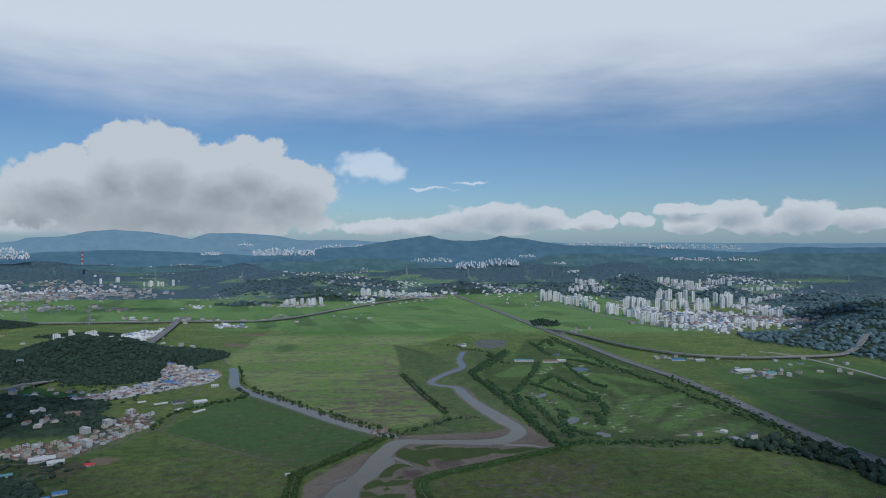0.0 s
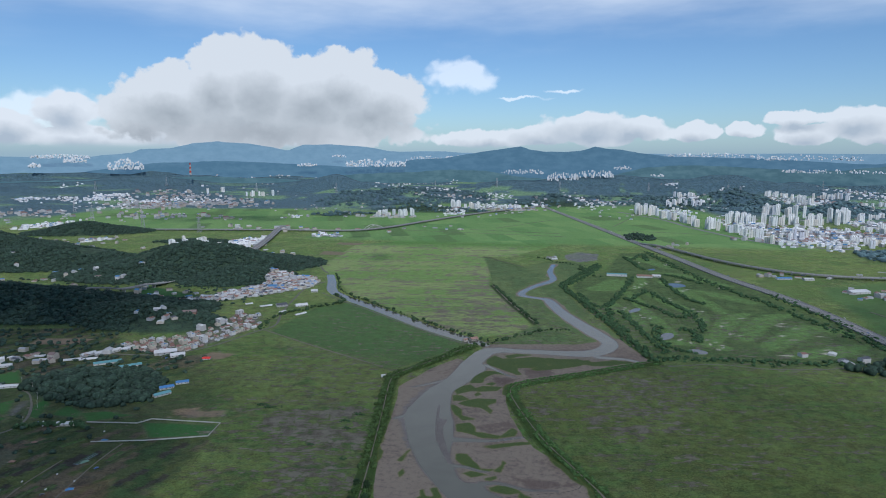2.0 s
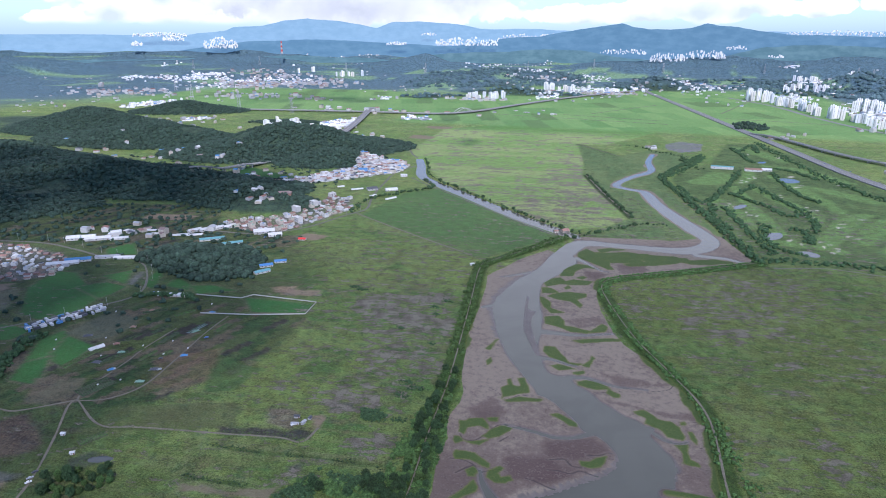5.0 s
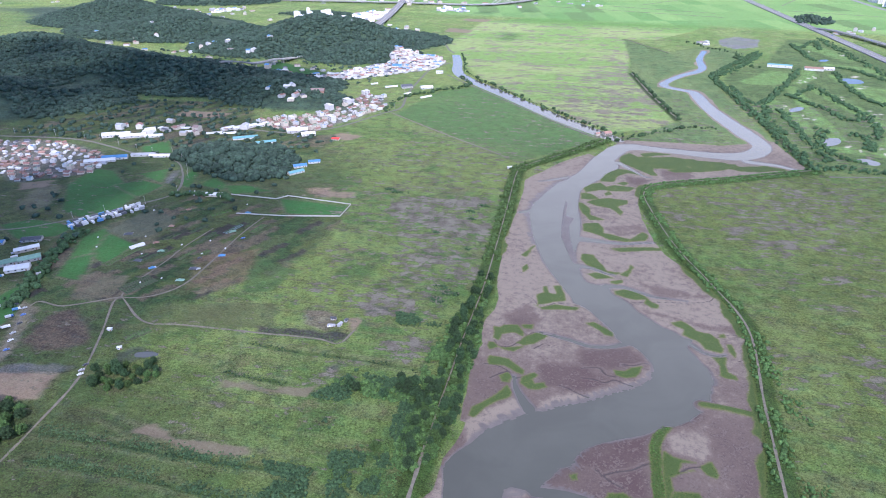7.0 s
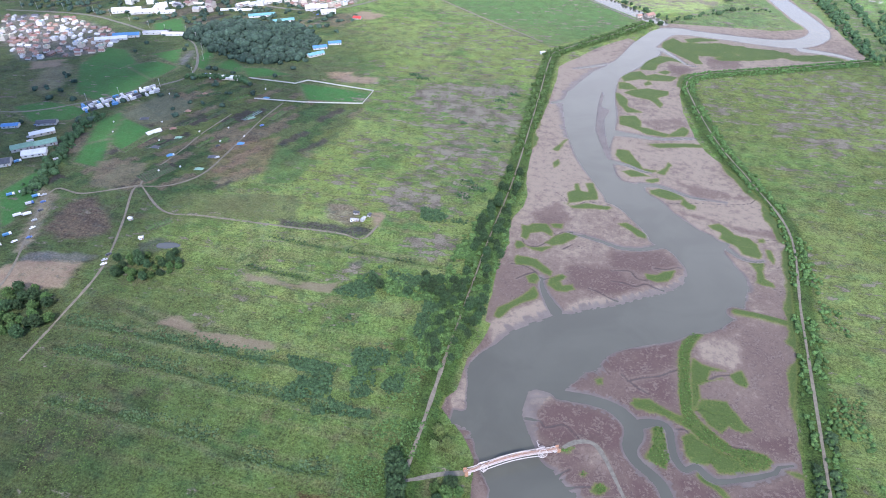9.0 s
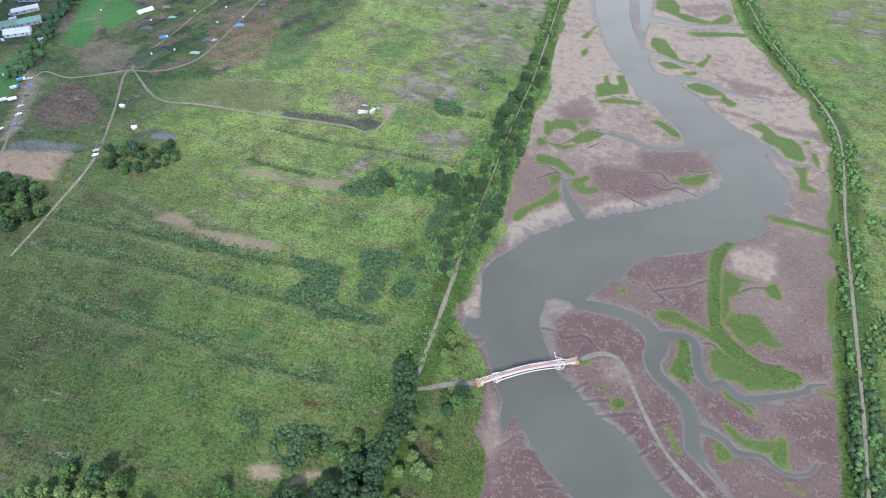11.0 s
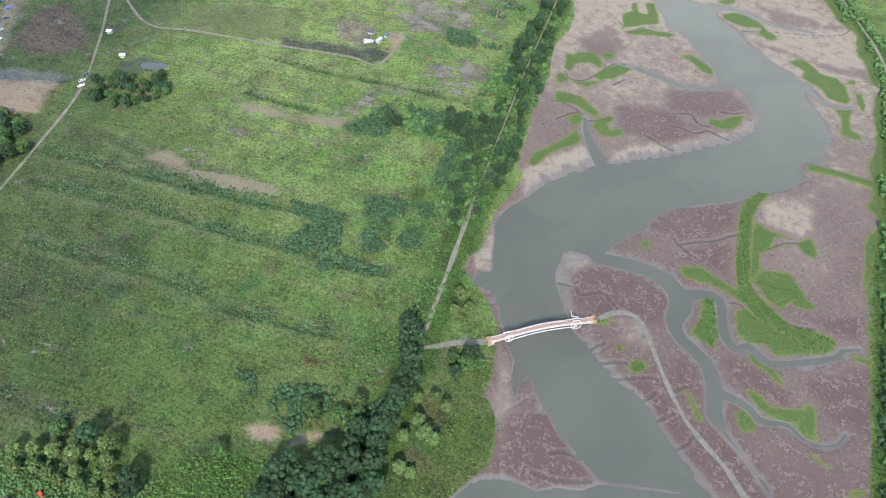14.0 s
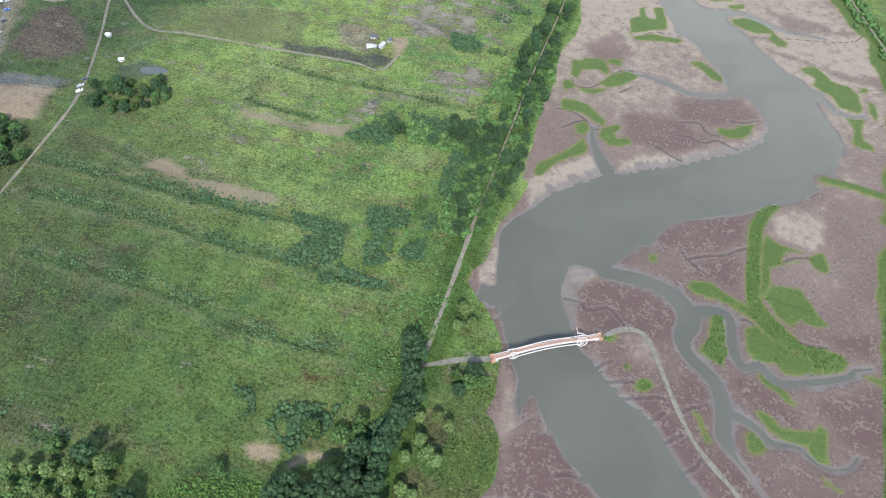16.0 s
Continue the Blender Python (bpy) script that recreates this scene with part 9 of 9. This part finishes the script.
def car(colour):
    """A parked car: body, cabin, panes, four wheels with rims, lamps."""
    root = thing("car", f"small {CAR_WORDS[colour]} car parked on bare ground", "car", "parked cars")
    bm = bmesh.new()
    box(bm, 0, 0, 0.35, 4.4, 1.75, 0.6, bevel=0.16)
    body = part("body", bm, M_CAR[colour], root)
    bm = bmesh.new()
    vs = box(bm, -0.2, 0, 0.95, 2.5, 1.55, 0.55).verts
    for v in vs:
        if v.co.z > 1.2:
            v.co.x = -0.2 + (v.co.x + 0.2) * 0.68
            v.co.y *= 0.86
    bmesh.ops.bevel(bm, geom=bm.edges[:], offset=0.07, segments=1, affect="EDGES")
    part("cabin", bm, M_CAR[colour], root)
    for x, turn in ((0.92, 0.5), (-1.3, -0.5)):
        bm = bmesh.new()
        bmesh.ops.create_cube(bm, size=1.0, matrix=Matrix.Translation((x, 0, 1.2)) @ Matrix.Rotation(-turn * 1.3, 4, "Y") @ Matrix.Diagonal((0.05, 1.3, 0.5, 1)))
        part("window", bm, M_GLASS, root)
    for x in (-1.35, 1.35):
        for y in (-0.8, 0.8):
            bm = bmesh.new()
            rod(bm, (x, y - 0.11, 0.32), (x, y + 0.11, 0.32), 0.32, 0.32, 12)
            wheel = part("wheel", bm, M_TYRE, root)
            bm = bmesh.new()
            rod(bm, (x, y - 0.125, 0.32), (x, y + 0.125, 0.32), 0.18, 0.18, 8)
            part("rim", bm, M_STEEL, wheel)
    for y in (-0.6, 0.6):
        bm = bmesh.new()
        box(bm, 2.2, y, 0.62, 0.06, 0.35, 0.16, bevel=0.02)
        part("headlight", bm, M_WHITE, root)
    return root


def truck(colour, bed):
    """A small lorry with a flat or boxed bed."""
    root = thing("truck", f"small lorry with {CAR_WORDS[colour]} cab and {ROOF_WORDS[bed]} bed", "truck", "parked lorries")
    bm = bmesh.new()
    box(bm, 2.2, 0, 0.5, 1.7, 2.0, 1.7, bevel=0.12)
    part("cab", bm, M_CAR[colour], root)
    bm = bmesh.new()
    box(bm, -0.9, 0, 0.85, 4.3, 2.1, 1.5, bevel=0.05)
    part("bed", bm, M_ROOF[bed], root)
    bm = bmesh.new()
    box(bm, 0.3, 0, 0.5, 5.4, 0.9, 0.3)
    part("chassis", bm, M_STEEL, root)
    bm = bmesh.new()
    box(bm, 3.04, 0, 1.35, 0.06, 1.7, 0.6, bevel=0.02)
    part("windscreen", bm, M_GLASS, root)
    for x in (-1.9, 2.1):
        for y in (-0.9, 0.9):
            bm = bmesh.new()
            rod(bm, (x, y - 0.14, 0.42), (x, y + 0.14, 0.42), 0.42, 0.42, 12)
            part("wheel", bm, M_TYRE, root)
    return root


def container(roof, label):
    """A steel box: ribbed sides, two doors, corner posts."""
    root = thing("container", label, "container", "storage containers")
    bm = bmesh.new()
    near = [(-3.0 + k * 0.25, -1.2 + 0.07 * (k // 2 % 2)) for k in range(25)]
    ring = near + [(-x, -y) for x, y in near]
    low, top = [bm.verts.new((x, y, 0.1)) for x, y in ring], [bm.verts.new((x, y, 2.5)) for x, y in ring]
    bm.faces.new(low[::-1])
    bm.faces.new(top)
    for k in range(len(ring)):
        bm.faces.new((low[k], low[(k + 1) % len(ring)], top[(k + 1) % len(ring)], top[k]))
    part("body", bm, M_ROOF[roof], root)
    for y in (-0.58, 0.58):
        bm = bmesh.new()
        box(bm, 3.02, y, 0.25, 0.06, 1.1, 2.1, bevel=0.01)
        door = part("door", bm, M_ROOF[roof], root)
        bm = bmesh.new()
        rod(bm, (3.08, y * 0.5, 0.4), (3.08, y * 0.5, 2.2), 0.03, 0.03, 5)
        part("lock_bar", bm, M_STEEL, door)
    return root


def tunnel(length, label):
    """A polytunnel: a rounded sheet over hoops."""
    root = thing("polytunnel", label, "greenhouse", "polytunnels on plots")
    bm = bmesh.new()
    n, w, h = 10, 2.9, 2.3
    rows = []
    for x in np.linspace(-length / 2, length / 2, 5):
        rows.append([bm.verts.new((x, w * math.cos(math.pi * k / n), h * math.sin(math.pi * k / n) ** 0.8)) for k in range(n + 1)])
    for p, q in zip(rows[:-1], rows[1:]):
        for k in range(n):
            bm.faces.new((p[k], p[k + 1], q[k + 1], q[k]))
    bm.faces.new(rows[0])
    bm.faces.new(rows[-1][::-1])
    part("sheet", bm, M_ROOF[4], root, smooth_faces=False)
    for x in np.linspace(-length / 2, length / 2, 6):
        bm = bmesh.new()
        pts = [(x, (w + 0.04) * math.cos(math.pi * k / 8), (h + 0.04) * math.sin(math.pi * k / 8) ** 0.8) for k in range(9)]
        for p, q in zip(pts[:-1], pts[1:]):
            rod(bm, p, q, 0.05, 0.05, 4)
        part("hoop", bm, M_STEEL, root)
    return root


def place_all(kinds, spots, seed, turn=None):
    """Each kind at the first spots, then copies."""
    rng = np.random.RandomState(seed)
    for k, (x, y, *a) in enumerate(spots):
        gx, gy, gz, s = ground_at(x, y)
        m = pose(gx[0], gy[0], gz[0] + 0.02, 0, 0, a[0] if a else (turn if turn is not None else 0) + rng.randn() * 9) @ Matrix.Scale(s[0], 4)
        kind = kinds[k % len(kinds)]
        if k < len(kinds):
            kind.matrix_basis = m
        else:
            copy_thing(kind, m)


def build_yards():
    rng = np.random.RandomState(131)
    rust = [container(3, "blue ribbed steel container in a crowded yard"), container(4, "white ribbed steel container in a crowded yard"), container(5, "dark ribbed steel container in a crowded yard"), container(2, "grey ribbed steel container in a crowded yard")]
    order = [rust[i] for i in (0, 1, 2, 3, 3, 1)]
    a, b = np.array((-604, 482)), np.array((-566, 552))
    side = np.array((b[1] - a[1], a[0] - b[0])) / np.hypot(*(b - a))
    spots = [tuple(a + (b - a) * (k + 0.5) / 12 + side * (j * 5.4 - 8.1) + rng.randn(2) * 0.8) for k in range(12) for j in range(4)]
    used = set()
    for k, (x, y) in enumerate(spots):
        gx, gy, gz, s = ground_at(x, y)
        m = pose(gx[0], gy[0], gz[0] + 0.02, 0, 0, 62 + 90 * (k % 3 == 0) + rng.randn() * 5)
        kind = order[rng.randint(len(order))]
        if kind.name in used:
            copy_thing(kind, m)
        else:
            used.add(kind.name)
            kind.matrix_basis = m
    for kind in rust:
        if kind.name not in used:
            kind.matrix_basis = pose(-585, 500, 1.2, 0, 0, 60)
    cars = [car(k) for k in range(4)]
    near = [(-393, 296, 55), (-396, 300, 60), (-398, 306, 60), (-470, 300), (-478, 310), (-485, 318), (-492, 330), (-500, 340), (-476, 292), (-508, 348), (-520, 350), (-543, 604), (-538, 606), (-533, 607), (-528, 608),
            (-560, 420), (-566, 440), (-555, 412), (-610, 430), (-620, 440), (-250, 409), (-412, 452), (-425, 470), (-410, 520), (-500, 612), (-545, 842), (-538, 836), (-530, 832)]
    place_all(cars, near, 132, 60)
    rng = np.random.RandomState(133)
    lanes = []
    for line, h, n in ((MOTORWAY, 5.0, 34), (BRANCH, 6.0, 8), (EXPRESSWAY, 7.0, 8)):
        t = np.gradient(line, axis=0)
        for _ in range(n):
            k = rng.randint(5, len(line) - 6)
            d = t[k] / np.hypot(*t[k])
            off = rng.choice((-8.5, -4.5, 4.5, 8.5)) * (1 if line is not BRANCH else 0.55)
            gx, gy, gz, s = ground_at(line[k, 0], line[k, 1])
            q = line[k] + np.array((-d[1], d[0])) * off
            f = float(shrink(*q))
            copy_thing(cars[rng.randint(4)], pose(q[0] * f, q[1] * f, gz[0] + (h + 0.45) * s[0], 0, 0, math.degrees(math.atan2(d[1], d[0]))) @ Matrix.Scale(s[0] * 1.15, 4))
    place_all([truck(0, 3), truck(0, 4), truck(3, 2)], [(-483, 283, 60), (-497, 322, 55), (-508, 334, 58), (-488, 296, 60), (-503, 318, 55), (-478, 276, 60), (-512, 344, 55), (-470, 268, 62), (-545, 396), (-553, 404), (-596, 412), (-603, 418), (-575, 380), (-238, 90, 12), (-528, 345, 50), (-534, 338, 50)], 134, 55)
    place_all([tunnel(24, "white polytunnel on a vegetable plot"), tunnel(14, "short white polytunnel beside plots")],
              [(-640, 812, 30), (-500, 470, 65), (-660, 806, 30), (-700, 800, 20), (-720, 812, 20), (-760, 800, 25), (-430, 1110, 60), (-470, 1120, 60), (-520, 1160, 40), (-560, 1170, 40)], 135)


def bale():
    root = thing("bale", "white wrapped bale lying on a farm plot", "bale", "white bales")
    bm = bmesh.new()
    rod(bm, (0, -0.7, 0.62), (0, 0.7, 0.62), 0.65, 0.65, 12)
    bmesh.ops.bevel(bm, geom=bm.edges[:], offset=0.06, segments=1, affect="EDGES")
    part("wrap", bm, M_ROOF[4], root)
    bm = bmesh.new()
    rod(bm, (0, -0.12, 0.62), (0, 0.12, 0.62), 0.665, 0.665, 12)
    part("band", bm, M_STEEL, root)
    return root


def garden_bed(l, w, mat, label, rows):
    """A raised vegetable bed: soil with furrows, and rows of plants."""
    root = thing("garden_bed", label, "garden bed", "vegetable beds on plots")
    bm = bmesh.new()
    box(bm, 0, 0, -0.3, l, w, 0.5, bevel=0.12)
    part("soil", bm, mat, root)
    rng = random.Random(rows)
    for k in range(rows):
        bm = bmesh.new()
        y = -w / 2 + (k + 0.5) * w / rows
        n = int(l / 1.3)
        ribs = []
        for i in range(n + 1):
            x, h, d = -l / 2 + 0.3 + i * (l - 0.6) / n, rng.uniform(0.2, 0.6), w / rows * rng.uniform(0.2, 0.38)
            ribs.append([bm.verts.new((x, y + a * d, 0.15 + b * h)) for a, b in ((-1, 0), (-0.7, 0.8), (0.1, 1), (0.8, 0.7), (1, 0))])
        for p, q in zip(ribs[:-1], ribs[1:]):
            for i in range(4):
                bm.faces.new((p[i], q[i], q[i + 1], p[i + 1]))
        part("ridge", bm, M_LEAF_MID if rows % 2 else M_LEAF_DARK, root)
    return root


M_SOIL = material("dark_soil", (0.09, 0.078, 0.062), 0.95, 0.25, 0.4, 0.05)
M_NET = material("blue_grey_net", (0.13, 0.16, 0.2), 0.7, 0.2, 0.5, 0.03)
for x, y, l, w, turn, mat, label, rows in (
        (-499, 450, 42, 9, 82, M_SOIL, "grey-brown tilled bed with sparse rows", 5), (-446, 411, 30, 17, 72, M_SOIL, "large dark bed with green rows", 8), (-470, 460, 30, 6, 70, M_SOIL, "narrow dark vegetable bed", 4), (-459, 472, 24, 5, 74, M_SOIL, "narrow green vegetable bed", 3),
        (-433, 536, 24, 6, 80, M_NET, "bed covered with blue-grey netting", 2), (-427, 482, 11, 7, 80, M_SOIL, "small bright green vegetable bed", 5), (-441, 472, 22, 5, 84, M_SOIL, "narrow green vegetable bed", 3), (-482, 452, 20, 5, 72, M_SOIL, "short dark vegetable bed", 4),
        (-447, 510, 26, 6, 86, M_SOIL, "narrow dark vegetable bed", 4), (-468, 524, 24, 6, 78, M_SOIL, "short dark vegetable bed", 4), (-408, 545, 22, 7, 84, M_SOIL, "short green vegetable bed", 5), (-482, 500, 18, 6, 76, M_SOIL, "short dark vegetable bed", 4),
        (-505, 560, 26, 6, 40, M_SOIL, "narrow dark vegetable bed", 4), (-470, 565, 24, 7, 60, M_SOIL, "short green vegetable bed", 5), (-390, 350, 20, 9, 60, M_SOIL, "dark green striped vegetable bed", 5), (-372, 330, 15, 8, 25, M_NET, "bed covered with dark netting", 2)):
    gx, gy, gz, gs = ground_at(x, y)
    garden_bed(l, w, mat, label, rows).matrix_basis = pose(gx[0], gy[0], gz[0], 0, 0, turn)
build_yards()
plots = scatter([(-540, 600), (-420, 600), (-400, 470), (-430, 400), (-520, 380), (-560, 450)], 17, 141)
place_all([bale()], [tuple(p) for p in plots[:14]], 142)


def tarp(label, roof, sx, sy):
    """A sheet laid over stores, humped and creased."""
    root = thing("tarp_heap", label, "heap", "covered heaps on plots")
    bm = bmesh.new()
    bmesh.ops.create_grid(bm, x_segments=8, y_segments=6, size=0.5)
    rng = random.Random(5)
    for v in bm.verts:
        e = max(0.0, 1 - (2 * v.co.x) ** 2) * max(0.0, 1 - (2 * v.co.y) ** 2)
        v.co = (v.co.x * sx, v.co.y * sy, e * 1.5 + rng.random() * 0.15 + 0.02)
    part("sheet", bm, M_ROOF[roof], root)
    for x, y in ((-0.48, -0.48), (0.48, -0.48), (0.48, 0.48), (-0.48, 0.48)):
        bm = bmesh.new()
        box(bm, x * sx, y * sy, 0, 0.5, 0.4, 0.3, bevel=0.05)
        part("weight", bm, M_CONCRETE, root)
    return root


place_all([tarp("blue tarpaulin over a heap of stores", 3, 7, 4), tarp("green tarpaulin over a heap of stores", 8, 8, 4), tarp("orange tarpaulin over a heap of soil", 7, 6, 4), tarp("dark tarpaulin over a heap of stores", 5, 9, 5)],
          [(-408, 482, 30), (-470, 470, 20), (-488, 483, 40), (-417, 452, 20), (-455, 440, 50), (-430, 530, 60), (-510, 560, 30), (-478, 447, 10), (-442, 575, 20), (-415, 430, 20), (-500, 520, 20), (-530, 490, 30)], 143)


# ---------------------------------------------------------------- poles, corner of the road bridge, far marks
def pole():
    root = thing("utility_pole", "grey concrete utility pole beside a lane", "pole", "utility poles")
    bm = bmesh.new()
    rod(bm, (0, 0, -0.5), (0, 0, 9.5), 0.19, 0.12, 8)
    part("mast", bm, M_CONCRETE, root)
    for z in (8.4, 9.1):
        bm = bmesh.new()
        box(bm, 0, 0, z, 1.9, 0.12, 0.12)
        part("cross_arm", bm, M_STEEL, root)
    return root


line = np.vstack([along(spline([(-960, 694), (-840, 720), (-760, 710), (-690, 695), (-640, 705)], 8.0), 38, 0.5, 151, 5), along(spline([(-640, 690), (-600, 664), (-560, 604), (-575, 555), (-640, 474)], 8.0), 40, 0.5, 152, 4),
                  along(spline([(-499, 890), (-462, 985), (-446, 1030), (-470, 1120)], 8.0), 45, 0.5, 153, 5)])
place_all([pole()], [tuple(q) for q in line], 154)


def road_corner():
    """The end of a road bridge: slab, white rails with posts, kerb."""
    root = thing("road_bridge", "grey road slab with white railings at a wood edge", "bridge")
    root.matrix_basis = pose(-246, 88, 0.6, 0, 0, -14)
    bm = bmesh.new()
    box(bm, 0, 0, -1.2, 60, 9, 1.4, bevel=0.05)
    part("slab", bm, M_CONCRETE, root)
    bm = bmesh.new()
    box(bm, 0, -0.3, 0.2, 60, 7, 0.06)
    part("roadway", bm, M_ASPHALT, root)
    for y in (-4.3, 4.3):
        bm = bmesh.new()
        for z in (0.75, 1.25):
            rod(bm, (-30, y, z), (30, y, z), 0.09, 0.09, 6)
        part("rail", bm, M_WHITE, root)
        for k in range(25):
            bm = bmesh.new()
            rod(bm, (-29.4 + k * 2.45, y, 0.1), (-29.4 + k * 2.45, y, 1.3), 0.08, 0.08, 6)
            part("rail_post", bm, M_WHITE, root)
    bm = bmesh.new()
    box(bm, 0, 3.4, 0.2, 60, 0.3, 0.2, bevel=0.03)
    part("kerb", bm, M_CONCRETE, root)


def arch_bridge():
    """A far white tied-arch bridge on the trunk road."""
    root = thing("arch_bridge", "white twin-arch road bridge on the plain", "bridge")
    gx, gy, gz, s = ground_at(-625, 2425)
    root.matrix_basis = pose(gx[0], gy[0], gz[0] + 5, 0, 0, 52)
    for y in (-10, 10):
        bm = bmesh.new()
        pts = [(-42 + 84 * k / 16, y, 15 * math.sin(math.pi * k / 16)) for k in range(17)]
        for p, q in zip(pts[:-1], pts[1:]):
            rod(bm, p, q, 1.0, 1.0, 6)
        part("arch", bm, M_WALL[0], root)
        for p in pts[2:-2:2]:
            bm = bmesh.new()
            rod(bm, (p[0], y, 0), p, 0.3, 0.3, 5)
            part("hanger", bm, M_WALL[0], root)
    bm = bmesh.new()
    box(bm, 0, 0, -1.5, 90, 22, 1.6, bevel=0.1)
    part("deck", bm, M_CONCRETE, root)


def excavator():
    """A rust-red crane arm over the undergrowth."""
    root = thing("crane", "rust-red lattice crane arm above undergrowth", "crane")
    root.matrix_basis = pose(-228, 97, 1.0, 0, 0, -20) @ Matrix.Scale(0.6, 4)
    bm = bmesh.new()
    box(bm, -3.2, 0, 0, 3.0, 2.4, 2.2, bevel=0.15)
    part("cab", bm, M_RED, root)
    bm = bmesh.new()
    for y in (-0.4, 0.4):
        rod(bm, (-2.5, y, 2.0), (6.5, y, 3.4), 0.1, 0.07, 5)
        rod(bm, (-2.5, y, 2.7), (6.5, y, 3.7), 0.1, 0.07, 5)
    for k in range(9):
        rod(bm, (-2.5 + k, -0.4, 2.0 + 0.155 * k), (-2.0 + k, 0.4, 2.75 + 0.11 * k), 0.05, 0.05, 4)
    part("jib", bm, M_RED, root)
    bm = bmesh.new()
    box(bm, -3.2, 0, -0.6, 3.8, 3.0, 0.7, bevel=0.2)
    part("track", bm, M_TYRE, root)


def chimney():
    root = thing("chimney", "tall red and white banded chimney far away", "chimney")
    a, r = radians(-29.8), 4540.0
    root.matrix_basis = pose(math.sin(a) * r, math.cos(a) * r, 158, 0, 0, 0)
    for k in range(6):
        bm = bmesh.new()
        rod(bm, (0, 0, k * 13), (0, 0, k * 13 + 13), 7 - k * 0.6, 6.4 - k * 0.6, 12)
        part("band", bm, M_RED if k % 2 else M_WHITE, root)


road_corner()
arch_bridge()
excavator()
chimney()
